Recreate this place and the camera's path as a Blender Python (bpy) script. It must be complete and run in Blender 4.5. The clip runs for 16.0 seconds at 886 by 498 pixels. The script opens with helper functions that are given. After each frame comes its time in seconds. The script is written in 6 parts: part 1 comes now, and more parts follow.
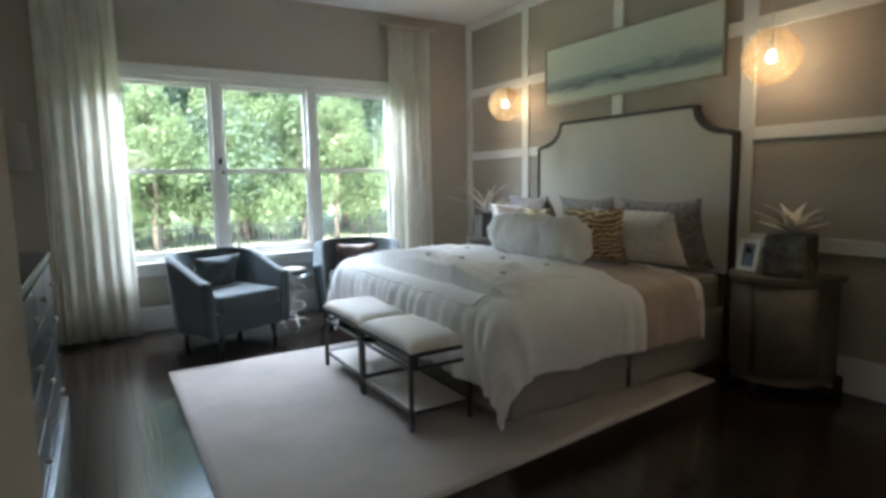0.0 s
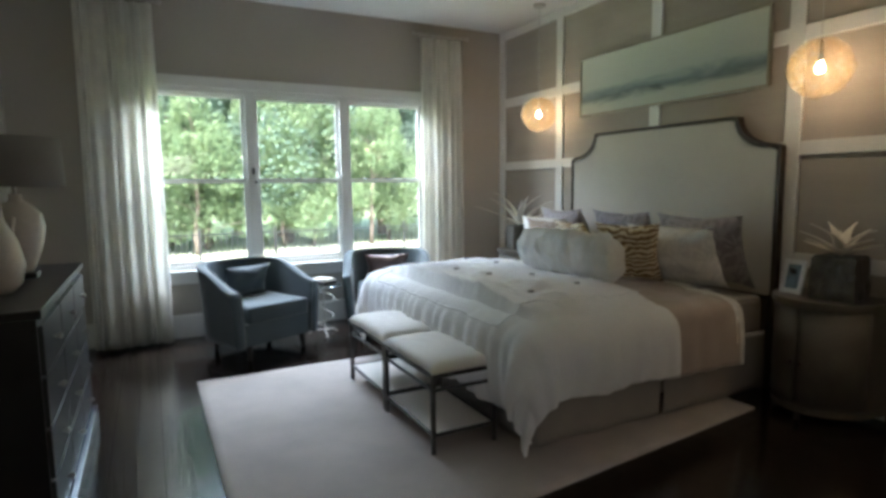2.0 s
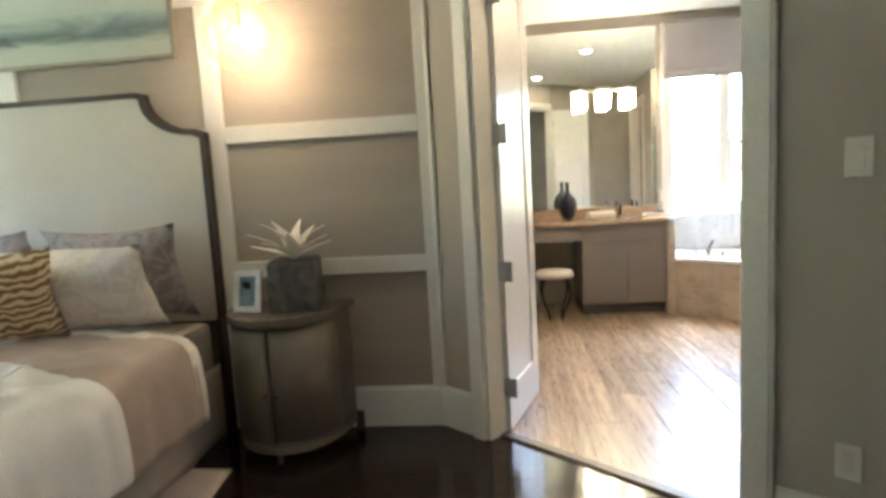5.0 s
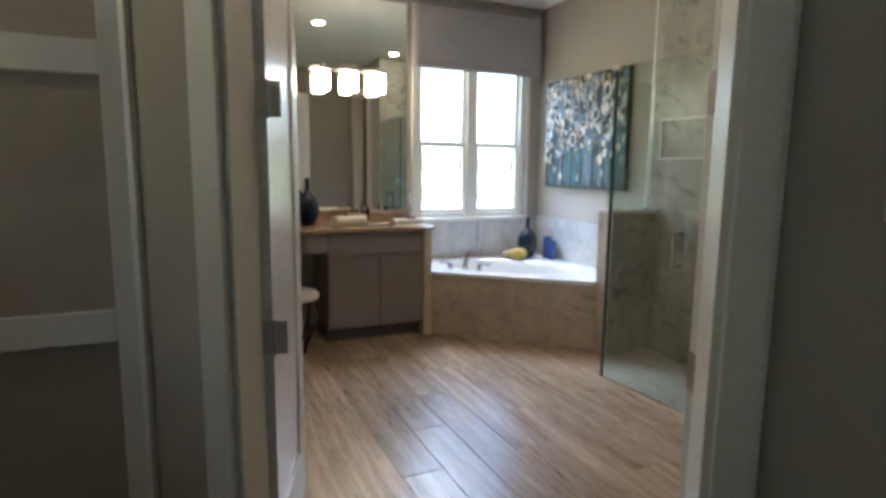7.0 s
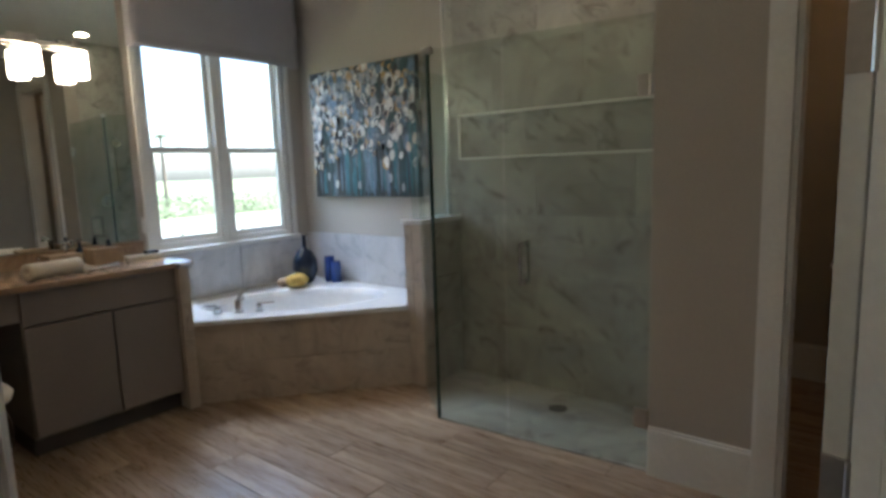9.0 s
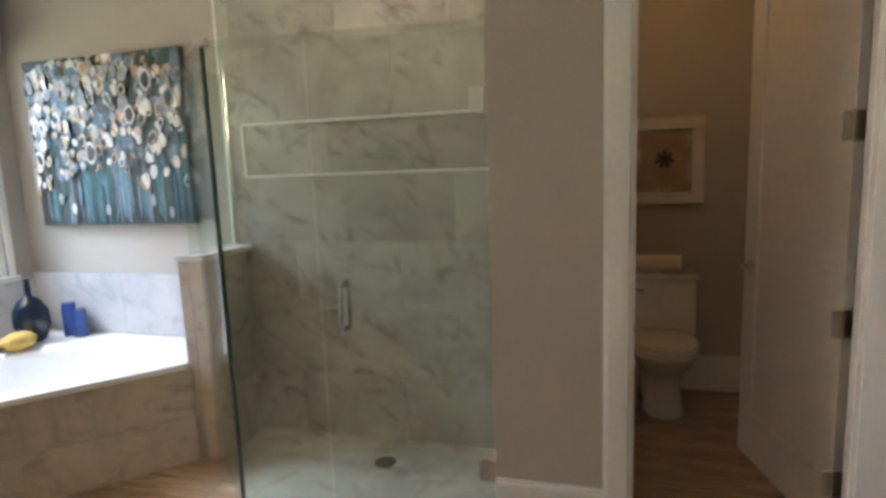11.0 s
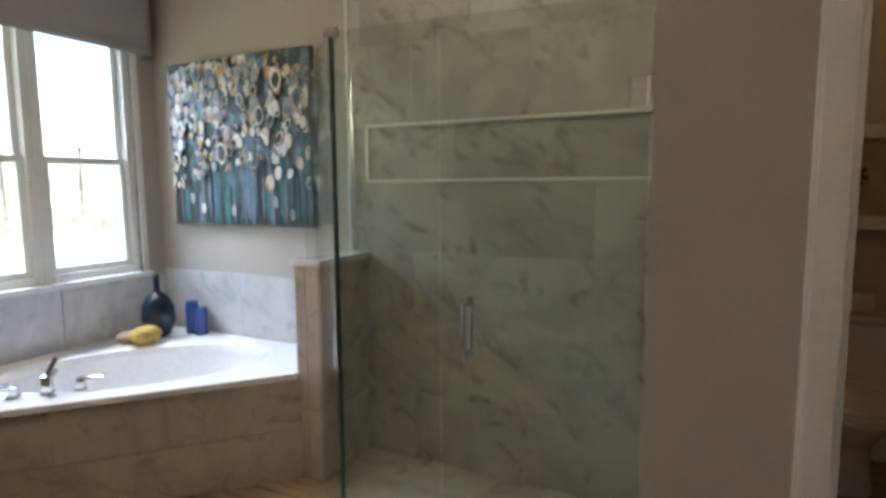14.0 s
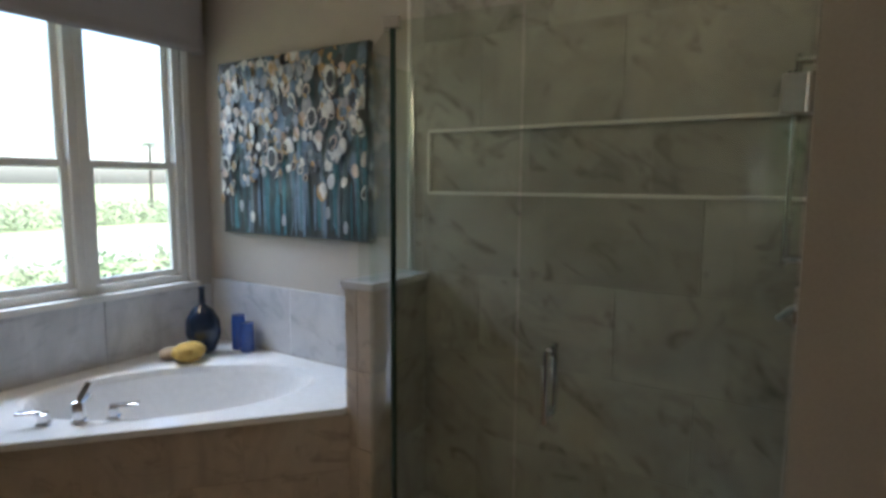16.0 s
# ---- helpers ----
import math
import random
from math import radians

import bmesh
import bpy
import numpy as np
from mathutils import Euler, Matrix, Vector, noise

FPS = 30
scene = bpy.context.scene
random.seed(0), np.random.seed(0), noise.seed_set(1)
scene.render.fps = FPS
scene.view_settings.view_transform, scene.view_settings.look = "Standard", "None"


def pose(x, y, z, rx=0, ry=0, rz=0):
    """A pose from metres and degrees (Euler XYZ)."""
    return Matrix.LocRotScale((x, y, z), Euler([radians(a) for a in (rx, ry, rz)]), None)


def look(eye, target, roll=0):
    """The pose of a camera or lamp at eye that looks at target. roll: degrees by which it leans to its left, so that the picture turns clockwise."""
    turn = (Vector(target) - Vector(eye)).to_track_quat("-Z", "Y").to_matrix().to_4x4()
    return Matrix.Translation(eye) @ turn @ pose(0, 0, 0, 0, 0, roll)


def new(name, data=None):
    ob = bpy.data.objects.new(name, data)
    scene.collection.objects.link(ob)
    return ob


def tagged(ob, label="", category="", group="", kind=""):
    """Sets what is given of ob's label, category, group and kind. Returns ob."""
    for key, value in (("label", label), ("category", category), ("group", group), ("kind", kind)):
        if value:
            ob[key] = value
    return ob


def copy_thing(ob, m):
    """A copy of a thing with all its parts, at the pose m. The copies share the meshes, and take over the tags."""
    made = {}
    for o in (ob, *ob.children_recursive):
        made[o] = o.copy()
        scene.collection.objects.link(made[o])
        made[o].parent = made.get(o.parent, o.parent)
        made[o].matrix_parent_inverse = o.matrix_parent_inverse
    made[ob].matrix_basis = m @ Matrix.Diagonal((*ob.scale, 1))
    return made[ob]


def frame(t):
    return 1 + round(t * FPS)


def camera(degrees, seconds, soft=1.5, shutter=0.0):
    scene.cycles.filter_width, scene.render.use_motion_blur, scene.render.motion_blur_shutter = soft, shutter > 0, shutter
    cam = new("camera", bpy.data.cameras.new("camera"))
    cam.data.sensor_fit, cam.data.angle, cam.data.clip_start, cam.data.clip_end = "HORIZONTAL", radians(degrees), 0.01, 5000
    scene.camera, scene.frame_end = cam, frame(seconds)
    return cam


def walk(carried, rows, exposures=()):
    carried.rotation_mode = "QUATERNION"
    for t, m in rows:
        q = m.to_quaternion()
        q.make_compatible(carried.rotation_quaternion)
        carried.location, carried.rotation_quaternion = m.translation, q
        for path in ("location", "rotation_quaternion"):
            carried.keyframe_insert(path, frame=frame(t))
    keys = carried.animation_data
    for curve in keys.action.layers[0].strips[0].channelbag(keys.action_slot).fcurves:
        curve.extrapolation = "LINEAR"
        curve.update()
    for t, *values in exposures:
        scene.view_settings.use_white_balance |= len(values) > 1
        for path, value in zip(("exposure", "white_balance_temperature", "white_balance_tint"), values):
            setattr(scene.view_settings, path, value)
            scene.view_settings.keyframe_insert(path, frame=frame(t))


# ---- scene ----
cam = camera(75.5, 16.0, soft=3.4)
PATH = [
    (0, (0.709, -0.745, 1.362), (1.726, 0.961, 1.124), -1.0),
    (0.5, (0.691, -0.727, 1.367), (1.654, 1.012, 1.145), -0.6),
    (1, (0.720, -0.731, 1.394), (1.612, 1.045, 1.171), -0.2),
    (1.5, (0.741, -0.725, 1.393), (1.560, 1.087, 1.174), 0.1),
    (2, (0.802, -0.705, 1.422), (1.710, 1.063, 1.203), -0.6),
    (2.5, (0.874, -0.602, 1.383), (1.980, 1.051, 1.172), -1.1),
    (3, (0.926, -0.412, 1.331), (2.285, 1.040, 1.116), -1.2),
    (3.5, (1.042, -0.265, 1.333), (2.575, 0.999, 1.103), -1.8),
    (4, (1.193, -0.109, 1.255), (2.957, 0.813, 1.058), -2.0),
    (4.5, (1.345, 0.076, 1.306), (3.266, 0.591, 1.091), -2.7),
    (5, (1.620, 0.142, 1.320), (3.597, 0.349, 1.095), -3.3),
    (5.2, (1.719, 0.089, 1.378), (3.703, 0.217, 1.159), -0.4),
    (7.3, (2.967, 0.370, 1.366), (4.719, -0.553, 1.084), -0.9),
    (7.5, (3.065, 0.336, 1.369), (4.784, -0.650, 1.096), -1.7),
    (8, (3.327, 0.325, 1.384), (4.937, -0.828, 1.103), -1.3),
    (8.5, (3.546, 0.337, 1.392), (4.980, -1.029, 1.111), -1.8),
    (9, (3.772, 0.248, 1.381), (5.001, -1.306, 1.106), -1.9),
    (9.5, (3.971, 0.211, 1.382), (4.959, -1.507, 1.113), -1.9),
    (10, (4.090, 0.162, 1.391), (4.733, -1.712, 1.121), -2.3),
    (10.2, (4.117, 0.100, 1.407), (4.641, -1.809, 1.118), -2.6),
    (12.3, (4.239, -0.182, 1.505), (4.870, -2.064, 1.262), -0.9),
    (12.5, (4.274, -0.190, 1.491), (4.931, -2.065, 1.263), -0.9),
    (13, (4.292, -0.239, 1.497), (5.051, -2.075, 1.265), -0.6),
    (13.5, (4.320, -0.269, 1.434), (5.150, -2.075, 1.206), -0.5),
    (14, (4.345, -0.342, 1.423), (5.243, -2.115, 1.201), -0.4),
    (14.5, (4.352, -0.437, 1.451), (5.314, -2.176, 1.226), -0.4),
    (15, (4.353, -0.536, 1.478), (5.362, -2.248, 1.251), -0.1),
    (15.5, (4.434, -0.581, 1.476), (5.479, -2.272, 1.253), 0.5),
    (16, (4.575, -0.626, 1.489), (5.633, -2.308, 1.261), 0.4),
]
EXPOSURES = [(0.0, 3.75, 5950, 11), (1.5, 3.72, 5950, 11), (2.5, 3.55, 5950, 11), (3.5, 4.3, 6050, 11), (4.0, 4.9, 6000, 11), (4.5, 5.25, 6000, 11), (5.2, 5.3, 6000, 11), (7.3, 3.5, 5600, 12), (8.5, 3.1, 5600, 12), (9.0, 3.0, 5600, 12), (9.5, 3.35, 5800, 13), (10.2, 3.9, 5900, 14), (12.5, 4.1, 5900, 14), (13.0, 4.05, 5900, 14), (14.0, 3.55, 5900, 14), (14.5, 3.4, 5900, 14), (15.5, 2.98, 5800, 13), (16.0, 2.75, 5800, 13)]
walk(cam, [(t, look(e, g, r)) for t, e, g, r in PATH], EXPOSURES)

# ---- light ----
# outside sky, and one sun from behind the house
world = bpy.data.worlds.new("sky")
scene.world = world
world.use_nodes = True
wn = world.node_tree
sky = wn.nodes.new("ShaderNodeTexSky")
sky.sky_type = "NISHITA"
sky.sun_disc = False
sky.sun_elevation = radians(48)
sky.sun_rotation = radians(215)
sky.dust_density = 3.0
wn.links.new(sky.outputs[0], wn.nodes["Background"].inputs[0])
wn.nodes["Background"].inputs[1].default_value = 0.15

sun_data = bpy.data.lights.new("sun", "SUN")
sun_data.energy = 2.0
sun_data.angle = radians(4)
sun_data.color = (1.0, 0.95, 0.87)
sun_ob = new("sun", sun_data)
sun_ob.matrix_world = look((0, 0, 30), (0 + math.sin(radians(35)) * 20, math.cos(radians(35)) * 20, 30 - math.tan(radians(48)) * 20))


def point_lamp(name, place, energy, color, radius):
    data = bpy.data.lights.new(name, "POINT")
    data.energy, data.color, data.shadow_soft_size = energy, color, radius
    ob = new(name, data)
    ob.location = place
    return ob


def sky_lamp(name, place, target, w, h, energy):
    """Stands in for the open sky above a window: outside, over the opening."""
    data = bpy.data.lights.new(name, "AREA")
    data.shape, data.size, data.size_y = "RECTANGLE", w, h
    data.energy, data.color = energy, (0.84, 0.93, 1.0)
    ob = new(name, data)
    ob.matrix_world = look(place, target)
    return ob


sky_lamp("sky_light_bedroom", (2.2, 6.1, 3.15), (2.2, 3.6, 0.7), 3.4, 1.1, 58)
# fill lamp added in the unseen hall, to brighten the bed's near side
hall = sky_lamp("hall_light", (1.3, -2.6, 2.3), (1.2, 2.4, 0.6), 0.8, 1.2, 1.4)
hall.data.color = (1.0, 0.90, 0.78)
sky_lamp("sky_light_bath", (8.75, -2.1, 3.2), (6.6, -1.9, 0.5), 1.6, 1.0, 25)


# ---- materials ----
def node_mat(name):
    m = bpy.data.materials.new(name)
    m.use_nodes = True
    nt = m.node_tree
    return m, nt, nt.nodes["Principled BSDF"]


def coords(nt, scale=(1, 1, 1), rot=(0, 0, 0)):
    tc = nt.nodes.new("ShaderNodeTexCoord")
    mp = nt.nodes.new("ShaderNodeMapping")
    mp.inputs["Scale"].default_value = scale
    mp.inputs["Rotation"].default_value = rot
    nt.links.new(tc.outputs["Object"], mp.inputs[0])
    return mp.outputs[0]


def noise_tex(nt, vec, scale, detail=4, rough=0.55, distort=0.0):
    n = nt.nodes.new("ShaderNodeTexNoise")
    n.inputs["Scale"].default_value = scale
    n.inputs["Detail"].default_value = detail
    n.inputs["Roughness"].default_value = rough
    n.inputs["Distortion"].default_value = distort
    nt.links.new(vec, n.inputs["Vector"])
    return n.outputs["Fac"]


def ramp(nt, fac, stops):
    r = nt.nodes.new("ShaderNodeValToRGB")
    while len(r.color_ramp.elements) < len(stops):
        r.color_ramp.elements.new(0.5)
    for e, (p, c) in zip(r.color_ramp.elements, stops):
        e.position, e.color = p, (*c, 1)
    nt.links.new(fac, r.inputs[0])
    return r.outputs[0]


def mix_col(nt, a, b, fac, mode="MIX"):
    m = nt.nodes.new("ShaderNodeMix")
    m.data_type, m.blend_type = "RGBA", mode
    for sock, v in ((m.inputs[0], fac), (m.inputs[6], a), (m.inputs[7], b)):
        if hasattr(v, "is_linked"):
            nt.links.new(v, sock)
        else:
            sock.default_value = v if isinstance(v, (int, float)) else (*v, 1)
    return m.outputs[2]


def bump(nt, bsdf, height, strength, dist=0.01):
    b = nt.nodes.new("ShaderNodeBump")
    b.inputs["Strength"].default_value = strength
    b.inputs["Distance"].default_value = dist
    nt.links.new(height, b.inputs["Height"])
    nt.links.new(b.outputs[0], bsdf.inputs["Normal"])


def surface(name, color, rough=0.6, var=0.12, scale=3.0, fine=60.0, relief=0.15, metal=0.0, stretch=(1, 1, 1), sheen=0.0, piece=0.0, spec=0.5, dist=0.004):
    """A plain material with variation at a coarse and a fine scale and a fine relief."""
    m, nt, b = node_mat(name)
    v = coords(nt, stretch)
    big, small = noise_tex(nt, v, scale), noise_tex(nt, v, fine, 3)
    lo = tuple(c * (1 - var) for c in color)
    hi = tuple(min(1, c * (1 + var)) for c in color)
    col = ramp(nt, big, ((0.3, lo), (0.7, hi)))
    col = mix_col(nt, col, ramp(nt, small, ((0.25, (0.82, 0.82, 0.82)), (0.75, (1, 1, 1)))), 0.5, "MULTIPLY")
    if piece:
        oi = nt.nodes.new("ShaderNodeObjectInfo")
        col = mix_col(nt, col, ramp(nt, oi.outputs["Random"], ((0.0, (1 - piece,) * 3), (1.0, (1, 1, 1)))), 1.0, "MULTIPLY")
    nt.links.new(col, b.inputs["Base Color"])
    b.inputs["Roughness"].default_value = rough
    b.inputs["Metallic"].default_value = metal
    b.inputs["Specular IOR Level"].default_value = spec
    if sheen:
        b.inputs["Sheen Weight"].default_value = sheen
    bump(nt, b, small, relief, dist)
    return m


def wood(name, dark, light, rough, along="Y", piece=0.3, relief=0.2, grain=14.0):
    m, nt, b = node_mat(name)
    st = {"X": (0.6, 9, 9), "Y": (9, 0.6, 9), "Z": (9, 9, 0.6)}[along]
    v = coords(nt, st)
    oi = nt.nodes.new("ShaderNodeObjectInfo")
    add = nt.nodes.new("ShaderNodeVectorMath")
    add.operation = "ADD"
    sc = nt.nodes.new("ShaderNodeVectorMath")
    sc.operation = "SCALE"
    sc.inputs[0].default_value = (37, 53, 71)
    nt.links.new(oi.outputs["Random"], sc.inputs[3])
    nt.links.new(v, add.inputs[0])
    nt.links.new(sc.outputs[0], add.inputs[1])
    g = noise_tex(nt, add.outputs[0], grain * 0.35, 5, 0.6, 0.6)
    f = noise_tex(nt, add.outputs[0], grain * 2.5, 4, 0.6)
    col = ramp(nt, g, ((0.28, dark), (0.72, light)))
    col = mix_col(nt, col, ramp(nt, f, ((0.3, (0.7, 0.7, 0.7)), (0.7, (1, 1, 1)))), 0.6, "MULTIPLY")
    col = mix_col(nt, col, ramp(nt, oi.outputs["Random"], ((0.0, (1 - piece,) * 3), (1.0, (1, 1, 1)))), 1.0, "MULTIPLY")
    nt.links.new(col, b.inputs["Base Color"])
    rr = ramp(nt, f, ((0.2, (rough * 0.8,) * 3), (0.8, (min(1, rough * 1.3),) * 3)))
    nt.links.new(rr, b.inputs["Roughness"])
    bump(nt, b, g, relief, 0.006)
    return m


def marble(name, base, vein, rough, scale=1.0, amount=0.5, piece=0.12):
    m, nt, b = node_mat(name)
    v = coords(nt)
    oi = nt.nodes.new("ShaderNodeObjectInfo")
    add = nt.nodes.new("ShaderNodeVectorMath")
    add.operation = "ADD"
    sc = nt.nodes.new("ShaderNodeVectorMath")
    sc.operation = "SCALE"
    sc.inputs[0].default_value = (13, 29, 17)
    nt.links.new(oi.outputs["Random"], sc.inputs[3])
    nt.links.new(v, add.inputs[0])
    nt.links.new(sc.outputs[0], add.inputs[1])
    st = nt.nodes.new("ShaderNodeMapping")
    st.inputs["Rotation"].default_value = (0.5, 0.6, 0.7)
    st.inputs["Scale"].default_value = (1.0, 2.4, 1.0)
    nt.links.new(add.outputs[0], st.inputs[0])
    cloud = noise_tex(nt, st.outputs[0], 2.2 * scale, 6, 0.6, 0.8)
    lines = noise_tex(nt, st.outputs[0], 5.0 * scale, 8, 0.66, 0.6)
    st1 = nt.nodes.new("ShaderNodeMapping")
    st1.inputs["Rotation"].default_value = (0.35, 0.62, 0.4)
    nt.links.new(add.outputs[0], st1.inputs[0])
    st2 = nt.nodes.new("ShaderNodeMapping")
    st2.inputs["Scale"].default_value = (1.0, 1.0, 2.0)
    nt.links.new(st1.outputs[0], st2.inputs[0])
    fleck = noise_tex(nt, st2.outputs[0], 4.6 * scale, 9, 0.66, 1.1)
    mid = tuple(x * 0.62 + y * 0.38 for x, y in zip(base, vein))
    col = ramp(nt, cloud, ((0.36, mid), (0.60, base)))
    veins = ramp(nt, lines, ((0.50, (0, 0, 0)), (0.66, (0.5, 0.5, 0.5))))
    col = mix_col(nt, col, mid, mix_col(nt, (0, 0, 0), veins, amount))
    spots = ramp(nt, fleck, ((0.53, (0, 0, 0)), (0.69, (0.9, 0.9, 0.9))))
    col = mix_col(nt, col, vein, mix_col(nt, (0, 0, 0), spots, amount))
    col = mix_col(nt, col, ramp(nt, oi.outputs["Random"], ((0.0, (1 - piece,) * 3), (1.0, (1, 1, 1)))), 1.0, "MULTIPLY")
    nt.links.new(col, b.inputs["Base Color"])
    b.inputs["Roughness"].default_value = rough
    bump(nt, b, cloud, 0.04, 0.003)
    return m


def glow(name, color, strength):
    m, nt, b = node_mat(name)
    b.inputs["Base Color"].default_value = (*color, 1)
    b.inputs["Emission Color"].default_value = (*color, 1)
    b.inputs["Emission Strength"].default_value = strength
    return m


def pane(name, tint, gloss=0.03):
    """A clear sheet: it lets light straight through and mirrors a little, more at a slant."""
    m = bpy.data.materials.new(name)
    m.use_nodes = True
    nt = m.node_tree
    nt.nodes.remove(nt.nodes["Principled BSDF"])
    tr = nt.nodes.new("ShaderNodeBsdfTransparent")
    tr.inputs[0].default_value = (*tint, 1)
    gl = nt.nodes.new("ShaderNodeBsdfGlossy")
    gl.inputs["Roughness"].default_value = gloss
    fr = nt.nodes.new("ShaderNodeLayerWeight")
    fr.inputs["Blend"].default_value = 0.5
    pw = nt.nodes.new("ShaderNodeMath")
    pw.operation = "POWER"
    pw.inputs[1].default_value = 4.0
    nt.links.new(fr.outputs["Facing"], pw.inputs[0])
    sc = nt.nodes.new("ShaderNodeMath")
    sc.operation = "MULTIPLY_ADD"
    sc.inputs[1].default_value, sc.inputs[2].default_value = 0.45, 0.035
    nt.links.new(pw.outputs[0], sc.inputs[0])
    mx = nt.nodes.new("ShaderNodeMixShader")
    nt.links.new(sc.outputs[0], mx.inputs[0])
    nt.links.new(tr.outputs[0], mx.inputs[1])
    nt.links.new(gl.outputs[0], mx.inputs[2])
    nt.links.new(mx.outputs[0], nt.nodes["Material Output"].inputs[0])
    return m


def sheer(name, color, through_part):
    m, nt, b = node_mat(name)
    v = coords(nt)
    weave = noise_tex(nt, v, 220, 2)
    folds = noise_tex(nt, v, 5, 3)
    col = mix_col(nt, ramp(nt, folds, ((0.3, tuple(c * 0.9 for c in color)), (0.7, color))), ramp(nt, weave, ((0.3, (0.85,) * 3), (0.7, (1,) * 3))), 0.5, "MULTIPLY")
    nt.links.new(col, b.inputs["Base Color"])
    b.inputs["Roughness"].default_value = 0.9
    bump(nt, b, weave, 0.2, 0.001)
    tl = nt.nodes.new("ShaderNodeBsdfTranslucent")
    nt.links.new(col, tl.inputs[0])
    mx = nt.nodes.new("ShaderNodeMixShader")
    mx.inputs[0].default_value = through_part
    nt.links.new(b.outputs[0], mx.inputs[1])
    nt.links.new(tl.outputs[0], mx.inputs[2])
    nt.links.new(mx.outputs[0], nt.nodes["Material Output"].inputs[0])
    return m


def striped_gold(name):
    m, nt, b = node_mat(name)
    v = coords(nt, (1, 1, 1))
    wv = nt.nodes.new("ShaderNodeTexWave")
    wv.inputs["Scale"].default_value = 9
    wv.inputs["Distortion"].default_value = 9
    wv.inputs["Detail"].default_value = 2
    wv.inputs["Detail Scale"].default_value = 1.2
    wv.bands_direction = "Z"
    nt.links.new(v, wv.inputs[0])
    col = ramp(nt, wv.outputs["Fac"], ((0.25, (0.22, 0.13, 0.05)), (0.5, (0.55, 0.42, 0.22)), (0.8, (0.75, 0.66, 0.48))))
    nt.links.new(col, b.inputs["Base Color"])
    b.inputs["Roughness"].default_value = 0.45
    bump(nt, b, wv.outputs["Fac"], 0.3, 0.004)
    return m


def damask(name, base, mark):
    m, nt, b = node_mat(name)
    v = coords(nt)
    n = noise_tex(nt, v, 9, 3, 0.5, 2.0)
    w = noise_tex(nt, v, 240, 2)
    col = ramp(nt, n, ((0.46, base), (0.56, mark)))
    nt.links.new(col, b.inputs["Base Color"])
    b.inputs["Roughness"].default_value = 0.7
    bump(nt, b, w, 0.25, 0.002)
    return m


def seascape(name):
    """Pale misty painting: grey-green sky, a dark band with a blot, paler water."""
    m, nt, b = node_mat(name)
    tc = nt.nodes.new("ShaderNodeTexCoord")
    sp = nt.nodes.new("ShaderNodeSeparateXYZ")
    nt.links.new(tc.outputs["Object"], sp.inputs[0])
    mp = nt.nodes.new("ShaderNodeMapping")
    mp.inputs["Scale"].default_value = (1, 1.2, 5)
    nt.links.new(tc.outputs["Object"], mp.inputs[0])
    n = noise_tex(nt, mp.outputs[0], 2.2, 6, 0.6, 0.7)
    ad = nt.nodes.new("ShaderNodeMath")
    ad.operation = "MULTIPLY_ADD"
    ad.inputs[1].default_value = 0.16
    nt.links.new(n, ad.inputs[0])
    nt.links.new(sp.outputs[2], ad.inputs[2])
    col = ramp(nt, ad.outputs[0], ((0.0, (0.42, 0.45, 0.38)), (0.17, (0.44, 0.48, 0.42)), (0.235, (0.13, 0.17, 0.17)), (0.27, (0.2, 0.26, 0.26)), (0.33, (0.42, 0.47, 0.42)), (0.6, (0.55, 0.58, 0.5))))
    sp2 = nt.nodes.new("ShaderNodeVectorMath")
    sp2.operation = "LENGTH"
    mp2 = nt.nodes.new("ShaderNodeMapping")
    mp2.inputs["Location"].default_value = (0, -0.06, -1.15)
    mp2.inputs["Scale"].default_value = (0, 3.2, 7.5)
    nt.links.new(tc.outputs["Object"], mp2.inputs[0])
    nt.links.new(mp2.outputs[0], sp2.inputs[0])
    blot = nt.nodes.new("ShaderNodeMath")
    blot.operation = "MULTIPLY_ADD"
    blot.inputs[1].default_value = 1.6
    nt.links.new(n, blot.inputs[0])
    nt.links.new(sp2.outputs["Value"], blot.inputs[2])
    k = ramp(nt, blot.outputs[0], ((0.75, (1, 1, 1)), (1.0, (0, 0, 0))))
    col = mix_col(nt, col, (0.06, 0.085, 0.09), mix_col(nt, (0, 0, 0), k, 0.75))
    nt.links.new(col, b.inputs["Base Color"])
    b.inputs["Roughness"].default_value = 0.5
    bump(nt, b, n, 0.1, 0.003)
    return m


def leaf_mat(name, a, bcol, c):
    m, nt, b = node_mat(name)
    g = nt.nodes.new("ShaderNodeNewGeometry")
    col = ramp(nt, g.outputs["Random Per Island"], ((0.0, a), (0.5, bcol), (1.0, c)))
    nt.links.new(col, b.inputs["Base Color"])
    b.inputs["Roughness"].default_value = 0.6
    tl = nt.nodes.new("ShaderNodeBsdfTranslucent")
    nt.links.new(col, tl.inputs[0])
    mx = nt.nodes.new("ShaderNodeMixShader")
    mx.inputs[0].default_value = 0.5
    nt.links.new(b.outputs[0], mx.inputs[1])
    nt.links.new(tl.outputs[0], mx.inputs[2])
    nt.links.new(mx.outputs[0], nt.nodes["Material Output"].inputs[0])
    return m


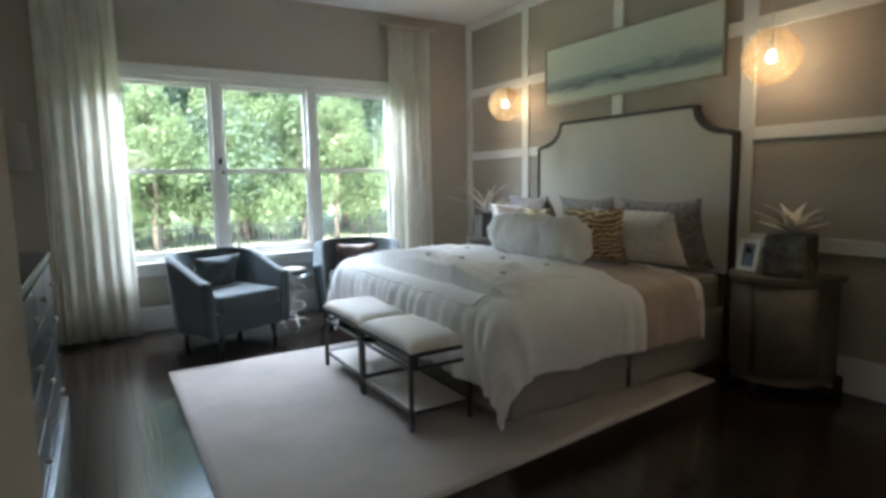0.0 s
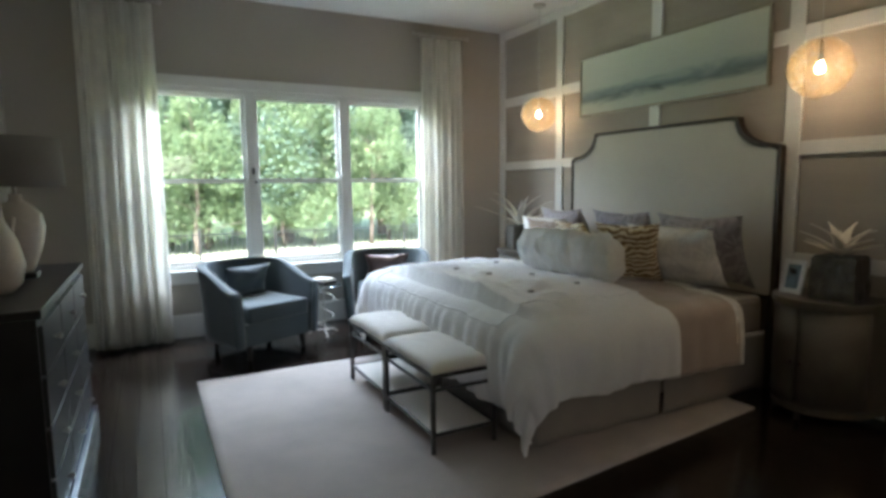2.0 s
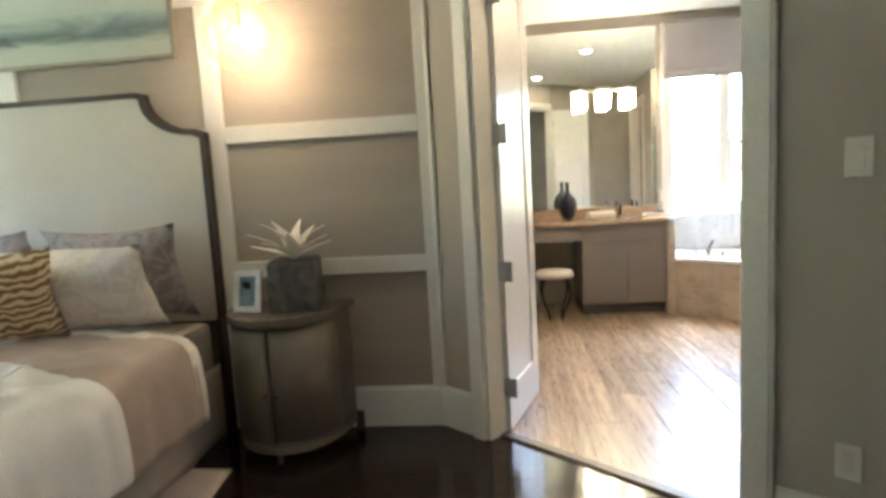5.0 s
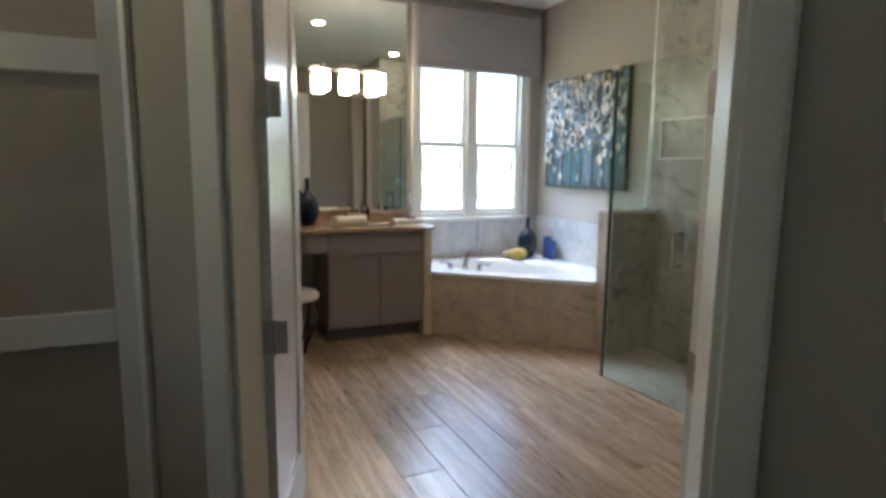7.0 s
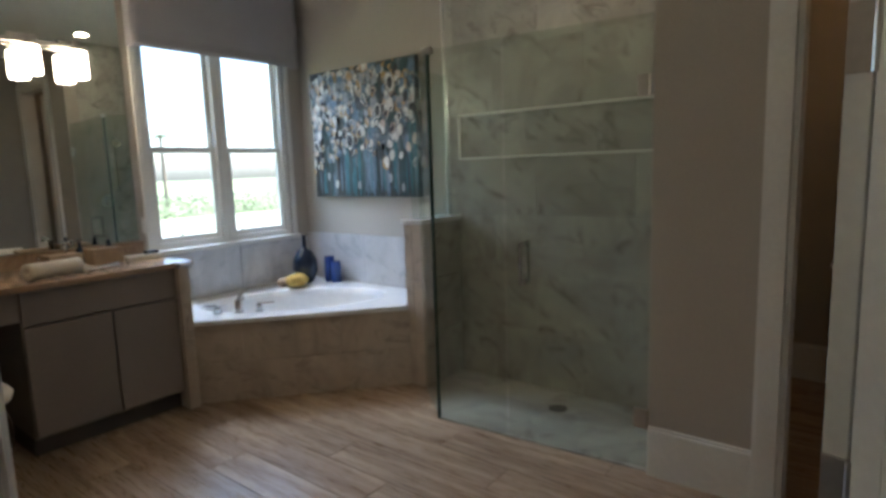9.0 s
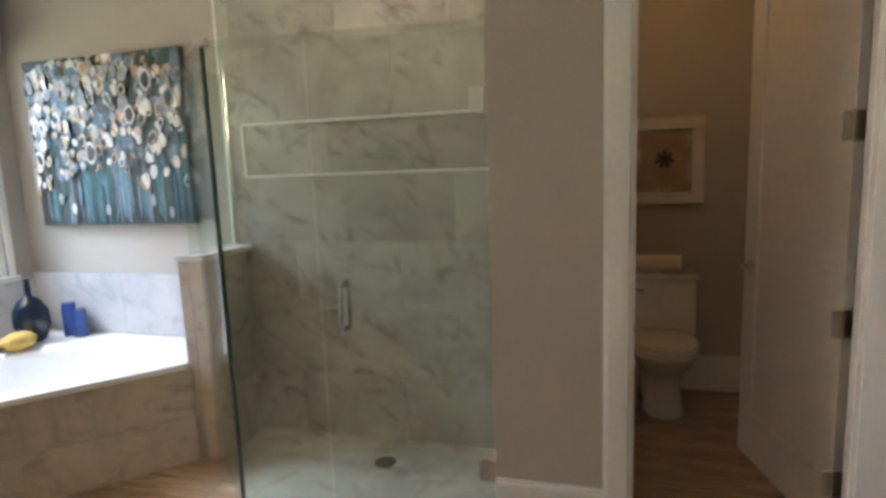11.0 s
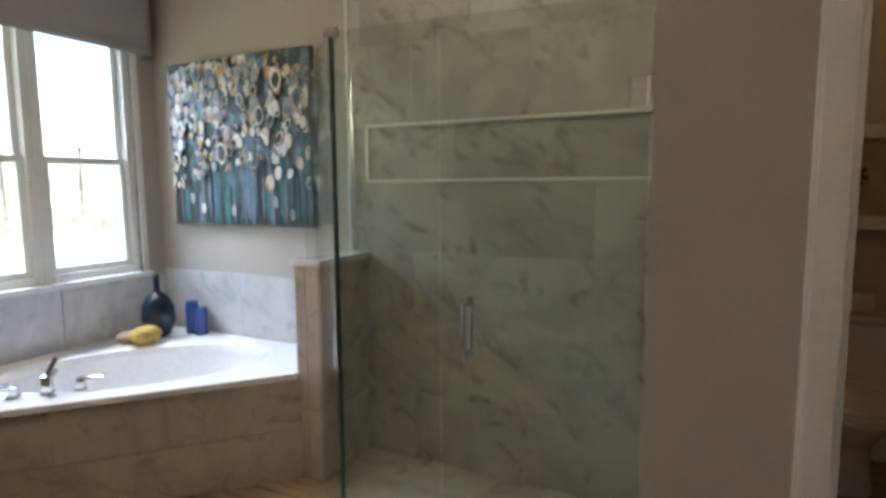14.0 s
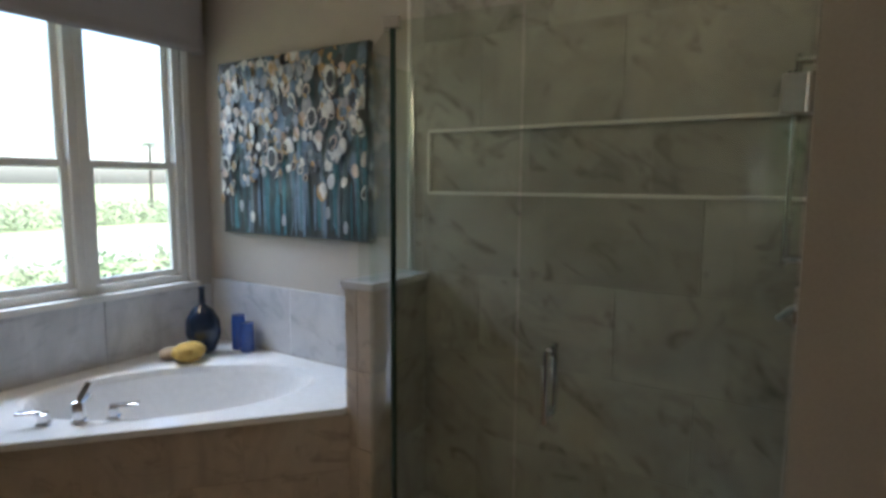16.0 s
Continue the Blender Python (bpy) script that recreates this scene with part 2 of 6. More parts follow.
M = {}
M["wall"] = surface("greige wall paint", (0.43, 0.39, 0.335), 0.75, 0.04, 1.2, 160, 0.12)
M["cloth_wall"] = surface("grasscloth panel", (0.40, 0.352, 0.295), 0.85, 0.07, 2.0, 90, 0.35, stretch=(1, 0.15, 3))
M["white"] = surface("white trim paint", (0.74, 0.73, 0.69), 0.38, 0.03, 2.0, 50, 0.06)
M["door_white"] = surface("white door enamel", (0.78, 0.77, 0.75), 0.22, 0.02, 2.0, 40, 0.05)
M["ceiling"] = surface("ceiling paint", (0.78, 0.77, 0.74), 0.9, 0.03, 1.0, 120, 0.15)
M["dark_floor"] = wood("espresso plank", (0.010, 0.0065, 0.005), (0.030, 0.019, 0.014), 0.11, "Y", 0.35, 0.22)
M["dark_floor"].node_tree.nodes["Principled BSDF"].inputs["Specular IOR Level"].default_value = 0.8
M["under"] = surface("subfloor", (0.012, 0.009, 0.007), 0.7)
M["tile_floor"] = wood("oak look tile", (0.22, 0.14, 0.085), (0.60, 0.46, 0.33), 0.28, "X", 0.30, 0.08, 5.5)
M["pale_trim"] = surface("pale polished edging", (0.76, 0.75, 0.70), 0.3, 0.04, 4, 60, 0.05)
M["grout"] = surface("grout", (0.22, 0.18, 0.14), 0.8)
M["rug"] = surface("cream wool rug", (0.44, 0.39, 0.355), 0.95, 0.12, 2.5, 90, 0.8, sheen=0.2, dist=0.006)
M["marble_wall"] = marble("grey marble tile", (0.475, 0.46, 0.405), (0.11, 0.10, 0.087), 0.3, 1.0, 0.75)
M["marble_tub"] = marble("warm marble tile", (0.56, 0.48, 0.385), (0.22, 0.17, 0.13), 0.3, 1.0, 0.7)
M["marble_white"] = marble("white marble", (0.66, 0.66, 0.66), (0.30, 0.31, 0.33), 0.2, 0.9, 0.6)
M["acrylic"] = surface("white acrylic", (0.82, 0.82, 0.82), 0.12, 0.01, 2.0, 30, 0.01)
M["granite"] = marble("brown granite", (0.42, 0.31, 0.22), (0.16, 0.10, 0.07), 0.15, 5.0, 0.6)
M["vanity"] = surface("grey-brown cabinet paint", (0.225, 0.20, 0.185), 0.45, 0.05, 3.0, 70, 0.1)
M["toe"] = surface("dark toe kick", (0.10, 0.09, 0.085), 0.6)
M["chrome"] = surface("polished chrome", (0.75, 0.75, 0.76), 0.08, 0.02, 3, 60, 0.0, metal=1.0)
M["steel"] = surface("satin nickel", (0.52, 0.50, 0.47), 0.28, 0.03, 3, 80, 0.03, metal=1.0)
M["bronze"] = surface("aged bronze frame", (0.04, 0.026, 0.016), 0.5, 0.3, 20, 120, 0.2, metal=0.0)
M["gun"] = surface("gunmetal frame", (0.09, 0.085, 0.08), 0.4, 0.2, 20, 120, 0.2, metal=0.8)
M["mirror"] = surface("mirror silver", (0.86, 0.89, 0.87), 0.01, 0.0, 1, 10, 0.0, metal=1.0)
M["glass"] = pane("window glass", (0.95, 0.97, 0.96))
M["shower_glass"] = pane("green-edged shower glass", (0.915, 0.95, 0.925))
M["glass_edge"] = surface("dark green glass edge", (0.03, 0.06, 0.05), 0.15)
M["headboard"] = surface("cream upholstery", (0.60, 0.56, 0.48), 0.9, 0.04, 3, 200, 0.35, sheen=0.2)
M["duvet"] = surface("white comforter", (0.90, 0.885, 0.88), 0.85, 0.02, 5, 120, 0.3, sheen=0.2)
M["throw"] = surface("blush satin coverlet", (0.47, 0.38, 0.32), 0.5, 0.08, 6, 140, 0.2, sheen=0.3)
M["sheet"] = surface("taupe sateen sheet", (0.40, 0.35, 0.30), 0.45, 0.1, 7, 120, 0.15)
M["skirt"] = surface("grey bed skirt", (0.40, 0.365, 0.32), 0.9, 0.05, 5, 180, 0.3)
M["fur"] = surface("white long-pile fur", (0.86, 0.84, 0.80), 1.0, 0.06, 12, 150, 0.5, sheen=0.5, dist=0.01)
M["white_sham"] = damask("white jacquard sham", (0.80, 0.765, 0.72), (0.70, 0.665, 0.63))
M["grey_sham"] = damask("silver lilac sham", (0.36, 0.33, 0.33), (0.24, 0.215, 0.22))
M["brown_sham"] = damask("brown scroll sham", (0.36, 0.27, 0.21), (0.55, 0.47, 0.4))
M["gold"] = striped_gold("gold tiger-stripe satin")
M["blue_seat"] = surface("slate blue chair fabric", (0.056, 0.076, 0.083), 0.8, 0.12, 4, 180, 0.35, sheen=0.3)
M["piping"] = surface("pale slate piping", (0.16, 0.185, 0.185), 0.8)
M["metal_pillow"] = surface("bronze metallic leather", (0.12, 0.08, 0.07), 0.3, 0.3, 9, 90, 0.3, metal=0.5)
M["dark_leg"] = surface("dark stained leg", (0.02, 0.014, 0.01), 0.35, 0.2, 8, 80, 0.1)
M["stool_top"] = surface("ivory bench leather", (0.76, 0.72, 0.67), 0.6, 0.04, 4, 150, 0.2)
M["night"] = surface("weathered grey lacquer", (0.145, 0.125, 0.10), 0.42, 0.18, 6, 90, 0.2)
M["night_line"] = surface("dark inlay", (0.05, 0.042, 0.035), 0.5)
M["pot"] = surface("hammered pewter pot", (0.15, 0.14, 0.12), 0.35, 0.25, 14, 26, 1.0, metal=0.6, dist=0.03)
M["agave"] = surface("bleached agave leaf", (0.78, 0.73, 0.62), 0.7, 0.06, 8, 60, 0.2)
M["ebony"] = surface("ebony dresser lacquer", (0.016, 0.014, 0.013), 0.28, 0.2, 5, 60, 0.08)
M["drawer"] = surface("brushed black drawer front", (0.035, 0.035, 0.035), 0.3, 0.15, 5, 60, 0.1)
M["plinth"] = surface("polished plinth", (0.62, 0.68, 0.78), 0.2, 0.05, 3, 60, 0.05, metal=1.0)
M["ceramic"] = surface("cream glazed ceramic", (0.66, 0.58, 0.50), 0.25, 0.06, 4, 40, 0.06)
M["shade"] = sheer("linen lamp shade", (0.36, 0.33, 0.30), 0.25)
M["curtain"] = sheer("ivory sheer curtain", (0.92, 0.90, 0.84), 0.60)
M["roman"] = surface("lavender grey shade cloth", (0.40, 0.385, 0.40), 0.9, 0.04, 3, 170, 0.3)
M["sea"] = seascape("misty seascape painting")
M["art_frame"] = surface("silver leaf frame", (0.33, 0.30, 0.24), 0.4, 0.15, 9, 70, 0.2, metal=0.6)
M["picture_frame"] = surface("walnut picture frame", (0.075, 0.05, 0.03), 0.35, 0.2, 9, 70, 0.15)
M["mat_white"] = surface("ivory mat board", (0.66, 0.62, 0.54), 0.9, 0.02, 3, 90, 0.1)
M["sepia"] = surface("sepia print", (0.40, 0.33, 0.25), 0.8, 0.45, 9, 40, 0.05)
M["photo_frame"] = surface("mother of pearl frame", (0.86, 0.87, 0.86), 0.25, 0.08, 20, 60, 0.2)
M["photo"] = surface("blue-grey landscape print", (0.16, 0.22, 0.25), 0.3, 0.6, 14, 40, 0.05)
M["canvas_dark"] = surface("deep teal canvas", (0.042, 0.046, 0.042), 0.6, 0.6, 5, 40, 0.4)
for key, c in (("paint_white", (0.62, 0.60, 0.56)), ("paint_blush", (0.55, 0.43, 0.35)), ("paint_teal", (0.022, 0.055, 0.058)), ("paint_blue", (0.11, 0.14, 0.165)), ("paint_black", (0.02, 0.018, 0.02)), ("paint_ochre", (0.40, 0.25, 0.10)), ("paint_mist", (0.30, 0.31, 0.33)), ("paint_sky", (0.12, 0.18, 0.25)), ("paint_sea", (0.03, 0.13, 0.16))):
    M[key] = surface("oil paint " + key[6:], c, 0.5, 0.25, 30, 160, 0.6)
M["blue_glass"] = surface("midnight blue glass", (0.008, 0.016, 0.035), 0.06, 0.1, 4, 40, 0.0)
M["blue_towel"] = surface("royal blue glazed canister", (0.03, 0.07, 0.26), 0.2, 0.15, 6, 90, 0.1)
M["yellow"] = surface("yellow sea sponge", (0.48, 0.32, 0.08), 0.9, 0.2, 20, 60, 1.0, dist=0.01)
M["porcelain"] = surface("white porcelain", (0.72, 0.69, 0.62), 0.1, 0.01, 2, 30, 0.0)
M["towel"] = surface("ivory towel", (0.72, 0.66, 0.56), 0.95, 0.05, 8, 160, 0.8, sheen=0.4)
M["box_wood"] = surface("driftwood box", (0.36, 0.26, 0.17), 0.7, 0.2, 8, 60, 0.2)
M["plastic"] = surface("white switch plastic", (0.72, 0.70, 0.66), 0.35, 0.02)
M["black"] = surface("black plastic", (0.01, 0.01, 0.01), 0.4)
M["lamp_warm"] = glow("lit frosted shade", (1.0, 0.80, 0.52), 3.0)
M["bulb"] = glow("lit bulb", (1.0, 0.80, 0.55), 5.5)
M["toilet_lamp"] = glow("lit warm downlight", (1.0, 0.54, 0.20), 8.0)
M["downlight"] = glow("lit downlight", (1.0, 0.78, 0.50), 12.0)
M["bubble"] = pane("amber bubble glass", (1.0, 0.95, 0.86), 0.04)
bub = M["bubble"].node_tree
b_tl = bub.nodes.new("ShaderNodeBsdfTranslucent")
b_tl.inputs[0].default_value = (1.0, 0.84, 0.58, 1)
b_mx = bub.nodes.new("ShaderNodeMixShader")
b_mx.inputs[0].default_value = 0.06
bub.links.new(bub.nodes["Mix Shader"].outputs[0], b_mx.inputs[1])
bub.links.new(b_tl.outputs[0], b_mx.inputs[2])
bub.links.new(b_mx.outputs[0], bub.nodes["Material Output"].inputs[0])
M["grass"] = surface("pale lawn", (0.20, 0.24, 0.10), 1.0, 0.35, 0.25, 6, 0.3)
M["gravel"] = surface("bright sand path", (0.31, 0.32, 0.22), 1.0, 0.12, 0.4, 8, 0.3)
M["bark"] = surface("grey bark", (0.14, 0.11, 0.085), 0.95, 0.3, 4, 20, 0.8, stretch=(4, 4, 1), dist=0.03)
M["leaf_a"] = leaf_mat("mid green leaves", (0.10, 0.15, 0.095), (0.14, 0.20, 0.125), (0.18, 0.25, 0.155))
M["leaf_b"] = leaf_mat("yellow green leaves", (0.13, 0.19, 0.095), (0.18, 0.25, 0.125), (0.24, 0.31, 0.16))
M["leaf_c"] = leaf_mat("blue green leaves", (0.09, 0.14, 0.10), (0.125, 0.185, 0.13), (0.165, 0.23, 0.165))
# far haze is mixed into this leaf colour, for hedges, shrubs and palms
M["leaf_hazed"] = leaf_mat("pale leaves with haze in the colour", (0.20, 0.23, 0.14), (0.26, 0.29, 0.18), (0.33, 0.35, 0.23))
M["fence"] = surface("black fence", (0.015, 0.015, 0.014), 0.5)


# ---- mesh helpers ----
def part(name, bm, material, parent=None, label="", smooth=False, m=None):
    me = bpy.data.meshes.new(name)
    if smooth:
        for f in bm.faces:
            f.smooth = True
    bm.normal_update()
    bm.to_mesh(me)
    bm.free()
    me.materials.append(M[material] if isinstance(material, str) else material)
    ob = new(name, me)
    if parent:
        ob.parent = parent
    if m is not None:
        ob.matrix_basis = m
    if label:
        tagged(ob, label)
    return ob


def thing(name, label, category, m, group="", kind=""):
    ob = new(name)
    ob.empty_display_size = 0.1
    ob.matrix_basis = m
    return tagged(ob, label, category, group, kind)


def cube(bm, a, b, bevel=0.0, m=None):
    """A block between two corners, with rounded edges."""
    c = [(p + q) / 2 for p, q in zip(a, b)]
    s = [abs(q - p) for p, q in zip(a, b)]
    mm = Matrix.Translation(c) @ Matrix.Diagonal((*s, 1))
    if m is not None:
        mm = m @ mm
    vs = bmesh.ops.create_cube(bm, size=1, matrix=mm)["verts"]
    if bevel:
        es = list({e for v in vs for e in v.link_edges})
        bmesh.ops.bevel(bm, geom=es, offset=bevel, segments=2, affect="EDGES", profile=0.6)
    return bm


def block(a, b, bevel=0.0):
    return cube(bmesh.new(), a, b, bevel)


def rod(bm, p, q, r, seg=10, r2=None):
    p, q = Vector(p), Vector(q)
    d = q - p
    m = Matrix.Translation((p + q) / 2) @ d.to_track_quat("Z", "Y").to_matrix().to_4x4()
    bmesh.ops.create_cone(bm, cap_ends=True, segments=seg, radius1=r, radius2=r if r2 is None else r2, depth=d.length, matrix=m)
    return bm


def tube(bm, pts, r, seg=6):
    """One bent round cord through a row of points."""
    rings = []
    for i, p in enumerate(pts):
        d = (Vector(pts[min(i + 1, len(pts) - 1)]) - Vector(pts[max(i - 1, 0)])).normalized()
        a = d.cross(Vector((0.31, 0.17, 0.93))).normalized()
        b = d.cross(a)
        rings.append([bm.verts.new(Vector(p) + (a * math.cos(2 * math.pi * k / seg) + b * math.sin(2 * math.pi * k / seg)) * r) for k in range(seg)])
    for p, q in zip(rings, rings[1:]):
        for k in range(seg):
            bm.faces.new((p[k], p[(k + 1) % seg], q[(k + 1) % seg], q[k]))
    bm.faces.new(rings[0][::-1])
    bm.faces.new(rings[-1])
    bmesh.ops.recalc_face_normals(bm, faces=bm.faces[:])
    return bm


def lathe(bm, profile, seg=28, m=None):
    """Spin a profile of (radius, z) round z."""
    m = m or Matrix()
    rings = []
    for r, z in profile:
        rings.append([bm.verts.new(m @ Vector((r * math.cos(2 * math.pi * i / seg), r * math.sin(2 * math.pi * i / seg), z))) for i in range(seg)])
    for a, b in zip(rings, rings[1:]):
        for i in range(seg):
            bm.faces.new((a[i], a[(i + 1) % seg], b[(i + 1) % seg], b[i]))
    for ring, flip in ((rings[0], True), (rings[-1], False)):
        bm.faces.new(ring[::-1] if flip else ring)
    return bm


def sheet(bm, nu, nv, fn, close_u=False):
    """A grid of points fn(u, v), u and v from 0 to 1."""
    g = [[bm.verts.new(fn(i / nu, j / nv)) for j in range(nv + 1)] for i in range(nu if close_u else nu + 1)]
    n = len(g)
    for i in range(nu):
        for j in range(nv):
            bm.faces.new((g[i][j], g[(i + 1) % n][j], g[(i + 1) % n][j + 1], g[i][j + 1]))
    return bm


def prism(bm, pts, z0, z1):
    """An upright block over a plan outline."""
    lo = [bm.verts.new((x, y, z0)) for x, y in pts]
    hi = [bm.verts.new((x, y, z1)) for x, y in pts]
    n = len(pts)
    for i in range(n):
        bm.faces.new((lo[i], lo[(i + 1) % n], hi[(i + 1) % n], hi[i]))
    bm.faces.new(hi)
    bm.faces.new(lo[::-1])
    bmesh.ops.recalc_face_normals(bm, faces=bm.faces[:])
    return bm


def thicken(ob, t, offset=-1.0):
    md = ob.modifiers.new("thickness", "SOLIDIFY")
    md.thickness, md.offset = t, offset
    return ob


def along(p, q, inside):
    """A frame with x from p to q along a wall, y away from the room, z up."""
    p, q = Vector((*p, 0)), Vector((*q, 0))
    x = (q - p).normalized()
    y = Vector((-x.y, x.x, 0))
    if (Vector((*inside, 0)) - p).dot(y) > 0:
        y = -y
    return Matrix(((x.x, y.x, 0, p.x), (x.y, y.y, 0, p.y), (0, 0, 1, 0), (0, 0, 0, 1))), (q - p).length


def wall(name, p, q, inside, height, thick, material, label, holes=(), ext=(0, 0)):
    """A wall from p to q with its room side on that line and openings through it: holes of (from, to, low, high)."""
    m, length = along(p, q, inside)
    bm = bmesh.new()
    cuts = sorted(holes)
    s = -ext[0]
    for a, b, lo, hi in cuts:
        cube(bm, (s, 0, 0), (a, thick, height), m=m)
        if lo > 0:
            cube(bm, (a, 0, 0), (b, thick, lo), m=m)
        if hi < height:
            cube(bm, (a, 0, hi), (b, thick, height), m=m)
        s = b
    cube(bm, (s, 0, 0), (length + ext[1], thick, height), m=m)
    bmesh.ops.recalc_face_normals(bm, faces=bm.faces[:])
    return tagged(part(name, bm, material), label, "wall", kind="structure")


# ---- the plan ----
H1, H2 = 3.2, 2.86            # ceilings of bedroom and bathroom
AX, WY = 4.64, 5.2            # faces of the panelled wall and of the window wall
BX, BY = 7.66, -2.84          # faces of the bath's window wall and of its painting wall
SW = (4.64, 0.495)            # where the panelled wall meets the slanted wall
DX, DY = -0.640, -0.768       # run of the slanted wall
SL = 3.15                     # its length
SE = (SW[0] + SL * DX, SW[1] + SL * DY)
D0, D1, DH = 0.31, 1.54, 2.46  # double doorway in it
MID = (2.5, 2.0)
EX, EY = 0.62, 0.10           # end of the wall beside the entry
FY, CX = -2.19, 4.57          # face and free end of the wall beside the shower


def slant(s, n=0.0, z=0.0):
    return Vector((SW[0] + s * DX - n * DY, SW[1] + s * DY + n * DX, z))


# bedroom shell
wall("wall_north", (-0.2, WY), (AX, WY), MID, H1, 0.16, "wall", "greige painted wall round the triple window", [(0.99, 3.833, 0.65, 2.36)], (0.12, 0.12))
wall("wall_east", (AX, WY), SW, MID, H1, 0.12, "cloth_wall", "taupe grasscloth wall behind the bed")
wall("wall_slanted", SW, SE, MID, H1, 0.12, "wall", "greige painted slanted wall with a double doorway", [(D0, D1, 0, DH)])
wall("wall_slanted_back", tuple(slant(D1, 0.12))[:2], tuple(slant(2.50, 0.12))[:2], MID, H2, 0.05, "wall", "greige painted wall beside the double doorway")
wall("wall_south", SE, (EX, SE[1]), MID, H1, 0.12, "wall", "plain greige wall with the entry doorway", [(0.80, 1.70, 0, 2.1)], (0.0, 0.12))
# stub of the unseen hall that the walk comes from, added round the fill lamp
wall("wall_hall_end", (1.9, SE[1] - 1.5), (0.36, SE[1] - 1.5), (1, SE[1] - 0.5), H1, 0.12, "wall", "plain greige hall wall", (), (0.12, 0.12))
wall("wall_hall_west", (0.36, SE[1] - 0.12), (0.36, SE[1] - 1.5), (1, SE[1] - 0.5), H1, 0.12, "wall", "plain greige hall wall")
wall("wall_hall_east", (1.9, SE[1] - 0.12), (1.9, SE[1] - 1.5), (1, SE[1] - 0.5), H1, 0.12, "wall", "plain greige hall wall")
tagged(part("ceiling_hall", prism(bmesh.new(), [(0.2, SE[1] - 0.12), (0.2, SE[1] - 1.65), (2.05, SE[1] - 1.65), (2.05, SE[1] - 0.12)], H1 - 0.02, H1 + 0.1), "ceiling"), "flat white painted hall ceiling", "ceiling", kind="structure")
tagged(part("floor_hall", prism(bmesh.new(), [(0.2, SE[1] - 0.12), (0.2, SE[1] - 1.65), (2.05, SE[1] - 1.65), (2.05, SE[1] - 0.12)], -0.3, -0.002), "dark_floor"), "dark espresso wood hall floor", "floor", kind="structure")
wall("wall_entry", (EX, SE[1]), (EX, EY), (2, 0), H1, 0.12, "wall", "plain greige wall by the entry")
wall("wall_jog", (EX - 0.12, EY), (-0.2, EY), MID, H1, 0.12, "wall", "plain greige return wall", (), (0.0, 0.12))
wall("wall_west", (-0.2, EY), (-0.2, WY), MID, H1, 0.12, "wall", "plain greige wall behind the dresser")
tagged(part("ceiling", prism(bmesh.new(), [(-0.32, WY + 0.16), (-0.32, SE[1] - 0.12), (SE[0] + 0.1, SE[1] - 0.12), (SW[0] + 0.09, SW[1] - 0.05), (AX + 0.1, WY + 0.16)], H1, H1 + 0.12), "ceiling"), "flat white painted bedroom ceiling", "ceiling", kind="structure")

# bathroom shell
IN2 = (6.0, -1.0)
NB = 0.62
wall("wall_bath_window", (BX, NB), (BX, BY), IN2, H2, 0.16, "wall", "greige painted wall of the bath window", [(2.16, 3.30, 0.9, 2.4)], (0.12, 0.12))
wall("wall_bath_painting", (BX, BY), (4.43, BY), IN2, H2, 0.12, "wall", "greige painted wall behind tub and shower", (), (0.0, 0.0))
wall("wall_bath_north", (AX + 0.12, NB), (BX, NB), IN2, H2, 0.12, "wall", "plain greige bathroom wall")
wall("wall_bath_back", (AX + 0.12, NB), (AX + 0.12, 0.46), IN2, H2, 0.02, "wall", "plain greige bathroom wall")
wall("wall_closet", (3.14, -1.45), (3.14, FY), IN2, H2, 0.12, "wall", "plain greige bathroom wall")
WCL, WCR = 4.07, 3.28
wall("wall_toilet_front", (CX, FY), (3.04, FY), IN2, H2, 0.12, "wall", "greige painted wall beside the shower with a doorway", [(CX - WCL, CX - WCR, 0, DH)])
wall("wall_shower_side", (CX, FY - 0.12), (CX, BY), IN2, H2, 0.12, "marble_wall", "marble tiled shower side wall")
wall("wall_toilet_back", (CX - 0.12, -3.86), (3.10, -3.86), (3.8, -3), H2, 0.12, "wall", "plain greige wall behind the toilet", (), (0.12, 0.12))
wall("wall_toilet_side", (3.10, FY - 0.12), (3.10, -3.86), (3.8, -3), H2, 0.12, "wall", "plain greige toilet room wall")
wall("wall_toilet_east", (CX - 0.12, BY - 0.12), (CX - 0.12, -3.86), (3.8, -3), H2, 0.12, "wall", "plain greige toilet room wall")
tagged(part("ceiling_bath", prism(bmesh.new(), [(BX + 0.16, NB + 0.12), (BX + 0.16, -4.0), (2.97, -4.0), tuple(slant(2.55, 0.125))[:2], tuple(slant(0.0, 0.125))[:2], (4.735, NB + 0.12)], H2, H2 + 0.1), "ceiling"), "flat white painted bathroom ceiling", "ceiling", kind="structure")
floor = tagged(part("floor", prism(bmesh.new(), [(-0.32, WY + 0.16), (-0.32, SE[1] - 0.12), (SE[0], SE[1] - 0.12), tuple(slant(SL, 0.06))[:2], tuple(slant(0, 0.06))[:2], (AX + 0.12, 0.45), (AX + 0.12, WY + 0.16)], -0.3, -0.004), "under"), "dark espresso hand-scraped wood plank floor", "floor", kind="structure")
floor_bath = tagged(part("floor_bath", prism(bmesh.new(), [tuple(slant(-0.12, 0.06))[:2], tuple(slant(2.6, 0.06))[:2], (2.97, -4.0), (BX + 0.16, -4.0), (BX + 0.16, NB + 0.12), (AX + 0.12, NB + 0.12)], -0.3, -0.004), "grout"), "light oak-look plank tile floor", "floor", kind="structure")


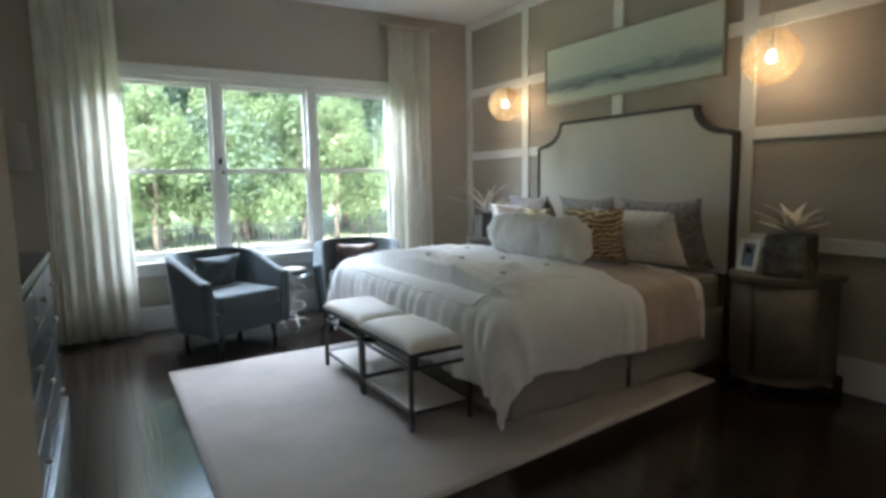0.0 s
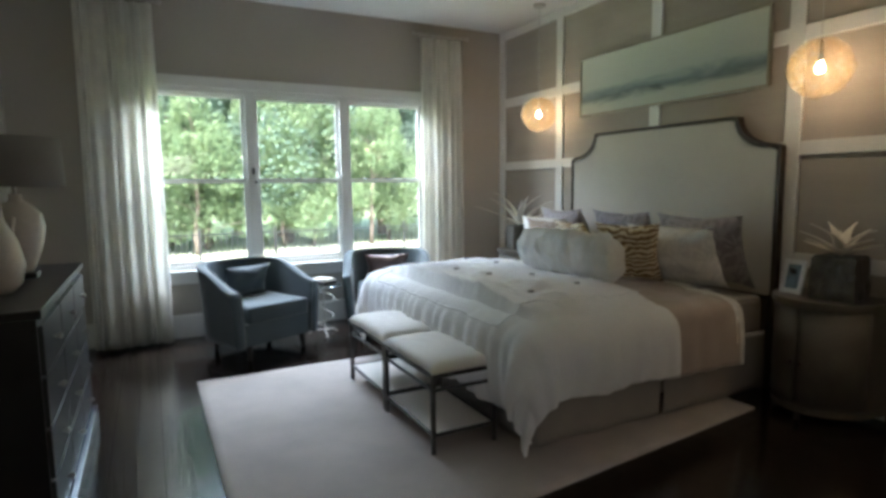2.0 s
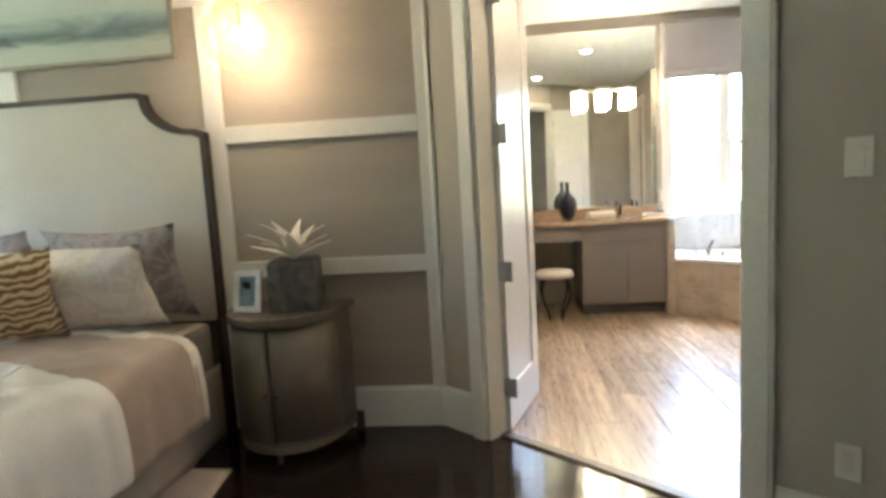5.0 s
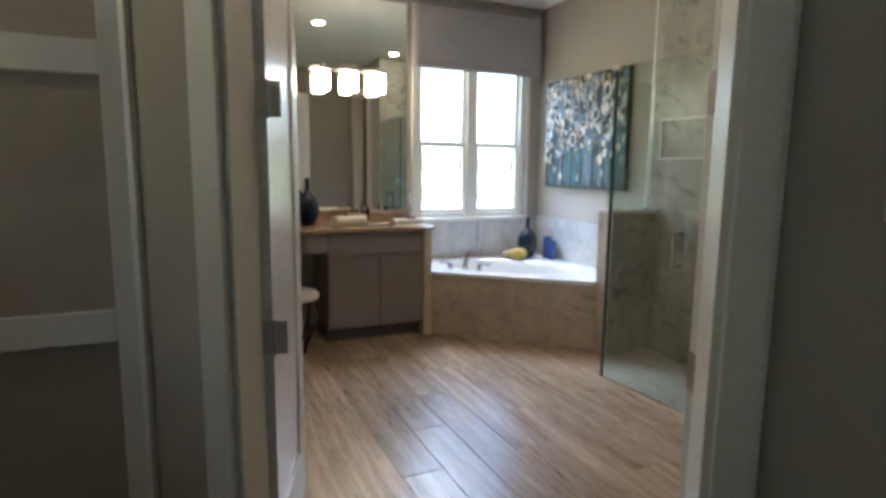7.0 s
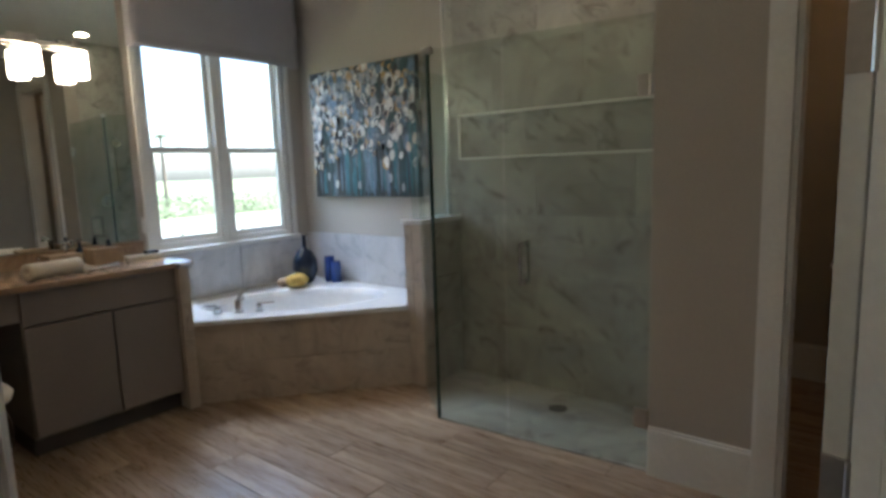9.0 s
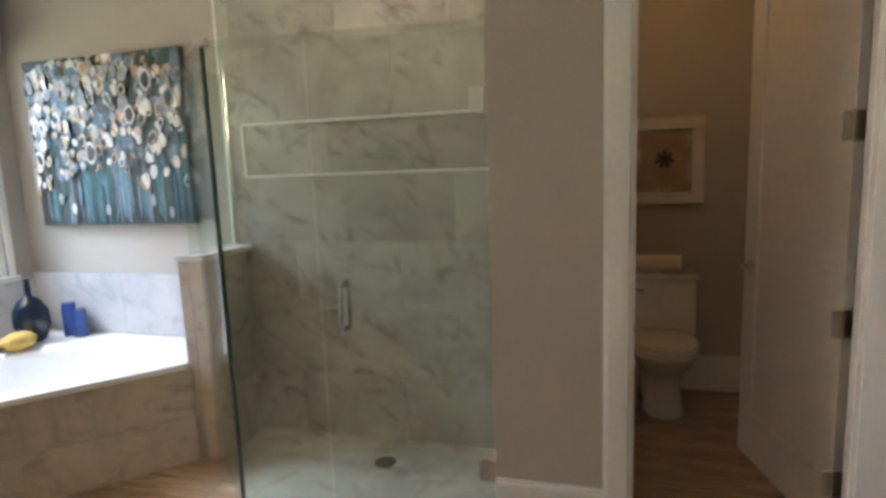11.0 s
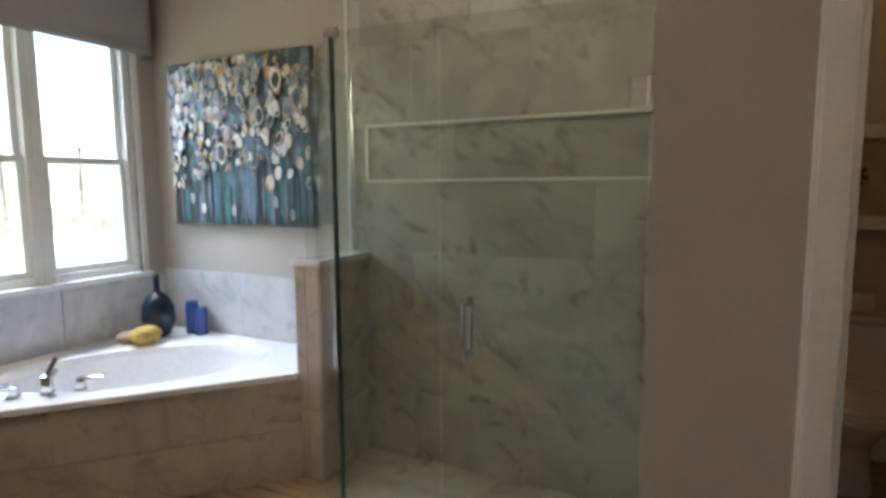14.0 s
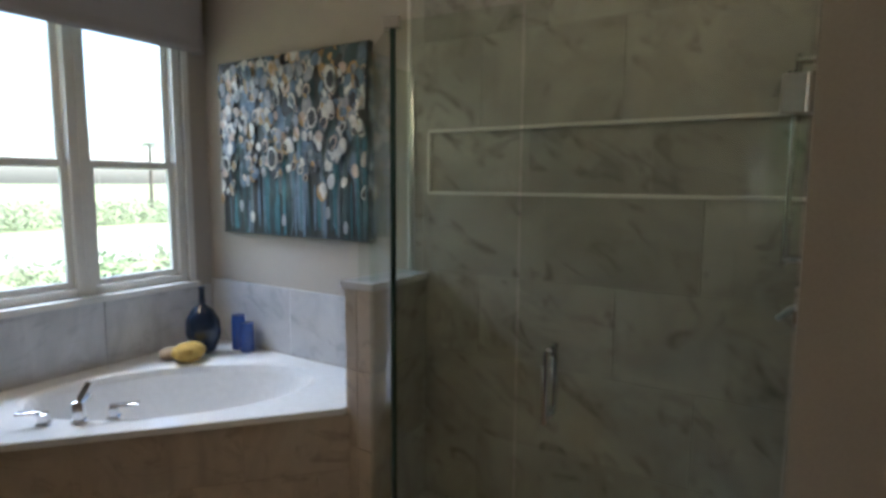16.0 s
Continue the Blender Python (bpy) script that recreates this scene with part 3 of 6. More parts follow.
# trim boards
def board(name, p, q, inside, z0, z1, t=0.018, ext=(0, 0), material="white", parent=None, bevel=0.003):
    m, length = along(p, q, inside)
    bm = cube(bmesh.new(), (-ext[0], -t, z0), (length + ext[1], 0.002, z1), bevel)
    bmesh.ops.transform(bm, matrix=m, verts=bm.verts[:])
    ob = part(name, bm, material, parent)
    return ob if parent else tagged(ob, "white painted wooden board on the wall", "trim", kind="structure")


BH = 0.215
for nm, p, q, ins in (("n", (-0.2, WY), (AX, WY), MID), ("e", (AX, WY), SW, MID), ("w", (-0.2, EY), (-0.2, WY), MID), ("j", (EX, EY), (-0.2, EY), MID), ("en", (EX, SE[1]), (EX, EY), (2, 0)),
                      ("s1", SW, tuple(slant(D0 - 0.1))[:2], MID), ("s2", tuple(slant(D1 + 0.1))[:2], SE, MID),
                      ("b1", (CX, FY), (WCL + 0.09, FY), IN2), ("b2", (3.14, -1.45), (3.14, FY), IN2), ("t1", (CX - 0.12, -3.86), (3.10, -3.86), (3.8, -3)), ("t2", (3.10, FY - 0.12), (3.10, -3.86), (3.8, -3)), ("t3", (CX - 0.12, FY - 0.12), (CX - 0.12, -3.86), (3.8, -3))):
    tagged(board("baseboard", p, q, ins, 0.0, BH, 0.02, bevel=0.006), "tall white painted baseboard", "baseboard", kind="structure")
    board("baseboard_cap", p, q, ins, BH, BH + 0.012, 0.012)

# grid of stiles and rails on the panelled wall
for y, w in ((WY - 0.05, 0.105), (4.08, 0.105), (2.83, 0.105), (1.655, 0.105), (0.524, 0.055)):
    tagged(part("wall_stile", block((AX - 0.022, y - w / 2, BH + 0.012), (AX + 0.002, y + w / 2, H1), 0.003), "white"), "white painted upright panelling stile", "trim", kind="structure")
for z0, z1 in ((0.865, 0.955), (1.60, 1.69), (2.33, 2.425), (3.10, 3.19)):
    for a, b in ((WY - 0.1025, 4.1325), (4.0275, 2.8825), (2.7775, 1.7075), (1.6025, 0.5515)):
        tagged(part("wall_rail", block((AX - 0.020, b + 0.0005, z0), (AX + 0.002, a - 0.0005, z1), 0.003), "white"), "white painted level panelling rail", "trim", kind="structure")
# narrow panel on the slanted wall beside the door
for a, b, z0, z1 in ((0.0, 0.03, BH + 0.012, H1),):
    p, q = slant(a), slant(b)
    board("wall_stile", tuple(p)[:2], tuple(q)[:2], MID, z0, z1, 0.02)


# door casings: flat boards round an opening, on the room side
def casing(p, q, inside, high, w=0.09, t=0.022):
    m, length = along(p, q, inside)
    for a, b, z0, z1 in ((-w, 0, 0, high + w), (length, length + w, 0, high + w), (0, length, high, high + w)):
        bm = cube(bmesh.new(), (a, -t, z0), (b, 0.002, z1), 0.005)
        cube(bm, (a + 0.012 if a < 0 else a, -t - 0.008, z0), (b if a < 0 else b - 0.012, -t + 0.002, z1 - 0.012), 0.004) if b - a < 0.2 else None
        bmesh.ops.transform(bm, matrix=m, verts=bm.verts[:])
        tagged(part("door_casing", bm, "white"), "white painted door casing board", "trim", kind="structure")


def jamb(p, q, inside, high, depth, t=0.02):
    m, length = along(p, q, inside)
    for a, b, z0, z1 in ((0, t, 0, high - t), (length - t, length, 0, high - t), (0, length, high - t, high)):
        bm = cube(bmesh.new(), (a, -0.004, z0), (b, depth + 0.004, z1), 0.002)
        bmesh.ops.transform(bm, matrix=m, verts=bm.verts[:])
        tagged(part("door_jamb", bm, "white"), "white painted door jamb lining", "trim", kind="structure")


P0, P1 = tuple(slant(D0))[:2], tuple(slant(D1))[:2]
casing(P0, P1, MID, DH)
jamb(P0, P1, MID, DH, 0.12)
casing(tuple(slant(D0, 0.12))[:2], tuple(slant(D1, 0.12))[:2], IN2, DH)
m_j, _ = along(tuple(slant(D1 - 0.02, 0.125))[:2], tuple(slant(D1, 0.125))[:2], MID)
bm = cube(bmesh.new(), (0.0, 0.0, 0.0), (0.02, 0.05, DH - 0.02), 0.002)
bmesh.ops.transform(bm, matrix=m_j, verts=bm.verts[:])
tagged(part("door_jamb", bm, "white"), "white painted door jamb lining", "trim", kind="structure")
casing((WCL, FY), (WCR, FY), IN2, DH)
jamb((WCL, FY), (WCR, FY), IN2, DH, 0.12)
# threshold strip between the two floors
m_thr, l_thr = along(P0, P1, MID)
bm = cube(bmesh.new(), (0.021, 0.07, 0.0), (l_thr - 0.021, 0.125, 0.012), 0.005)
bmesh.ops.transform(bm, matrix=m_thr, verts=bm.verts[:])
tagged(part("threshold", bm, "picture_frame"), "dark wooden threshold strip in the doorway", "threshold", kind="structure")


# door leaves
def door_leaf(name, label, width, high, m, knob=False, hinges=(0.25, 0.86, 1.55, 2.22), turn=1):
    """A white leaf with one tall sunk panel a side; its hinge edge is the local z axis, the leaf runs along local x."""
    root = thing(name, label, "door", m, kind="structure")
    t, st = 0.036, 0.115
    bm = bmesh.new()
    cube(bm, (0.003, -t / 2, 0.012), (st, t / 2, high), 0.002)
    cube(bm, (width - st, -t / 2, 0.012), (width, t / 2, high), 0.002)
    cube(bm, (st, -t / 2, 0.012), (width - st, t / 2, 0.24), 0.002)
    cube(bm, (st, -t / 2, high - 0.13), (width - st, t / 2, high), 0.002)
    part("door_frame", bm, "door_white", root)
    part("door_panel", block((st - 0.005, -t / 2 + 0.010, 0.235), (width - st + 0.005, t / 2 - 0.010, high - 0.125), 0.0), "door_white", root)
    for z in hinges:
        bm = block((-0.004, -0.060 * turn, z - 0.05), (0.0, -0.030 * turn, z + 0.05), 0.001)
        cube(bm, (-0.0005, -0.017, z - 0.05), (0.0030, 0.017, z + 0.05), 0.001)
        rod(bm, (-0.002, -0.024 * turn, z - 0.052), (-0.002, -0.024 * turn, z + 0.052), 0.007)
        part("hinge", bm, "steel", root, "satin nickel hinge")
    if not knob:
        return root
    bm = bmesh.new()
    for s in (1, -1):
        rod(bm, (width - 0.065, s * t / 2, 0.95), (width - 0.065, s * (t / 2 + 0.008), 0.95), 0.028, 16)
        rod(bm, (width - 0.065, s * t / 2, 0.95), (width - 0.065, s * (t / 2 + 0.045), 0.95), 0.008)
        rod(bm, (width - 0.065, s * (t / 2 + 0.045), 0.95), (width - 0.17, s * (t / 2 + 0.045), 0.95), 0.008)
    part("door_handle", bm, "steel", root, "satin nickel lever handle")
    return root


h0 = slant(D0 + 0.03, 0.122)
h1 = slant(D1 - 0.024, 0.20)
door_leaf("door_1", "open white panelled door leaf with nickel hinges", 0.6, DH - 0.03, Matrix.Translation(h0) @ Matrix.Rotation(radians(-18), 4, "Z"), turn=1)
door_leaf("door_2", "open white panelled door leaf folded back to the wall", 0.6, DH - 0.03, Matrix.Translation(h1) @ Matrix.Rotation(radians(-106), 4, "Z"), turn=1)
door_leaf("door_3", "open white panelled toilet room door", 0.74, DH - 0.03, Matrix.Translation((WCR + 0.045, FY - 0.17, 0)) @ Matrix.Rotation(radians(-77), 4, "Z"), True, turn=-1)


# windows: frame, sashes and panes in an opening
def window_unit(root, m, x0, x1, z0, z1, zmid, deep=0.1):
    """A double-hung unit, local x along the wall and y outwards."""
    fw = 0.045
    bm = bmesh.new()
    for a, b, c, d in ((x0, x0 + fw, z0, z1), (x1 - fw, x1, z0, z1), (x0 + fw, x1 - fw, z0, z0 + fw), (x0 + fw, x1 - fw, z1 - fw, z1)):
        cube(bm, (a, 0.01, c), (b, deep, d), 0.004, m)
    part("window_frame", bm, "white", root)
    a, b = x0 + fw, x1 - fw
    for lo, hi, y in ((z0 + fw, zmid + 0.02, 0.035), (zmid - 0.02, z1 - fw, 0.062)):
        bm = bmesh.new()
        sw = 0.034
        for p, q, c, d in ((a, a + sw, lo, hi), (b - sw, b, lo, hi), (a + sw, b - sw, lo, lo + sw), (a + sw, b - sw, hi - sw, hi)):
            cube(bm, (p, y, c), (q, y + 0.025, d), 0.003, m)
        sash = part("sash", bm, "white", root)
        bm = cube(bmesh.new(), (a + sw, y + 0.010, lo + sw), (b - sw, y + 0.014, hi - sw), 0, m)
        gl = part("pane", bm, "glass", sash)
        gl.visible_shadow = False


m_n = Matrix(((1, 0, 0, -0.2), (0, 1, 0, WY), (0, 0, 1, 0), (0, 0, 0, 1)))
win = thing("window_1", "white triple double-hung window facing the woods", "window", Matrix(), kind="structure")
for a, b in ((0.99, 1.938), (1.938, 2.885), (2.885, 3.833)):
    window_unit(win, m_n, a, b, 0.65, 2.36, 1.49)
bm = bmesh.new()
for a, b, c, d in ((0.71, 0.79, 0.65, 2.36), (3.633, 3.713, 0.65, 2.36), (0.69, 3.733, 2.36, 2.46)):
    cube(bm, (a, WY - 0.02, c), (b, WY + 0.012, d), 0.005)
part("window_casing", bm, "white", win)
part("window_sill", block((0.67, WY - 0.06, 0.615), (3.753, WY + 0.03, 0.65), 0.006), "white", win)
part("window_apron", block((0.71, WY - 0.018, 0.52), (3.713, WY + 0.002, 0.615), 0.004), "white", win)
bm = block((1.735, WY - 0.012, 1.555), (1.76, WY + 0.012, 1.615), 0.004)
cube(bm, (1.76, WY - 0.012, 1.465), (1.78, WY + 0.012, 1.49), 0.003)
part("sash_lock", bm, "black", win, "black alarm contact")

m_b = Matrix(((0, 1, 0, BX), (-1, 0, 0, NB), (0, 0, 1, 0), (0, 0, 0, 1)))
win2 = thing("window_2", "white double-hung bath window with two sashes abreast", "window", Matrix(), kind="structure")
for a, b in ((2.16, 2.73), (2.73, 3.30)):
    window_unit(win2, m_b, a, b, 0.9, 2.4, 1.575)
part("window_sill", block((BX - 0.05, NB - 3.34, 0.865), (BX + 0.02, NB - 2.12, 0.9), 0.006), "white", win2)
bm = bmesh.new()
for a, b, c, d in ((2.12, 2.16, 0.9, 2.45), (3.30, 3.34, 0.9, 2.45)):
    cube(bm, (BX - 0.014, NB - b, c), (BX + 0.012, NB - a, d), 0.004)
part("window_casing", bm, "white", win2)


# ---- bedroom things ----
def pillow(bm, w, h, d, m, n=18, crumple=0.012, seed=0):
    """A stuffed pillow, w wide, h high, d thick, with drawn-in sides and pointed corners; it stands in the local xz plane."""
    def pt(side):
        def f(u, v):
            a, b = 2 * u - 1, 2 * v - 1
            bulge = max(0.0, (1 - abs(a) ** 2.4) * (1 - abs(b) ** 2.4)) ** 0.62
            pull = 1 - 0.19 * (1 - abs(a * b)) * (abs(a) ** 4 + abs(b) ** 4)
            x, z = a * w / 2 * pull, b * h / 2 * pull
            k = noise.noise((a * 2.2 + seed, b * 2.2, side * 3.1 + seed)) * crumple * bulge * 2
            return m @ Vector((x, side * (d / 2 * bulge) + k, z))
        return f
    sheet(bm, n, n, pt(1))
    sheet(bm, n, n, pt(-1))
    bmesh.ops.remove_doubles(bm, verts=bm.verts[:], dist=0.0008)
    bmesh.ops.recalc_face_normals(bm, faces=bm.faces[:])
    return bm


# rug
def rug_fn(u, v):
    x = 1.045 + u * 3.095
    y0 = 1.17 + u * 0.325
    y = y0 + v * (3.745 - y0)
    return Vector((x, y, 0.012 + 0.002 * noise.noise((x * 3, y * 3, 0))))


bm = sheet(bmesh.new(), 60, 44, rug_fn)
rug = tagged(thicken(part("rug", bm, "rug", smooth=True), 0.011), "cream low-pile wool rug under the bed", "rug")

# bed
bed = thing("bed", "king bed with a cream headboard and white comforter", "bed", Matrix.Translation((3.5, 2.745, 0)))
Y0, Y1 = -1.03, 1.03           # mattress sides, local
XF, XH = -0.91, 1.02           # foot and head, local
part("box_spring", block((XF + 0.02, Y0 + 0.02, 0.12), (XH, Y1 - 0.02, 0.38), 0.03), "skirt", bed)
part("mattress", block((XF + 0.01, Y0 + 0.01, 0.38), (XH, Y1 - 0.01, 0.66), 0.05), "sheet", bed, "mattress in taupe sateen sheet")


def skirt_fn(a, b, k):
    a, b = Vector(a), Vector(b)
    out = Vector(((b - a).y, -(b - a).x, 0)).normalized()

    def f(u, v):
        p = a.lerp(b, u)
        wav = 0.010 * (1 - v) * math.sin(u * k + 1.3) + 0.006 * (1 - v) * noise.noise((u * 9, v * 2, k))
        return p + out * (0.012 + wav) + Vector((0, 0, 0.018 + 0.40 * v))
    return f


for a, b, k in (((XF, Y0, 0), (0.02, Y0, 0), 14), ((0.05, Y0, 0), (XH, Y0, 0), 11), ((XF, Y1, 0), (XF, Y0, 0), 22), ((XH, Y1, 0), (XF, Y1, 0), 20)):
    thicken(part("bed_skirt", sheet(bmesh.new(), 60, 8, skirt_fn(a, b, k)), "skirt", bed, "grey fabric bed skirt", smooth=True), 0.006)


def drape(x_head, x_foot, drop_side, drop_foot, top, puff, nu, nv, seed, wave, foot_over=True):
    """Bedding laid over the mattress: flat on top, rounded over the edges, hanging in loose folds."""
    half = Y1 + 0.04
    top_len = x_head - x_foot
    ulen = top_len + (drop_foot if foot_over else 0.0)
    vlen = 2 * (half + drop_side)

    def fold(d):
        r = 0.07 + 0.06 * wave
        if d < r * 1.57:
            t = max(0.0, d) / r
            return r * math.sin(t), r * (1 - math.cos(t))
        e = d - r * 1.57
        return r + e * (0.08 - 0.04 * wave), r + e * 0.99

    def f(u, v):
        p, q = u * ulen, (v - 0.5) * vlen
        dp, dq = p - top_len, abs(q) - half
        sy = 1 if q > 0 else -1
        x = x_head - min(p, top_len)
        y = sy * min(abs(q), half)
        z = top
        crown = puff * max(0, 1 - (abs(q) / half) ** 4) * (1 - 0.5 * (u - 0.4) ** 2)
        lump = 0.022 * noise.noise((x * 3.1 + seed, y * 3.1, seed)) + 0.014 * noise.noise((x * 8, y * 8, seed)) + 0.006 * noise.noise((x * 19, y * 19, seed))
        if dp <= 0 and dq <= 0:
            z += crown + lump * 1.4
            for bx in (-0.70, -0.35):
                for by in (-0.7, -0.23, 0.23, 0.7):
                    z -= 0.016 * math.exp(-((x - bx) ** 2 + (y - by) ** 2) / 0.0035) * wave
            return Vector((x, y, z))
        dp, dq = max(0, dp), max(0, dq)
        r = math.hypot(dp, dq)
        out, down = fold(r)
        ang = math.atan2(dq, dp)
        s = (p if dq > dp else q) * 15.0
        side = dq > dp
        flare = (0.014 if side else 0.013) * wave * min(1, r / 0.35)
        out += 0.05 * wave * math.sin(math.pi * min(1.0, r / 0.62))
        ripple = flare * (math.sin(s + 2 * noise.noise((s * 0.3, seed, 0))) + 0.6 * noise.noise((s * 0.6, r * 3, seed)))
        ripple += (0.006 if side else 0.009) * wave * min(1, r / 0.25) * math.sin((p if dq > dp else q) * 47.0 + 3 * noise.noise((s * 0.2, r * 2, seed)))
        if dp > 0 and dq > 0:
            ripple += 0.08 * wave * math.sin(2 * ang) * min(1, r / 0.4)
        x -= math.cos(ang) * (out + ripple)
        y += sy * math.sin(ang) * (out + ripple)
        return Vector((x, y, max(0.022, top - down + lump * 0.6 + crown * 0.0)))
    return sheet(bmesh.new(), nu, nv, f), f


thicken(part("coverlet", drape(0.56, -0.12, 0.46, 0, 0.695, 0.03, 20, 90, 4.0, 0.45, False)[0], "throw", bed, "blush satin coverlet with a white hem", smooth=True), 0.012, 1)
thicken(part("coverlet_hem", drape(0.575, 0.50, 0.465, 0, 0.70, 0.03, 4, 90, 4.0, 0.45, False)[0], "white_sham", bed, "white folded hem", smooth=True), 0.012, 1)
quilt, quilt_at = drape(-0.05, XF - 0.02, 0.46, 0.56, 0.715, 0.105, 110, 170, 2.0, 1.0)
thicken(part("comforter", quilt, "duvet", bed, "white quilted comforter with gathered edges", smooth=True), 0.03, 1)
bm = bmesh.new()
ring = [(i / 60 * 0.70, 0.20) for i in range(61)] + [(0.70, 0.20 + i / 70 * 0.60) for i in range(1, 71)] + [(0.70 - i / 60 * 0.70, 0.80) for i in range(1, 61)]
tube(bm, [quilt_at(u, v) + Vector((0, 0, 0.010)) for u, v in ring], 0.004)
part("seam", bm, "duvet", bed, "raised piped seam", smooth=True)
# stitched seam and tufts
for bx in (-0.70, -0.35):
    for by in (-0.7, -0.23, 0.23, 0.7):
        bm = bmesh.new()
        zz = quilt_at((-0.05 - bx) / (-0.05 - XF + 0.58), 0.5 + by / 3.06).z + 0.018
        cube(bm, (bx - 0.02, by - 0.004, zz - 0.004), (bx + 0.02, by + 0.004, zz + 0.006), 0.003)
        cube(bm, (bx - 0.004, by - 0.02, zz - 0.004), (bx + 0.004, by + 0.02, zz + 0.006), 0.003)
        part("tuft", bm, "grey_sham", bed, "grey tuft bow")


# headboard outline with scooped upper corners
def hb_outline(g):
    hw, ztop, zs, r = 1.06 - g, 1.895 - g, 1.665 - g, 0.26
    pts = [(-hw, 0.62 + g), (-hw, zs)]
    for i in range(9):
        t = i / 8 * math.pi / 2
        pts.append((-hw + 0.045 + (r + 0.06) * math.sin(t) * 0.86, zs + 0.02 + (ztop - zs - 0.03) * (1 - math.cos(t))))
    pts.append((-hw + 0.36, ztop))
    right = [(-x, z) for x, z in reversed(pts)]
    return pts + right


def flat_shape(pts, x0, x1, bevel=0.0):
    bm = bmesh.new()
    a = [bm.verts.new((x0, y, z)) for y, z in pts]
    b = [bm.verts.new((x1, y, z)) for y, z in pts]
    n = len(pts)
    for i in range(n):
        bm.faces.new((a[i], a[(i + 1) % n], b[(i + 1) % n], b[i]))
    bm.faces.new(a)
    bm.faces.new(b[::-1])
    bmesh.ops.recalc_face_normals(bm, faces=bm.faces[:])
    return bm


outer, inner = hb_outline(0.0), hb_outline(0.028)
bm = bmesh.new()
rows = []
for pts, x in ((outer, 1.115), (outer, 1.058), (inner, 1.058), (inner, 1.075)):
    rows.append([bm.verts.new((x, y, z)) for y, z in pts])
for a, b in zip(rows, rows[1:]):
    for i in range(len(a)):
        j = (i + 1) % len(a)
        bm.faces.new((a[i], a[j], b[j], b[i]))
bmesh.ops.recalc_face_normals(bm, faces=bm.faces[:])
part("headboard_frame", bm, "bronze", bed, "aged bronze headboard frame")
part("headboard_pad", flat_shape(inner, 1.068, 1.10), "headboard", bed, "cream upholstered headboard panel")
for y in (-1.045, 1.045):
    part("headboard_post", block((1.04, y - 0.018, 0.0), (1.10, y + 0.018, 0.66), 0.004), "bronze", bed)


# pillows lie on the bed, things of their own
def bed_pillow(label, mat_name, w, h, d, x, y, z, lean, turn=0, seed=0, fringe=False):
    m = pose(x, y + 0.10, z) @ pose(0, 0, 0, lean, 0, 90 + turn)
    ob = part("pillow", pillow(bmesh.new(), w, h, d, pose(0, 0, 0), seed=seed), mat_name, smooth=True, m=m)
    return tagged(ob, label, "pillow", "pillows on the bed")


for y, w, tl, sd in ((1.98, 0.62, 4, 1), (2.72, 0.62, -3, 2), (3.48, 0.62, -5, 3)):
    bed_pillow("silver lilac damask euro pillow against the headboard", "grey_sham", w + 0.06, 0.54, 0.24, 4.34, y, 0.955, -20, tl, sd)
for y, w, tl, sd in ((2.02, 0.72, 3, 5), (3.42, 0.74, -4, 6)):
    bed_pillow("white jacquard pillow sham with ruffled edge", "white_sham", w, 0.46, 0.28, 4.10, y, 0.925, -26, tl, sd)
bed_pillow("brown scroll patterned square pillow", "brown_sham", 0.46, 0.44, 0.18, 3.92, 3.20, 0.93, -22, 6, 7)
bed_pillow("gold tiger-stripe satin square pillow", "gold", 0.46, 0.46, 0.20, 3.84, 2.20, 0.94, -20, 26, 8)
bed_pillow("gold tiger-stripe satin square pillow", "gold", 0.44, 0.44, 0.18, 3.84, 2.76, 0.94, -24, -8, 9)


def fur_fn(u, v):
    a, t = 2 * u - 1, v * 2 * math.pi
    rr = (1 - abs(a) ** 8) ** 0.32
    n1 = 0.022 * noise.noise((a * 14, math.cos(t) * 3, math.sin(t) * 3)) + 0.02 * noise.noise((a * 5, math.cos(t) * 1.2, math.sin(t) * 1.2))
    return Vector((a * 0.47, (0.12 * rr + n1) * math.cos(t), (0.172 * rr + n1) * math.sin(t)))


bm = sheet(bmesh.new(), 70, 44, fur_fn)
bmesh.ops.remove_doubles(bm, verts=bm.verts[:], dist=0.0006)
tagged(part("pillow", bm, "fur", smooth=True, m=pose(3.42, 2.47, 0.935) @ pose(0, 0, 0, -16, 0, 90 + 4)), "long white faux-fur lumbar pillow", "pillow", "pillows on the bed")


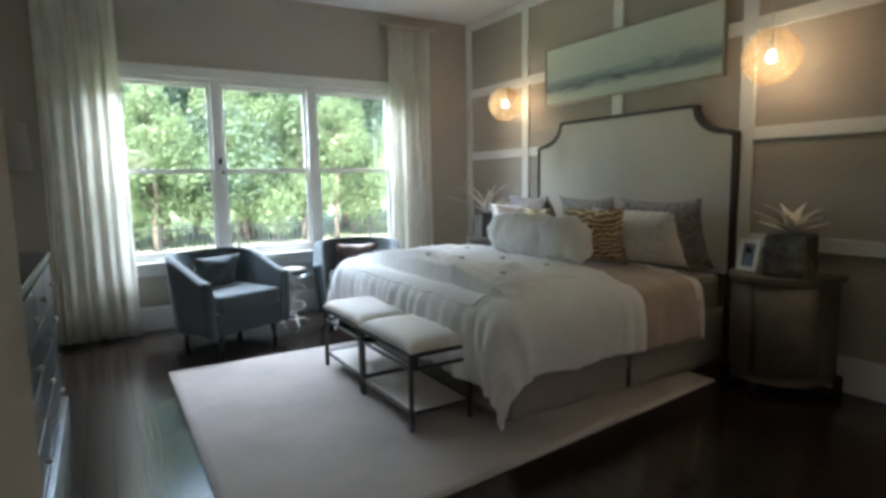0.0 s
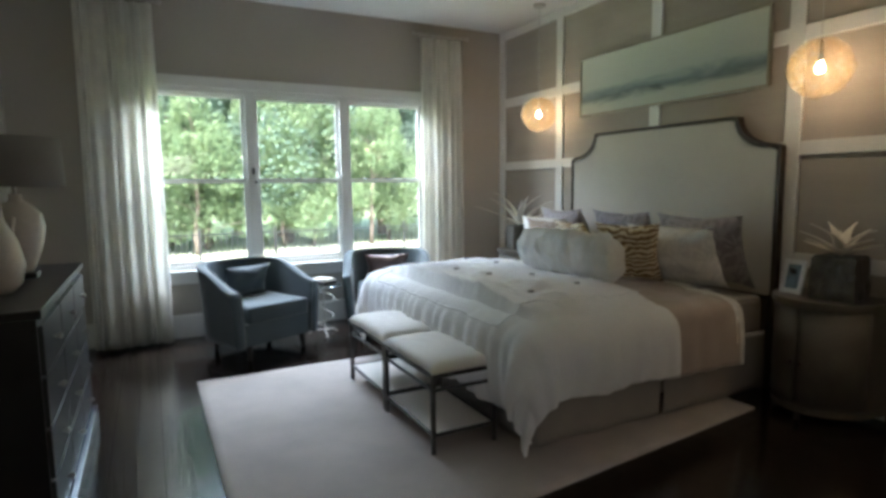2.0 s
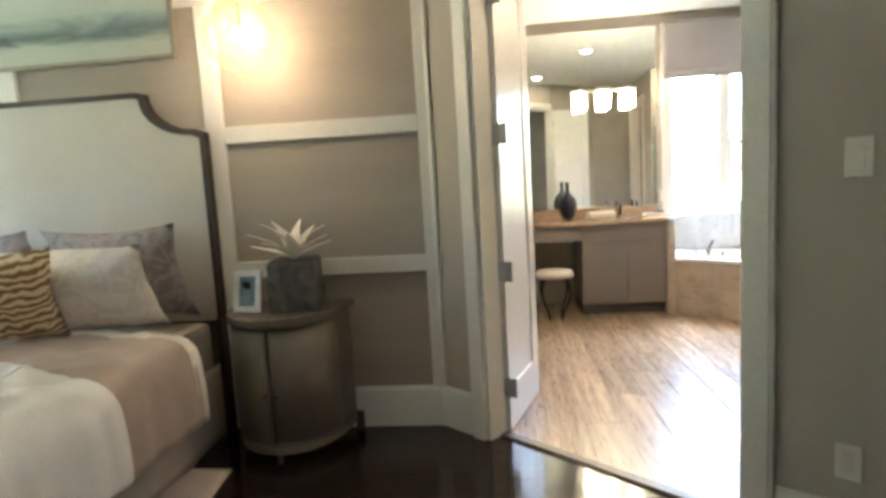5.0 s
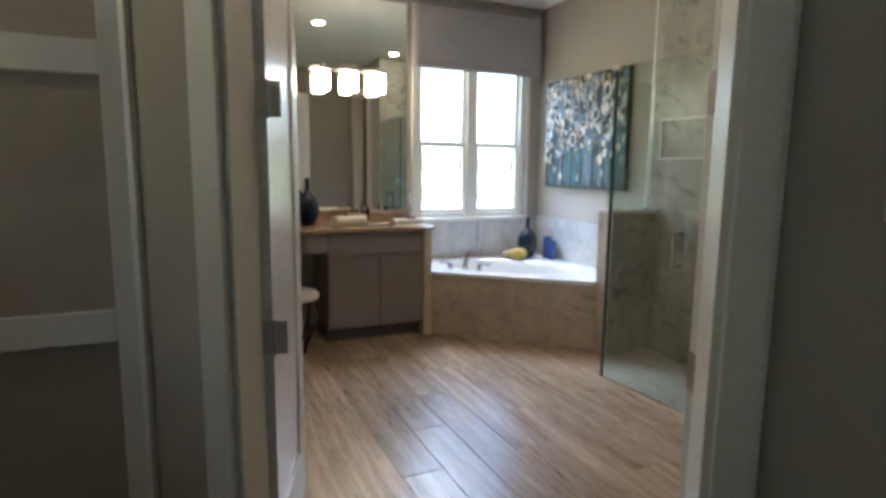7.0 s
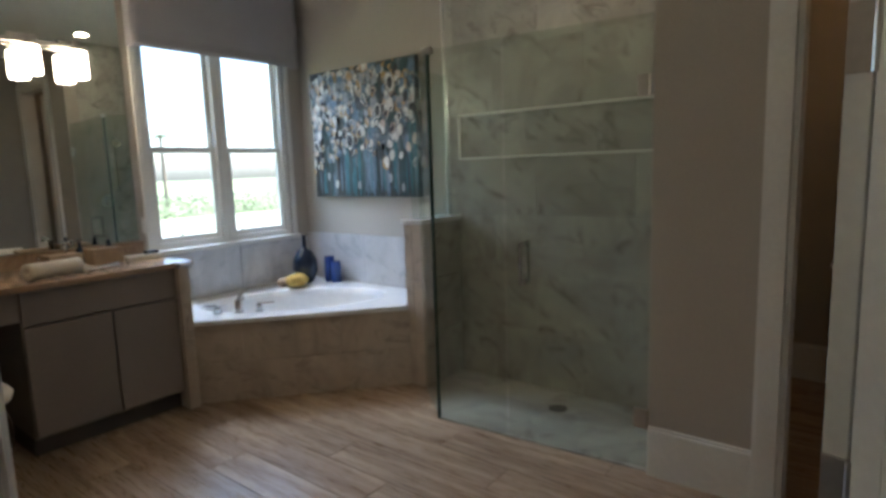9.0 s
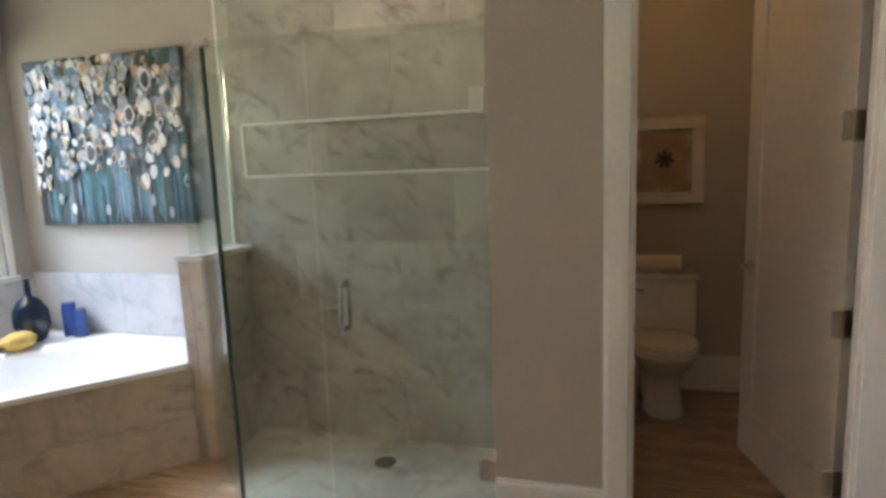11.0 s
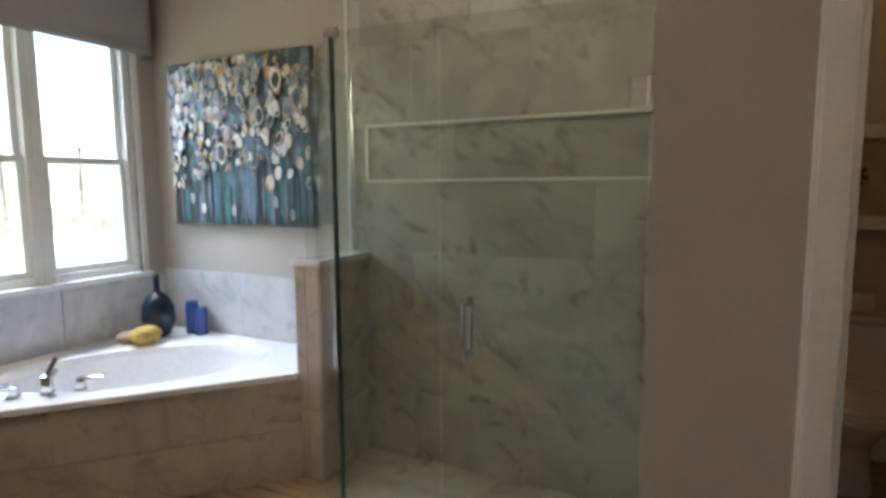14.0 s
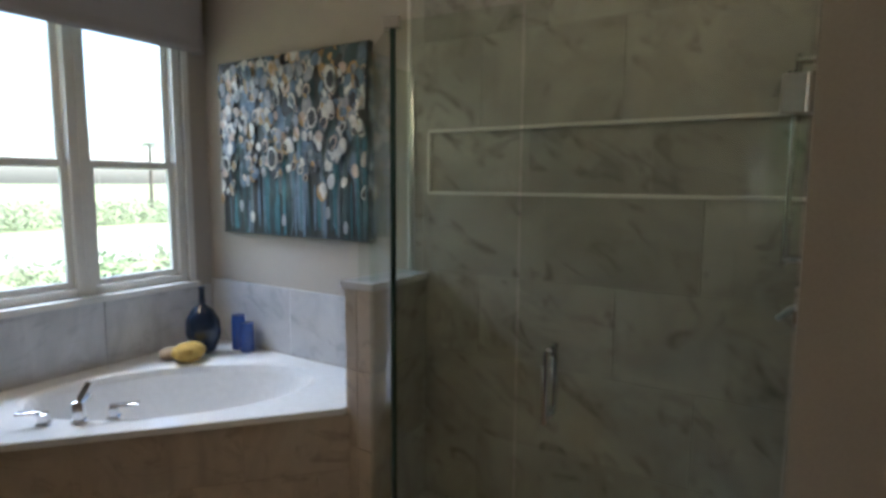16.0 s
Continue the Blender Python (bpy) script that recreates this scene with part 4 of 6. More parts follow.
# bench stools at the foot of the bed
def bench_stool(m):
    root = thing("bench_stool", "gunmetal stool with ivory padded seat at the bed foot", "stool", m, "stools at the bed foot")
    w, l, h = 0.40, 0.68, 0.42

    def cushion(u, v):
        a, b = 2 * u - 1, 2 * v - 1
        e = (1 - abs(a) ** 6) ** 0.5 * (1 - abs(b) ** 6) ** 0.5
        return Vector((a * w / 2 * 1.03, b * l / 2 * 1.02, 0.445 + 0.055 * e + 0.004 * noise.noise((a * 3, b * 3, 1))))
    bm = sheet(bmesh.new(), 20, 24, cushion)
    thicken(part("seat", bm, "stool_top", root, "ivory leather seat pad", smooth=True), 0.03)
    bm = bmesh.new()
    for s in (-1, 1):
        rod(bm, (s * (w / 2 - 0.012), -l / 2, h), (s * (w / 2 - 0.012), l / 2, h), 0.013)
        rod(bm, (-w / 2, s * (l / 2 - 0.012), h), (w / 2, s * (l / 2 - 0.012), h), 0.013)
        rod(bm, (s * (w / 2 - 0.012), -l / 2, h - 0.075), (s * (w / 2 - 0.012), l / 2, h - 0.075), 0.010)
        rod(bm, (-w / 2, s * (l / 2 - 0.012), h - 0.075), (w / 2, s * (l / 2 - 0.012), h - 0.075), 0.010)
    part("seat_frame", bm, "gun", root)
    for a in (-1, 1):
        for b in (-1, 1):
            bm = rod(bmesh.new(), (a * (w / 2 - 0.012), b * (l / 2 - 0.012), 0.0), (a * (w / 2 - 0.012), b * (l / 2 - 0.012), 0.44), 0.015)
            rod(bm, (a * (w / 2 - 0.012), b * (l / 2 - 0.012), 0.335), (a * (w / 2 - 0.012), b * (l / 2 - 0.012), 0.355), 0.019)
            part("leg", bm, "gun", root)
    bm = bmesh.new()
    for s in (-1, 1):
        rod(bm, (s * (w / 2 - 0.012), -l / 2, 0.10), (s * (w / 2 - 0.012), l / 2, 0.10), 0.011)
        rod(bm, (-w / 2, s * (l / 2 - 0.012), 0.10), (w / 2, s * (l / 2 - 0.012), 0.10), 0.011)
    part("stretcher", bm, "gun", root)
    part("shelf", block((-w / 2 + 0.015, -l / 2 + 0.015, 0.096), (w / 2 - 0.015, l / 2 - 0.015, 0.104), 0.001), "stool_top", root, "pale mesh shelf")
    return root


stool = bench_stool(pose(2.255, 2.218, 0.014))
copy_thing(stool, pose(2.262, 2.922, 0.014))


# bow-front nightstands
def nightstand(m, label):
    root = thing("nightstand", label, "nightstand", m, "nightstands beside the bed")
    hw, dp, h = 0.305, 0.46, 0.735

    def bow(scale, n=22):
        return [(-dp * scale * math.sin(math.pi * i / n) ** 0.8, -hw * scale * math.cos(math.pi * i / n)) for i in range(n + 1)]
    part("body", prism(bmesh.new(), bow(0.94), 0.09, h - 0.035), "night", root)
    bm = prism(bmesh.new(), bow(1.04), h - 0.035, h)
    part("top", bm, "night", root, "weathered grey bowed top")
    part("base_rail", prism(bmesh.new(), bow(0.985), 0.06, 0.10), "night", root)
    n = 22
    for lo, hi in ((3, 10.85), (11.15, 19)):
        def f(u, v, lo=lo, hi=hi):
            i = lo + (hi - lo) * u
            return Vector((-dp * 0.965 * math.sin(math.pi * i / n) ** 0.8, -hw * 0.965 * math.cos(math.pi * i / n), 0.12 + v * (h - 0.18)))
        door = thicken(part("cabinet_door", sheet(bmesh.new(), 12, 2, f), "night", root, smooth=True), 0.014)
        s = -1 if lo < 10 else 1
        bm = bmesh.new()
        yk = s * 0.028
        bmesh.ops.create_uvsphere(bm, u_segments=10, v_segments=8, radius=0.011, matrix=Matrix.Translation((-dp * 0.965 - 0.022, yk, 0.36)))
        rod(bm, (-dp * 0.965 + 0.01, yk, 0.36), (-dp * 0.965 - 0.02, yk, 0.36), 0.005)
        part("knob", bm, "bronze", door, "small dark knob")
    for yy in (-0.31, 0.31):
        part("leg", block((-0.045, yy - 0.02, 0), (-0.005, yy + 0.02, 0.1), 0.004), "night_line", root)
    part("leg", rod(bmesh.new(), (-dp * 0.9, 0, 0), (-dp * 0.9, 0, 0.08), 0.014, r2=0.02), "night_line", root)
    return root


nightstand(pose(AX - 0.022, 1.275, 0), "weathered grey bow-front nightstand by the panelled wall")
nightstand(pose(AX - 0.022, 4.43, 0), "weathered grey bow-front nightstand in the corner")


# potted agaves
def agave_pot(m, seed, grow=1.0):
    root = thing("potted_plant", "bleached agave in a square hammered pewter pot", "plant", m, "plants on the nightstands")
    rnd = random.Random(seed)
    bm = block((-0.118, -0.118, 0.0), (0.118, 0.118, 0.25), 0.012)
    bmesh.ops.subdivide_edges(bm, edges=bm.edges[:], cuts=5, use_grid_fill=True)
    for v in bm.verts:
        k = 0.010 * noise.noise((v.co.x * 22, v.co.y * 22, v.co.z * 40))
        v.co.x *= 1 + k / 0.13
        v.co.y *= 1 + k / 0.13
    part("pot", bm, "pot", root, "square hammered pewter pot")
    part("soil", block((-0.104, -0.104, 0.24), (0.104, 0.104, 0.256)), "black", root)
    for i in range(12):
        ang = i * 2.399 + rnd.uniform(-0.2, 0.2)
        up = 80 - i * 5.6
        ln = grow * (rnd.uniform(0.19, 0.25) if i < 8 else rnd.uniform(0.2, 0.27))

        def f(u, v, ang=ang, up=up, ln=ln):
            t = u
            e = radians(up - 35 * t * t)
            r = ln * t * math.cos(e)
            z = ln * t * math.sin(radians(up)) * (1 - 0.15 * t)
            wdt = 0.046 * (1 - t ** 1.6) * (0.55 + 1.2 * t * (1 - t)) + 0.001
            s = (v - 0.5) * 2
            c, sn = math.cos(ang), math.sin(ang)
            cup = 0.012 * s * s * (1 - t)
            return Vector((c * r - sn * s * wdt, sn * r + c * s * wdt, 0.262 + z + cup))
        thicken(part("leaf", sheet(bmesh.new(), 8, 3, f), "agave", root, smooth=True), 0.004)
    return root


agave_pot(pose(4.40, 1.19, 0.735, rz=8), 3)
agave_pot(pose(4.40, 4.47, 0.735, rz=-12), 9, 1.8)


# photo frame
root = thing("photo_frame", "pearl photo frame with a blue landscape print on the nightstand", "photo frame", pose(4.32, 1.43, 0.738, rz=-8))
tilt = pose(0, 0, 0, 0, 12, 0)
bm = bmesh.new()
for a, b in (((-0.006, -0.075, 0.0), (0.008, 0.075, 0.03)), ((-0.006, -0.075, 0.18), (0.008, 0.075, 0.21)), ((-0.006, -0.075, 0.03), (0.008, -0.045, 0.18)), ((-0.006, 0.045, 0.03), (0.008, 0.075, 0.18))):
    cube(bm, a, b, 0.003, tilt)
part("frame", bm, "photo_frame", root)
part("picture", cube(bmesh.new(), (0.0, -0.046, 0.029), (0.005, 0.046, 0.181), 0, tilt), "photo", root)
part("strut", cube(bmesh.new(), (0.06, -0.02, 0.0), (0.064, 0.02, 0.14), 0, pose(0, 0, 0, 0, -18, 0)), "black", root)


# barrel armchairs
def armchair(m, label, cushion_mat, cushion_label):
    root = thing("armchair", label, "armchair", m, "armchairs by the window")
    # front is local -y; the plan is a U with a rounded back
    path = [(-0.35, -0.36 + 0.40 * k / 8) for k in range(8)]
    path += [(-0.35 * math.cos(math.pi * k / 24), 0.04 + 0.33 * math.sin(math.pi * k / 24) ** 0.85) for k in range(25)]
    path += [(0.35, 0.04 - 0.40 * (k + 1) / 8) for k in range(8)]
    n = len(path) - 1

    def rim(i):
        rise = min(1.0, max(0.0, (path[i][1] + 0.36) / 0.62))
        return 0.585 + 0.185 * rise * rise * (3 - 2 * rise)

    def shell(u, v):
        i = min(n, int(round(u * n)))
        x, y = path[i]
        k = 0.93 + 0.07 * v + 0.03 * v * v
        return Vector((x * k, y * k if y > 0 else y, 0.13 + v * (rim(i) - 0.13)))
    thicken(part("shell", sheet(bmesh.new(), n, 12, shell), "blue_seat", root, "slate upholstered curved back and sloping arms", smooth=True), 0.075)
    bm = bmesh.new()
    line = [shell(0, v / 6) for v in range(7)] + [shell(u / n, 1) for u in range(1, n + 1)] + [shell(1, 1 - v / 6) for v in range(1, 7)]
    tube(bm, line, 0.006)
    part("piping", bm, "piping", root, "paler piped edge", smooth=True)
    bm = prism(bmesh.new(), [(0.31, -0.345), (0.31, 0.05), (0.22, 0.25), (0, 0.33), (-0.22, 0.25), (-0.31, 0.05), (-0.31, -0.345)], 0.13, 0.31)
    part("seat_base", bm, "blue_seat", root)
    bm = block((-0.295, -0.375, 0.31), (0.295, 0.20, 0.455), 0.03)
    part("seat_cushion", bm, "blue_seat", root, smooth=True)
    for a in (-1, 1):
        for b in (-1, 1):
            part("leg", rod(bmesh.new(), (a * 0.27, b * 0.26 - 0.05, 0), (a * 0.26, b * 0.25 - 0.05, 0.14), 0.017, 8, 0.03), "dark_leg", root)
    part("lumbar_cushion", pillow(bmesh.new(), 0.46, 0.29, 0.14, pose(0.0, 0.13, 0.60, 18), seed=5), cushion_mat, root, cushion_label, smooth=True)
    return root


armchair(pose(1.60, 4.52, 0, rz=24), "slate blue barrel armchair with a matching cushion", "blue_seat", "slate blue lumbar cushion")
armchair(pose(2.92, 4.66, 0, rz=-20), "slate blue barrel armchair with a bronze cushion", "metal_pillow", "bronze metallic lumbar cushion")

# little wire table between the chairs
root = thing("side_table", "small round glass table on a silver wire base", "side table", pose(2.26, 4.66, 0))
bm = lathe(bmesh.new(), ((0.165, 0.490), (0.17, 0.494), (0.17, 0.502), (0.165, 0.506)), 36)
part("tabletop", bm, "shower_glass", root, "round glass top")
bm = bmesh.new()
for k in range(36):
    a0, a1 = k / 36 * 2 * math.pi, (k + 1) / 36 * 2 * math.pi
    rod(bm, (0.165 * math.cos(a0), 0.165 * math.sin(a0), 0.486), (0.165 * math.cos(a1), 0.165 * math.sin(a1), 0.486), 0.006, 6)
part("rim", bm, "chrome", root)
bm = bmesh.new()
prev = None
for i in range(90):
    t = i / 89
    rr = 0.085 * abs(math.sin(t * math.pi * 2.0)) + 0.016
    a = t * 5.5 * math.pi
    p = (rr * math.cos(a), rr * math.sin(a), 0.04 + t * 0.44)
    if prev:
        rod(bm, prev, p, 0.006, 6)
    prev = p
rod(bm, (0, 0, 0.03), (0, 0, 0.485), 0.007, 8)
part("stem", bm, "porcelain", root, "white scrolled wire stem")
for k in range(3):
    a = k * 2.094 + 0.4
    bm = bmesh.new()
    rod(bm, (0, 0, 0.05), (0.10 * math.cos(a), 0.10 * math.sin(a), 0.045), 0.007, 8)
    rod(bm, (0.10 * math.cos(a), 0.10 * math.sin(a), 0.045), (0.16 * math.cos(a), 0.16 * math.sin(a), 0.007), 0.007, 8)
    part("foot", bm, "porcelain", root)
for i, (w, l, mt) in enumerate(((0.15, 0.20, "ebony"), (0.14, 0.19, "mat_white"))):
    bm = block((-w / 2, -l / 2, 0), (w / 2, l / 2, 0.022), 0.002)
    cube(bm, (-w / 2 + 0.004, -l / 2 + 0.004, 0.003), (w / 2 + 0.002, l / 2 - 0.004, 0.019))
    tagged(part("book", bm, mt, m=pose(2.26, 4.66, 0.507 + i * 0.023, rz=20 + i * 15)), "closed hardback book on the wire table", "book", "books on the wire table")

# dresser along the west wall
dr = thing("dresser", "black lacquer dresser with rows of drawers", "dresser", pose(0.205, 2.58, 0))
part("carcass", block((-0.38, -0.76, 0.10), (0.205, 0.76, 0.95), 0.004), "ebony", dr)
part("top", block((-0.39, -0.78, 0.95), (0.225, 0.78, 0.985), 0.006), "ebony", dr, "glossy black top")
part("plinth", block((-0.37, -0.74, 0.0), (0.25, 0.74, 0.10), 0.003), "plinth", dr, "polished metal plinth")
for r in range(4):
    for c in range(3):
        y0 = -0.745 + c * 0.50
        z0 = 0.12 + r * 0.203
        d = part("drawer", block((0.2, y0, z0), (0.222, y0 + 0.485, z0 + 0.19), 0.004), "drawer", dr)
        bm = rod(bmesh.new(), (0.222, y0 + 0.2425, z0 + 0.095), (0.236, y0 + 0.2425, z0 + 0.095), 0.005)
        bmesh.ops.create_uvsphere(bm, u_segments=12, v_segments=8, radius=0.013, matrix=Matrix.Translation((0.243, y0 + 0.2425, z0 + 0.095)))
        part("knob", bm, "steel", d, "satin nickel knob")

# lamp on the dresser
root = thing("table_lamp", "cream jug-shaped ceramic lamp with a taupe drum shade", "lamp", pose(0.22, 2.80, 0.985))
part("lamp_base", block((-0.07, -0.07, 0), (0.07, 0.07, 0.03), 0.006), "ebony", root)
part("body", lathe(bmesh.new(), ((0.045, 0.03), (0.06, 0.05), (0.10, 0.16), (0.115, 0.25), (0.105, 0.32), (0.06, 0.37), (0.03, 0.39), (0.028, 0.42))), "ceramic", root, "cream ceramic jug body", smooth=True)
for s in (-1, 1):
    bm = bmesh.new()
    prev = None
    for i in range(16):
        t = i / 15
        p = (0.0, s * (0.095 + 0.075 * math.sin(math.pi * t)), 0.10 + 0.21 * t)
        if prev:
            rod(bm, prev, p, 0.011, 8)
        prev = p
    part("handle", bm, "ceramic", root)
part("stem", rod(bmesh.new(), (0, 0, 0.42), (0, 0, 0.64), 0.006), "steel", root)


def drum(u, v):
    a = u * 2 * math.pi
    r = 0.215 - 0.012 * v
    return Vector((r * math.cos(a), r * math.sin(a), 0.455 + 0.24 * v))


thicken(part("shade", sheet(bmesh.new(), 40, 2, drum, True), "shade", root, "taupe linen drum shade", smooth=True), 0.004)
rt = thing("vase", "tall white bottle vase on the dresser", "vase", pose(0.23, 2.30, 0.985))
part("body", lathe(bmesh.new(), ((0.04, 0), (0.075, 0.04), (0.09, 0.12), (0.07, 0.22), (0.028, 0.31), (0.022, 0.36), (0.028, 0.38))), "ceramic", rt, smooth=True)
root = thing("book_stand", "small boxes with white labels beside the lamp", "boxes", pose(0.15, 2.55, 0.985))
part("box", block((-0.04, -0.05, 0), (0.05, 0.05, 0.14), 0.003), "photo", root)
part("label", block((0.0505, -0.035, 0.03), (0.052, 0.035, 0.10)), "mat_white", root)

# picture on the west wall
root = thing("wall_picture", "framed print in a dark walnut frame", "picture", pose(-0.2, 3.72, 1.95))
part("frame", block((0.0, -0.42, -0.30), (0.035, 0.42, 0.30), 0.006), "picture_frame", root)
part("mat", block((0.033, -0.37, -0.25), (0.038, 0.37, 0.25)), "mat_white", root)
part("print", block((0.036, -0.24, -0.15), (0.041, 0.24, 0.15)), "sepia", root)


# curtains
def curtain(x0, x1, y, z1, folds, seed, label, m_spread=0.0):
    root = thing("curtain", label, "curtain", pose((x0 + x1) / 2, y, 0), "window curtains")
    w = x1 - x0

    def f(u, v):
        z = 0.012 + v * (z1 - 0.012)
        a = u * folds * 2 * math.pi
        amp = 0.030 * (0.7 + 0.3 * (1 - v)) * (1 + 0.5 * noise.noise((u * 4, seed, 0)))
        x = (u - 0.5) * w * (1 + m_spread * (1 - v)) + 0.012 * math.sin(a * 0.5 + seed)
        return Vector((x, amp * math.sin(a + 0.8 * noise.noise((u * 5, v * 1.2, seed))) + 0.02 * (1 - v) * noise.noise((u * 7, v * 3, seed)), z))
    thicken(part("cloth", sheet(bmesh.new(), folds * 12, 26, f), "curtain", root, "ivory sheer pleated cloth", smooth=True), 0.002)
    bm = rod(bmesh.new(), (-w / 2 - 0.06, 0, z1 + 0.025), (w / 2 + 0.06, 0, z1 + 0.025), 0.013)
    for s in (-1, 1):
        bmesh.ops.create_uvsphere(bm, u_segments=12, v_segments=8, radius=0.024, matrix=Matrix.Translation((s * (w / 2 + 0.07), 0, z1 + 0.025)))
    rd = part("curtain_rod", bm, "steel", root, "brushed metal rod")
    for s in (-1, 1):
        part("bracket", rod(bmesh.new(), (s * (w / 2 - 0.03), 0, z1 + 0.025), (s * (w / 2 - 0.03), WY - y, z1 + 0.025), 0.007), "steel", rd)
    for i in range(folds + 1):
        bm = bmesh.new()
        xx = (i / folds - 0.5) * w
        for k in range(12):
            a0, a1 = k / 12 * 2 * math.pi, (k + 1) / 12 * 2 * math.pi
            rod(bm, (xx, 0.019 * math.cos(a0), z1 + 0.022 + 0.019 * math.sin(a0)), (xx, 0.019 * math.cos(a1), z1 + 0.022 + 0.019 * math.sin(a1)), 0.003, 5)
        part("ring", bm, "steel", rd)
    return root


curtain(0.33, 0.92, 5.04, 3.02, 6, 1.0, "long ivory sheer curtain beside the window", 0.06)
curtain(3.50, 4.01, 5.04, 3.02, 6, 7.0, "long ivory sheer curtain near the corner", 0.02)

# painting over the bed
root = thing("wall_painting", "wide misty seascape painting in a thin silver frame", "painting", pose(AX - 0.024, 2.772, 2.07))
bm = bmesh.new()
for a, b in (((-0.03, -0.957, 0.0), (0.0, 0.957, 0.018)), ((-0.03, -0.957, 0.53), (0.0, 0.957, 0.548)), ((-0.03, -0.957, 0.018), (0.0, -0.939, 0.53)), ((-0.03, 0.939, 0.018), (0.0, 0.957, 0.53))):
    cube(bm, a, b, 0.002)
part("frame", bm, "art_frame", root)
part("canvas", block((-0.022, -0.940, 0.017), (-0.004, 0.940, 0.531)), "sea", root, "pale sea and sky with a dark blot")


# bubble pendants
def pendant(m, label):
    root = thing("pendant_lamp", label, "pendant lamp", m, "pendants beside the bed")
    top = H1 - m.translation.z
    rnd = random.Random(5)
    n = 60
    for i in range(n):
        z = 1 - 2 * (i + 0.5) / n
        a = i * 2.39996
        r = math.sqrt(1 - z * z)
        p = Vector((r * math.cos(a), r * math.sin(a), z)) * 0.155
        d = p.normalized()
        t = Matrix.Translation(p) @ d.to_track_quat("Z", "Y").to_matrix().to_4x4() @ Matrix.Diagonal((1, 1, 0.6, 1))
        if i == 0:
            first = bmesh.new()
            bmesh.ops.create_icosphere(first, subdivisions=2, radius=0.038)
            sh = part("glass_bubble", first, "bubble", root, smooth=True)
        else:
            sh = new("glass_bubble", sh.data)
            sh.parent = root
        sh.matrix_basis = t @ Matrix.Scale(rnd.uniform(0.85, 1.2), 4)
        sh.visible_shadow = False
    part("bulb", lathe(bmesh.new(), ((0.008, -0.03), (0.022, -0.02), (0.026, 0.0), (0.02, 0.02), (0.01, 0.04)), 16), "bulb", root, "lit filament bulb", smooth=True)
    bm = rod(bmesh.new(), (0, 0, 0.035), (0, 0, 0.15), 0.014)
    part("socket", bm, "steel", root)
    part("cord", rod(bmesh.new(), (0, 0, 0.14), (0, 0, top), 0.0025, 6), "steel", root)
    part("canopy", lathe(bmesh.new(), ((0.055, top - 0.025), (0.06, top - 0.02), (0.06, top)), 24), "steel", root)
    return root


pendant(pose(4.375, 1.36, 2.09), "lit amber bubble-glass pendant over a nightstand")
pendant(pose(4.375, 4.10, 2.13), "lit amber bubble-glass pendant over a nightstand")
for yy, zz in ((1.36, 2.09), (4.10, 2.13)):
    point_lamp("pendant_light", (4.375, yy, zz - 0.01), 0.75, (1.0, 0.68, 0.38), 0.03)


# switch, outlet and picture on the slanted wall
def on_slant(s, z):
    m, _ = along(tuple(slant(s))[:2], tuple(slant(s + 1))[:2], MID)
    return m @ Matrix.Translation((0, 0, z))


root = thing("light_switch", "white light switch plate on the wall", "light switch", on_slant(1.85, 1.33))
part("plate", block((-0.036, -0.007, -0.06), (0.036, 0.001, 0.06), 0.003), "plastic", root)
for x in (0.0,):
    part("rocker", block((x - 0.016, -0.011, -0.033), (x + 0.016, -0.004, 0.033), 0.003), "plastic", root)
root = thing("wall_outlet", "white wall socket low on the wall", "outlet", on_slant(1.84, 0.37))
part("plate", block((-0.036, -0.006, -0.058), (0.036, 0.001, 0.058), 0.003), "plastic", root)
part("sockets", block((-0.016, -0.009, -0.035), (0.016, -0.004, 0.035), 0.002), "mat_white", root)
root = thing("wall_picture", "large print in a dark walnut frame on the wall", "picture", on_slant(2.05, 1.08))
bm = bmesh.new()
for a, b in (((0, -0.04, 0), (0.9, 0.0, 0.07)), ((0, -0.04, 1.13), (0.9, 0.0, 1.2)), ((0, -0.04, 0.07), (0.07, 0.0, 1.13)), ((0.83, -0.04, 0.07), (0.9, 0.0, 1.13))):
    cube(bm, a, b, 0.006)
part("frame", bm, "picture_frame", root)
part("print", block((0.065, -0.02, 0.065), (0.835, -0.004, 1.135)), "mat_white", root)


# ---- bathroom things ----
# vanity run along the window wall
VF = 7.06


def shaker(bm, a, b, x, fr=0.05):
    """A front between (y, z) corners a and b, its face at x, with a sunk middle."""
    (y0, z0), (y1, z1) = a, b
    cube(bm, (x, y0, z0), (x + 0.02, y1, z1), 0.002)
    return bm


def cabinet(name, label, y0, y1, fronts):
    root = thing(name, label, "cabinet", pose(VF, (y0 + y1) / 2, 0), "vanity cabinets")
    a, b = y0 - (y0 + y1) / 2, y1 - (y0 + y1) / 2
    part("body", block((0.02, a, 0.1), (0.58, b, 0.862), 0.002), "vanity", root)
    part("toe_kick", block((0.07, a + 0.003, 0.0), (0.55, b - 0.003, 0.1)), "toe", root)
    for kind, p, q, z0, z1 in fronts:
        p, q = p - (y0 + y1) / 2, q - (y0 + y1) / 2
        d = part("cabinet_door" if kind == "door" else "drawer", block((0.0, p + 0.004, z0), (0.019, q - 0.004, z1), 0.003), "vanity", root)
    return root


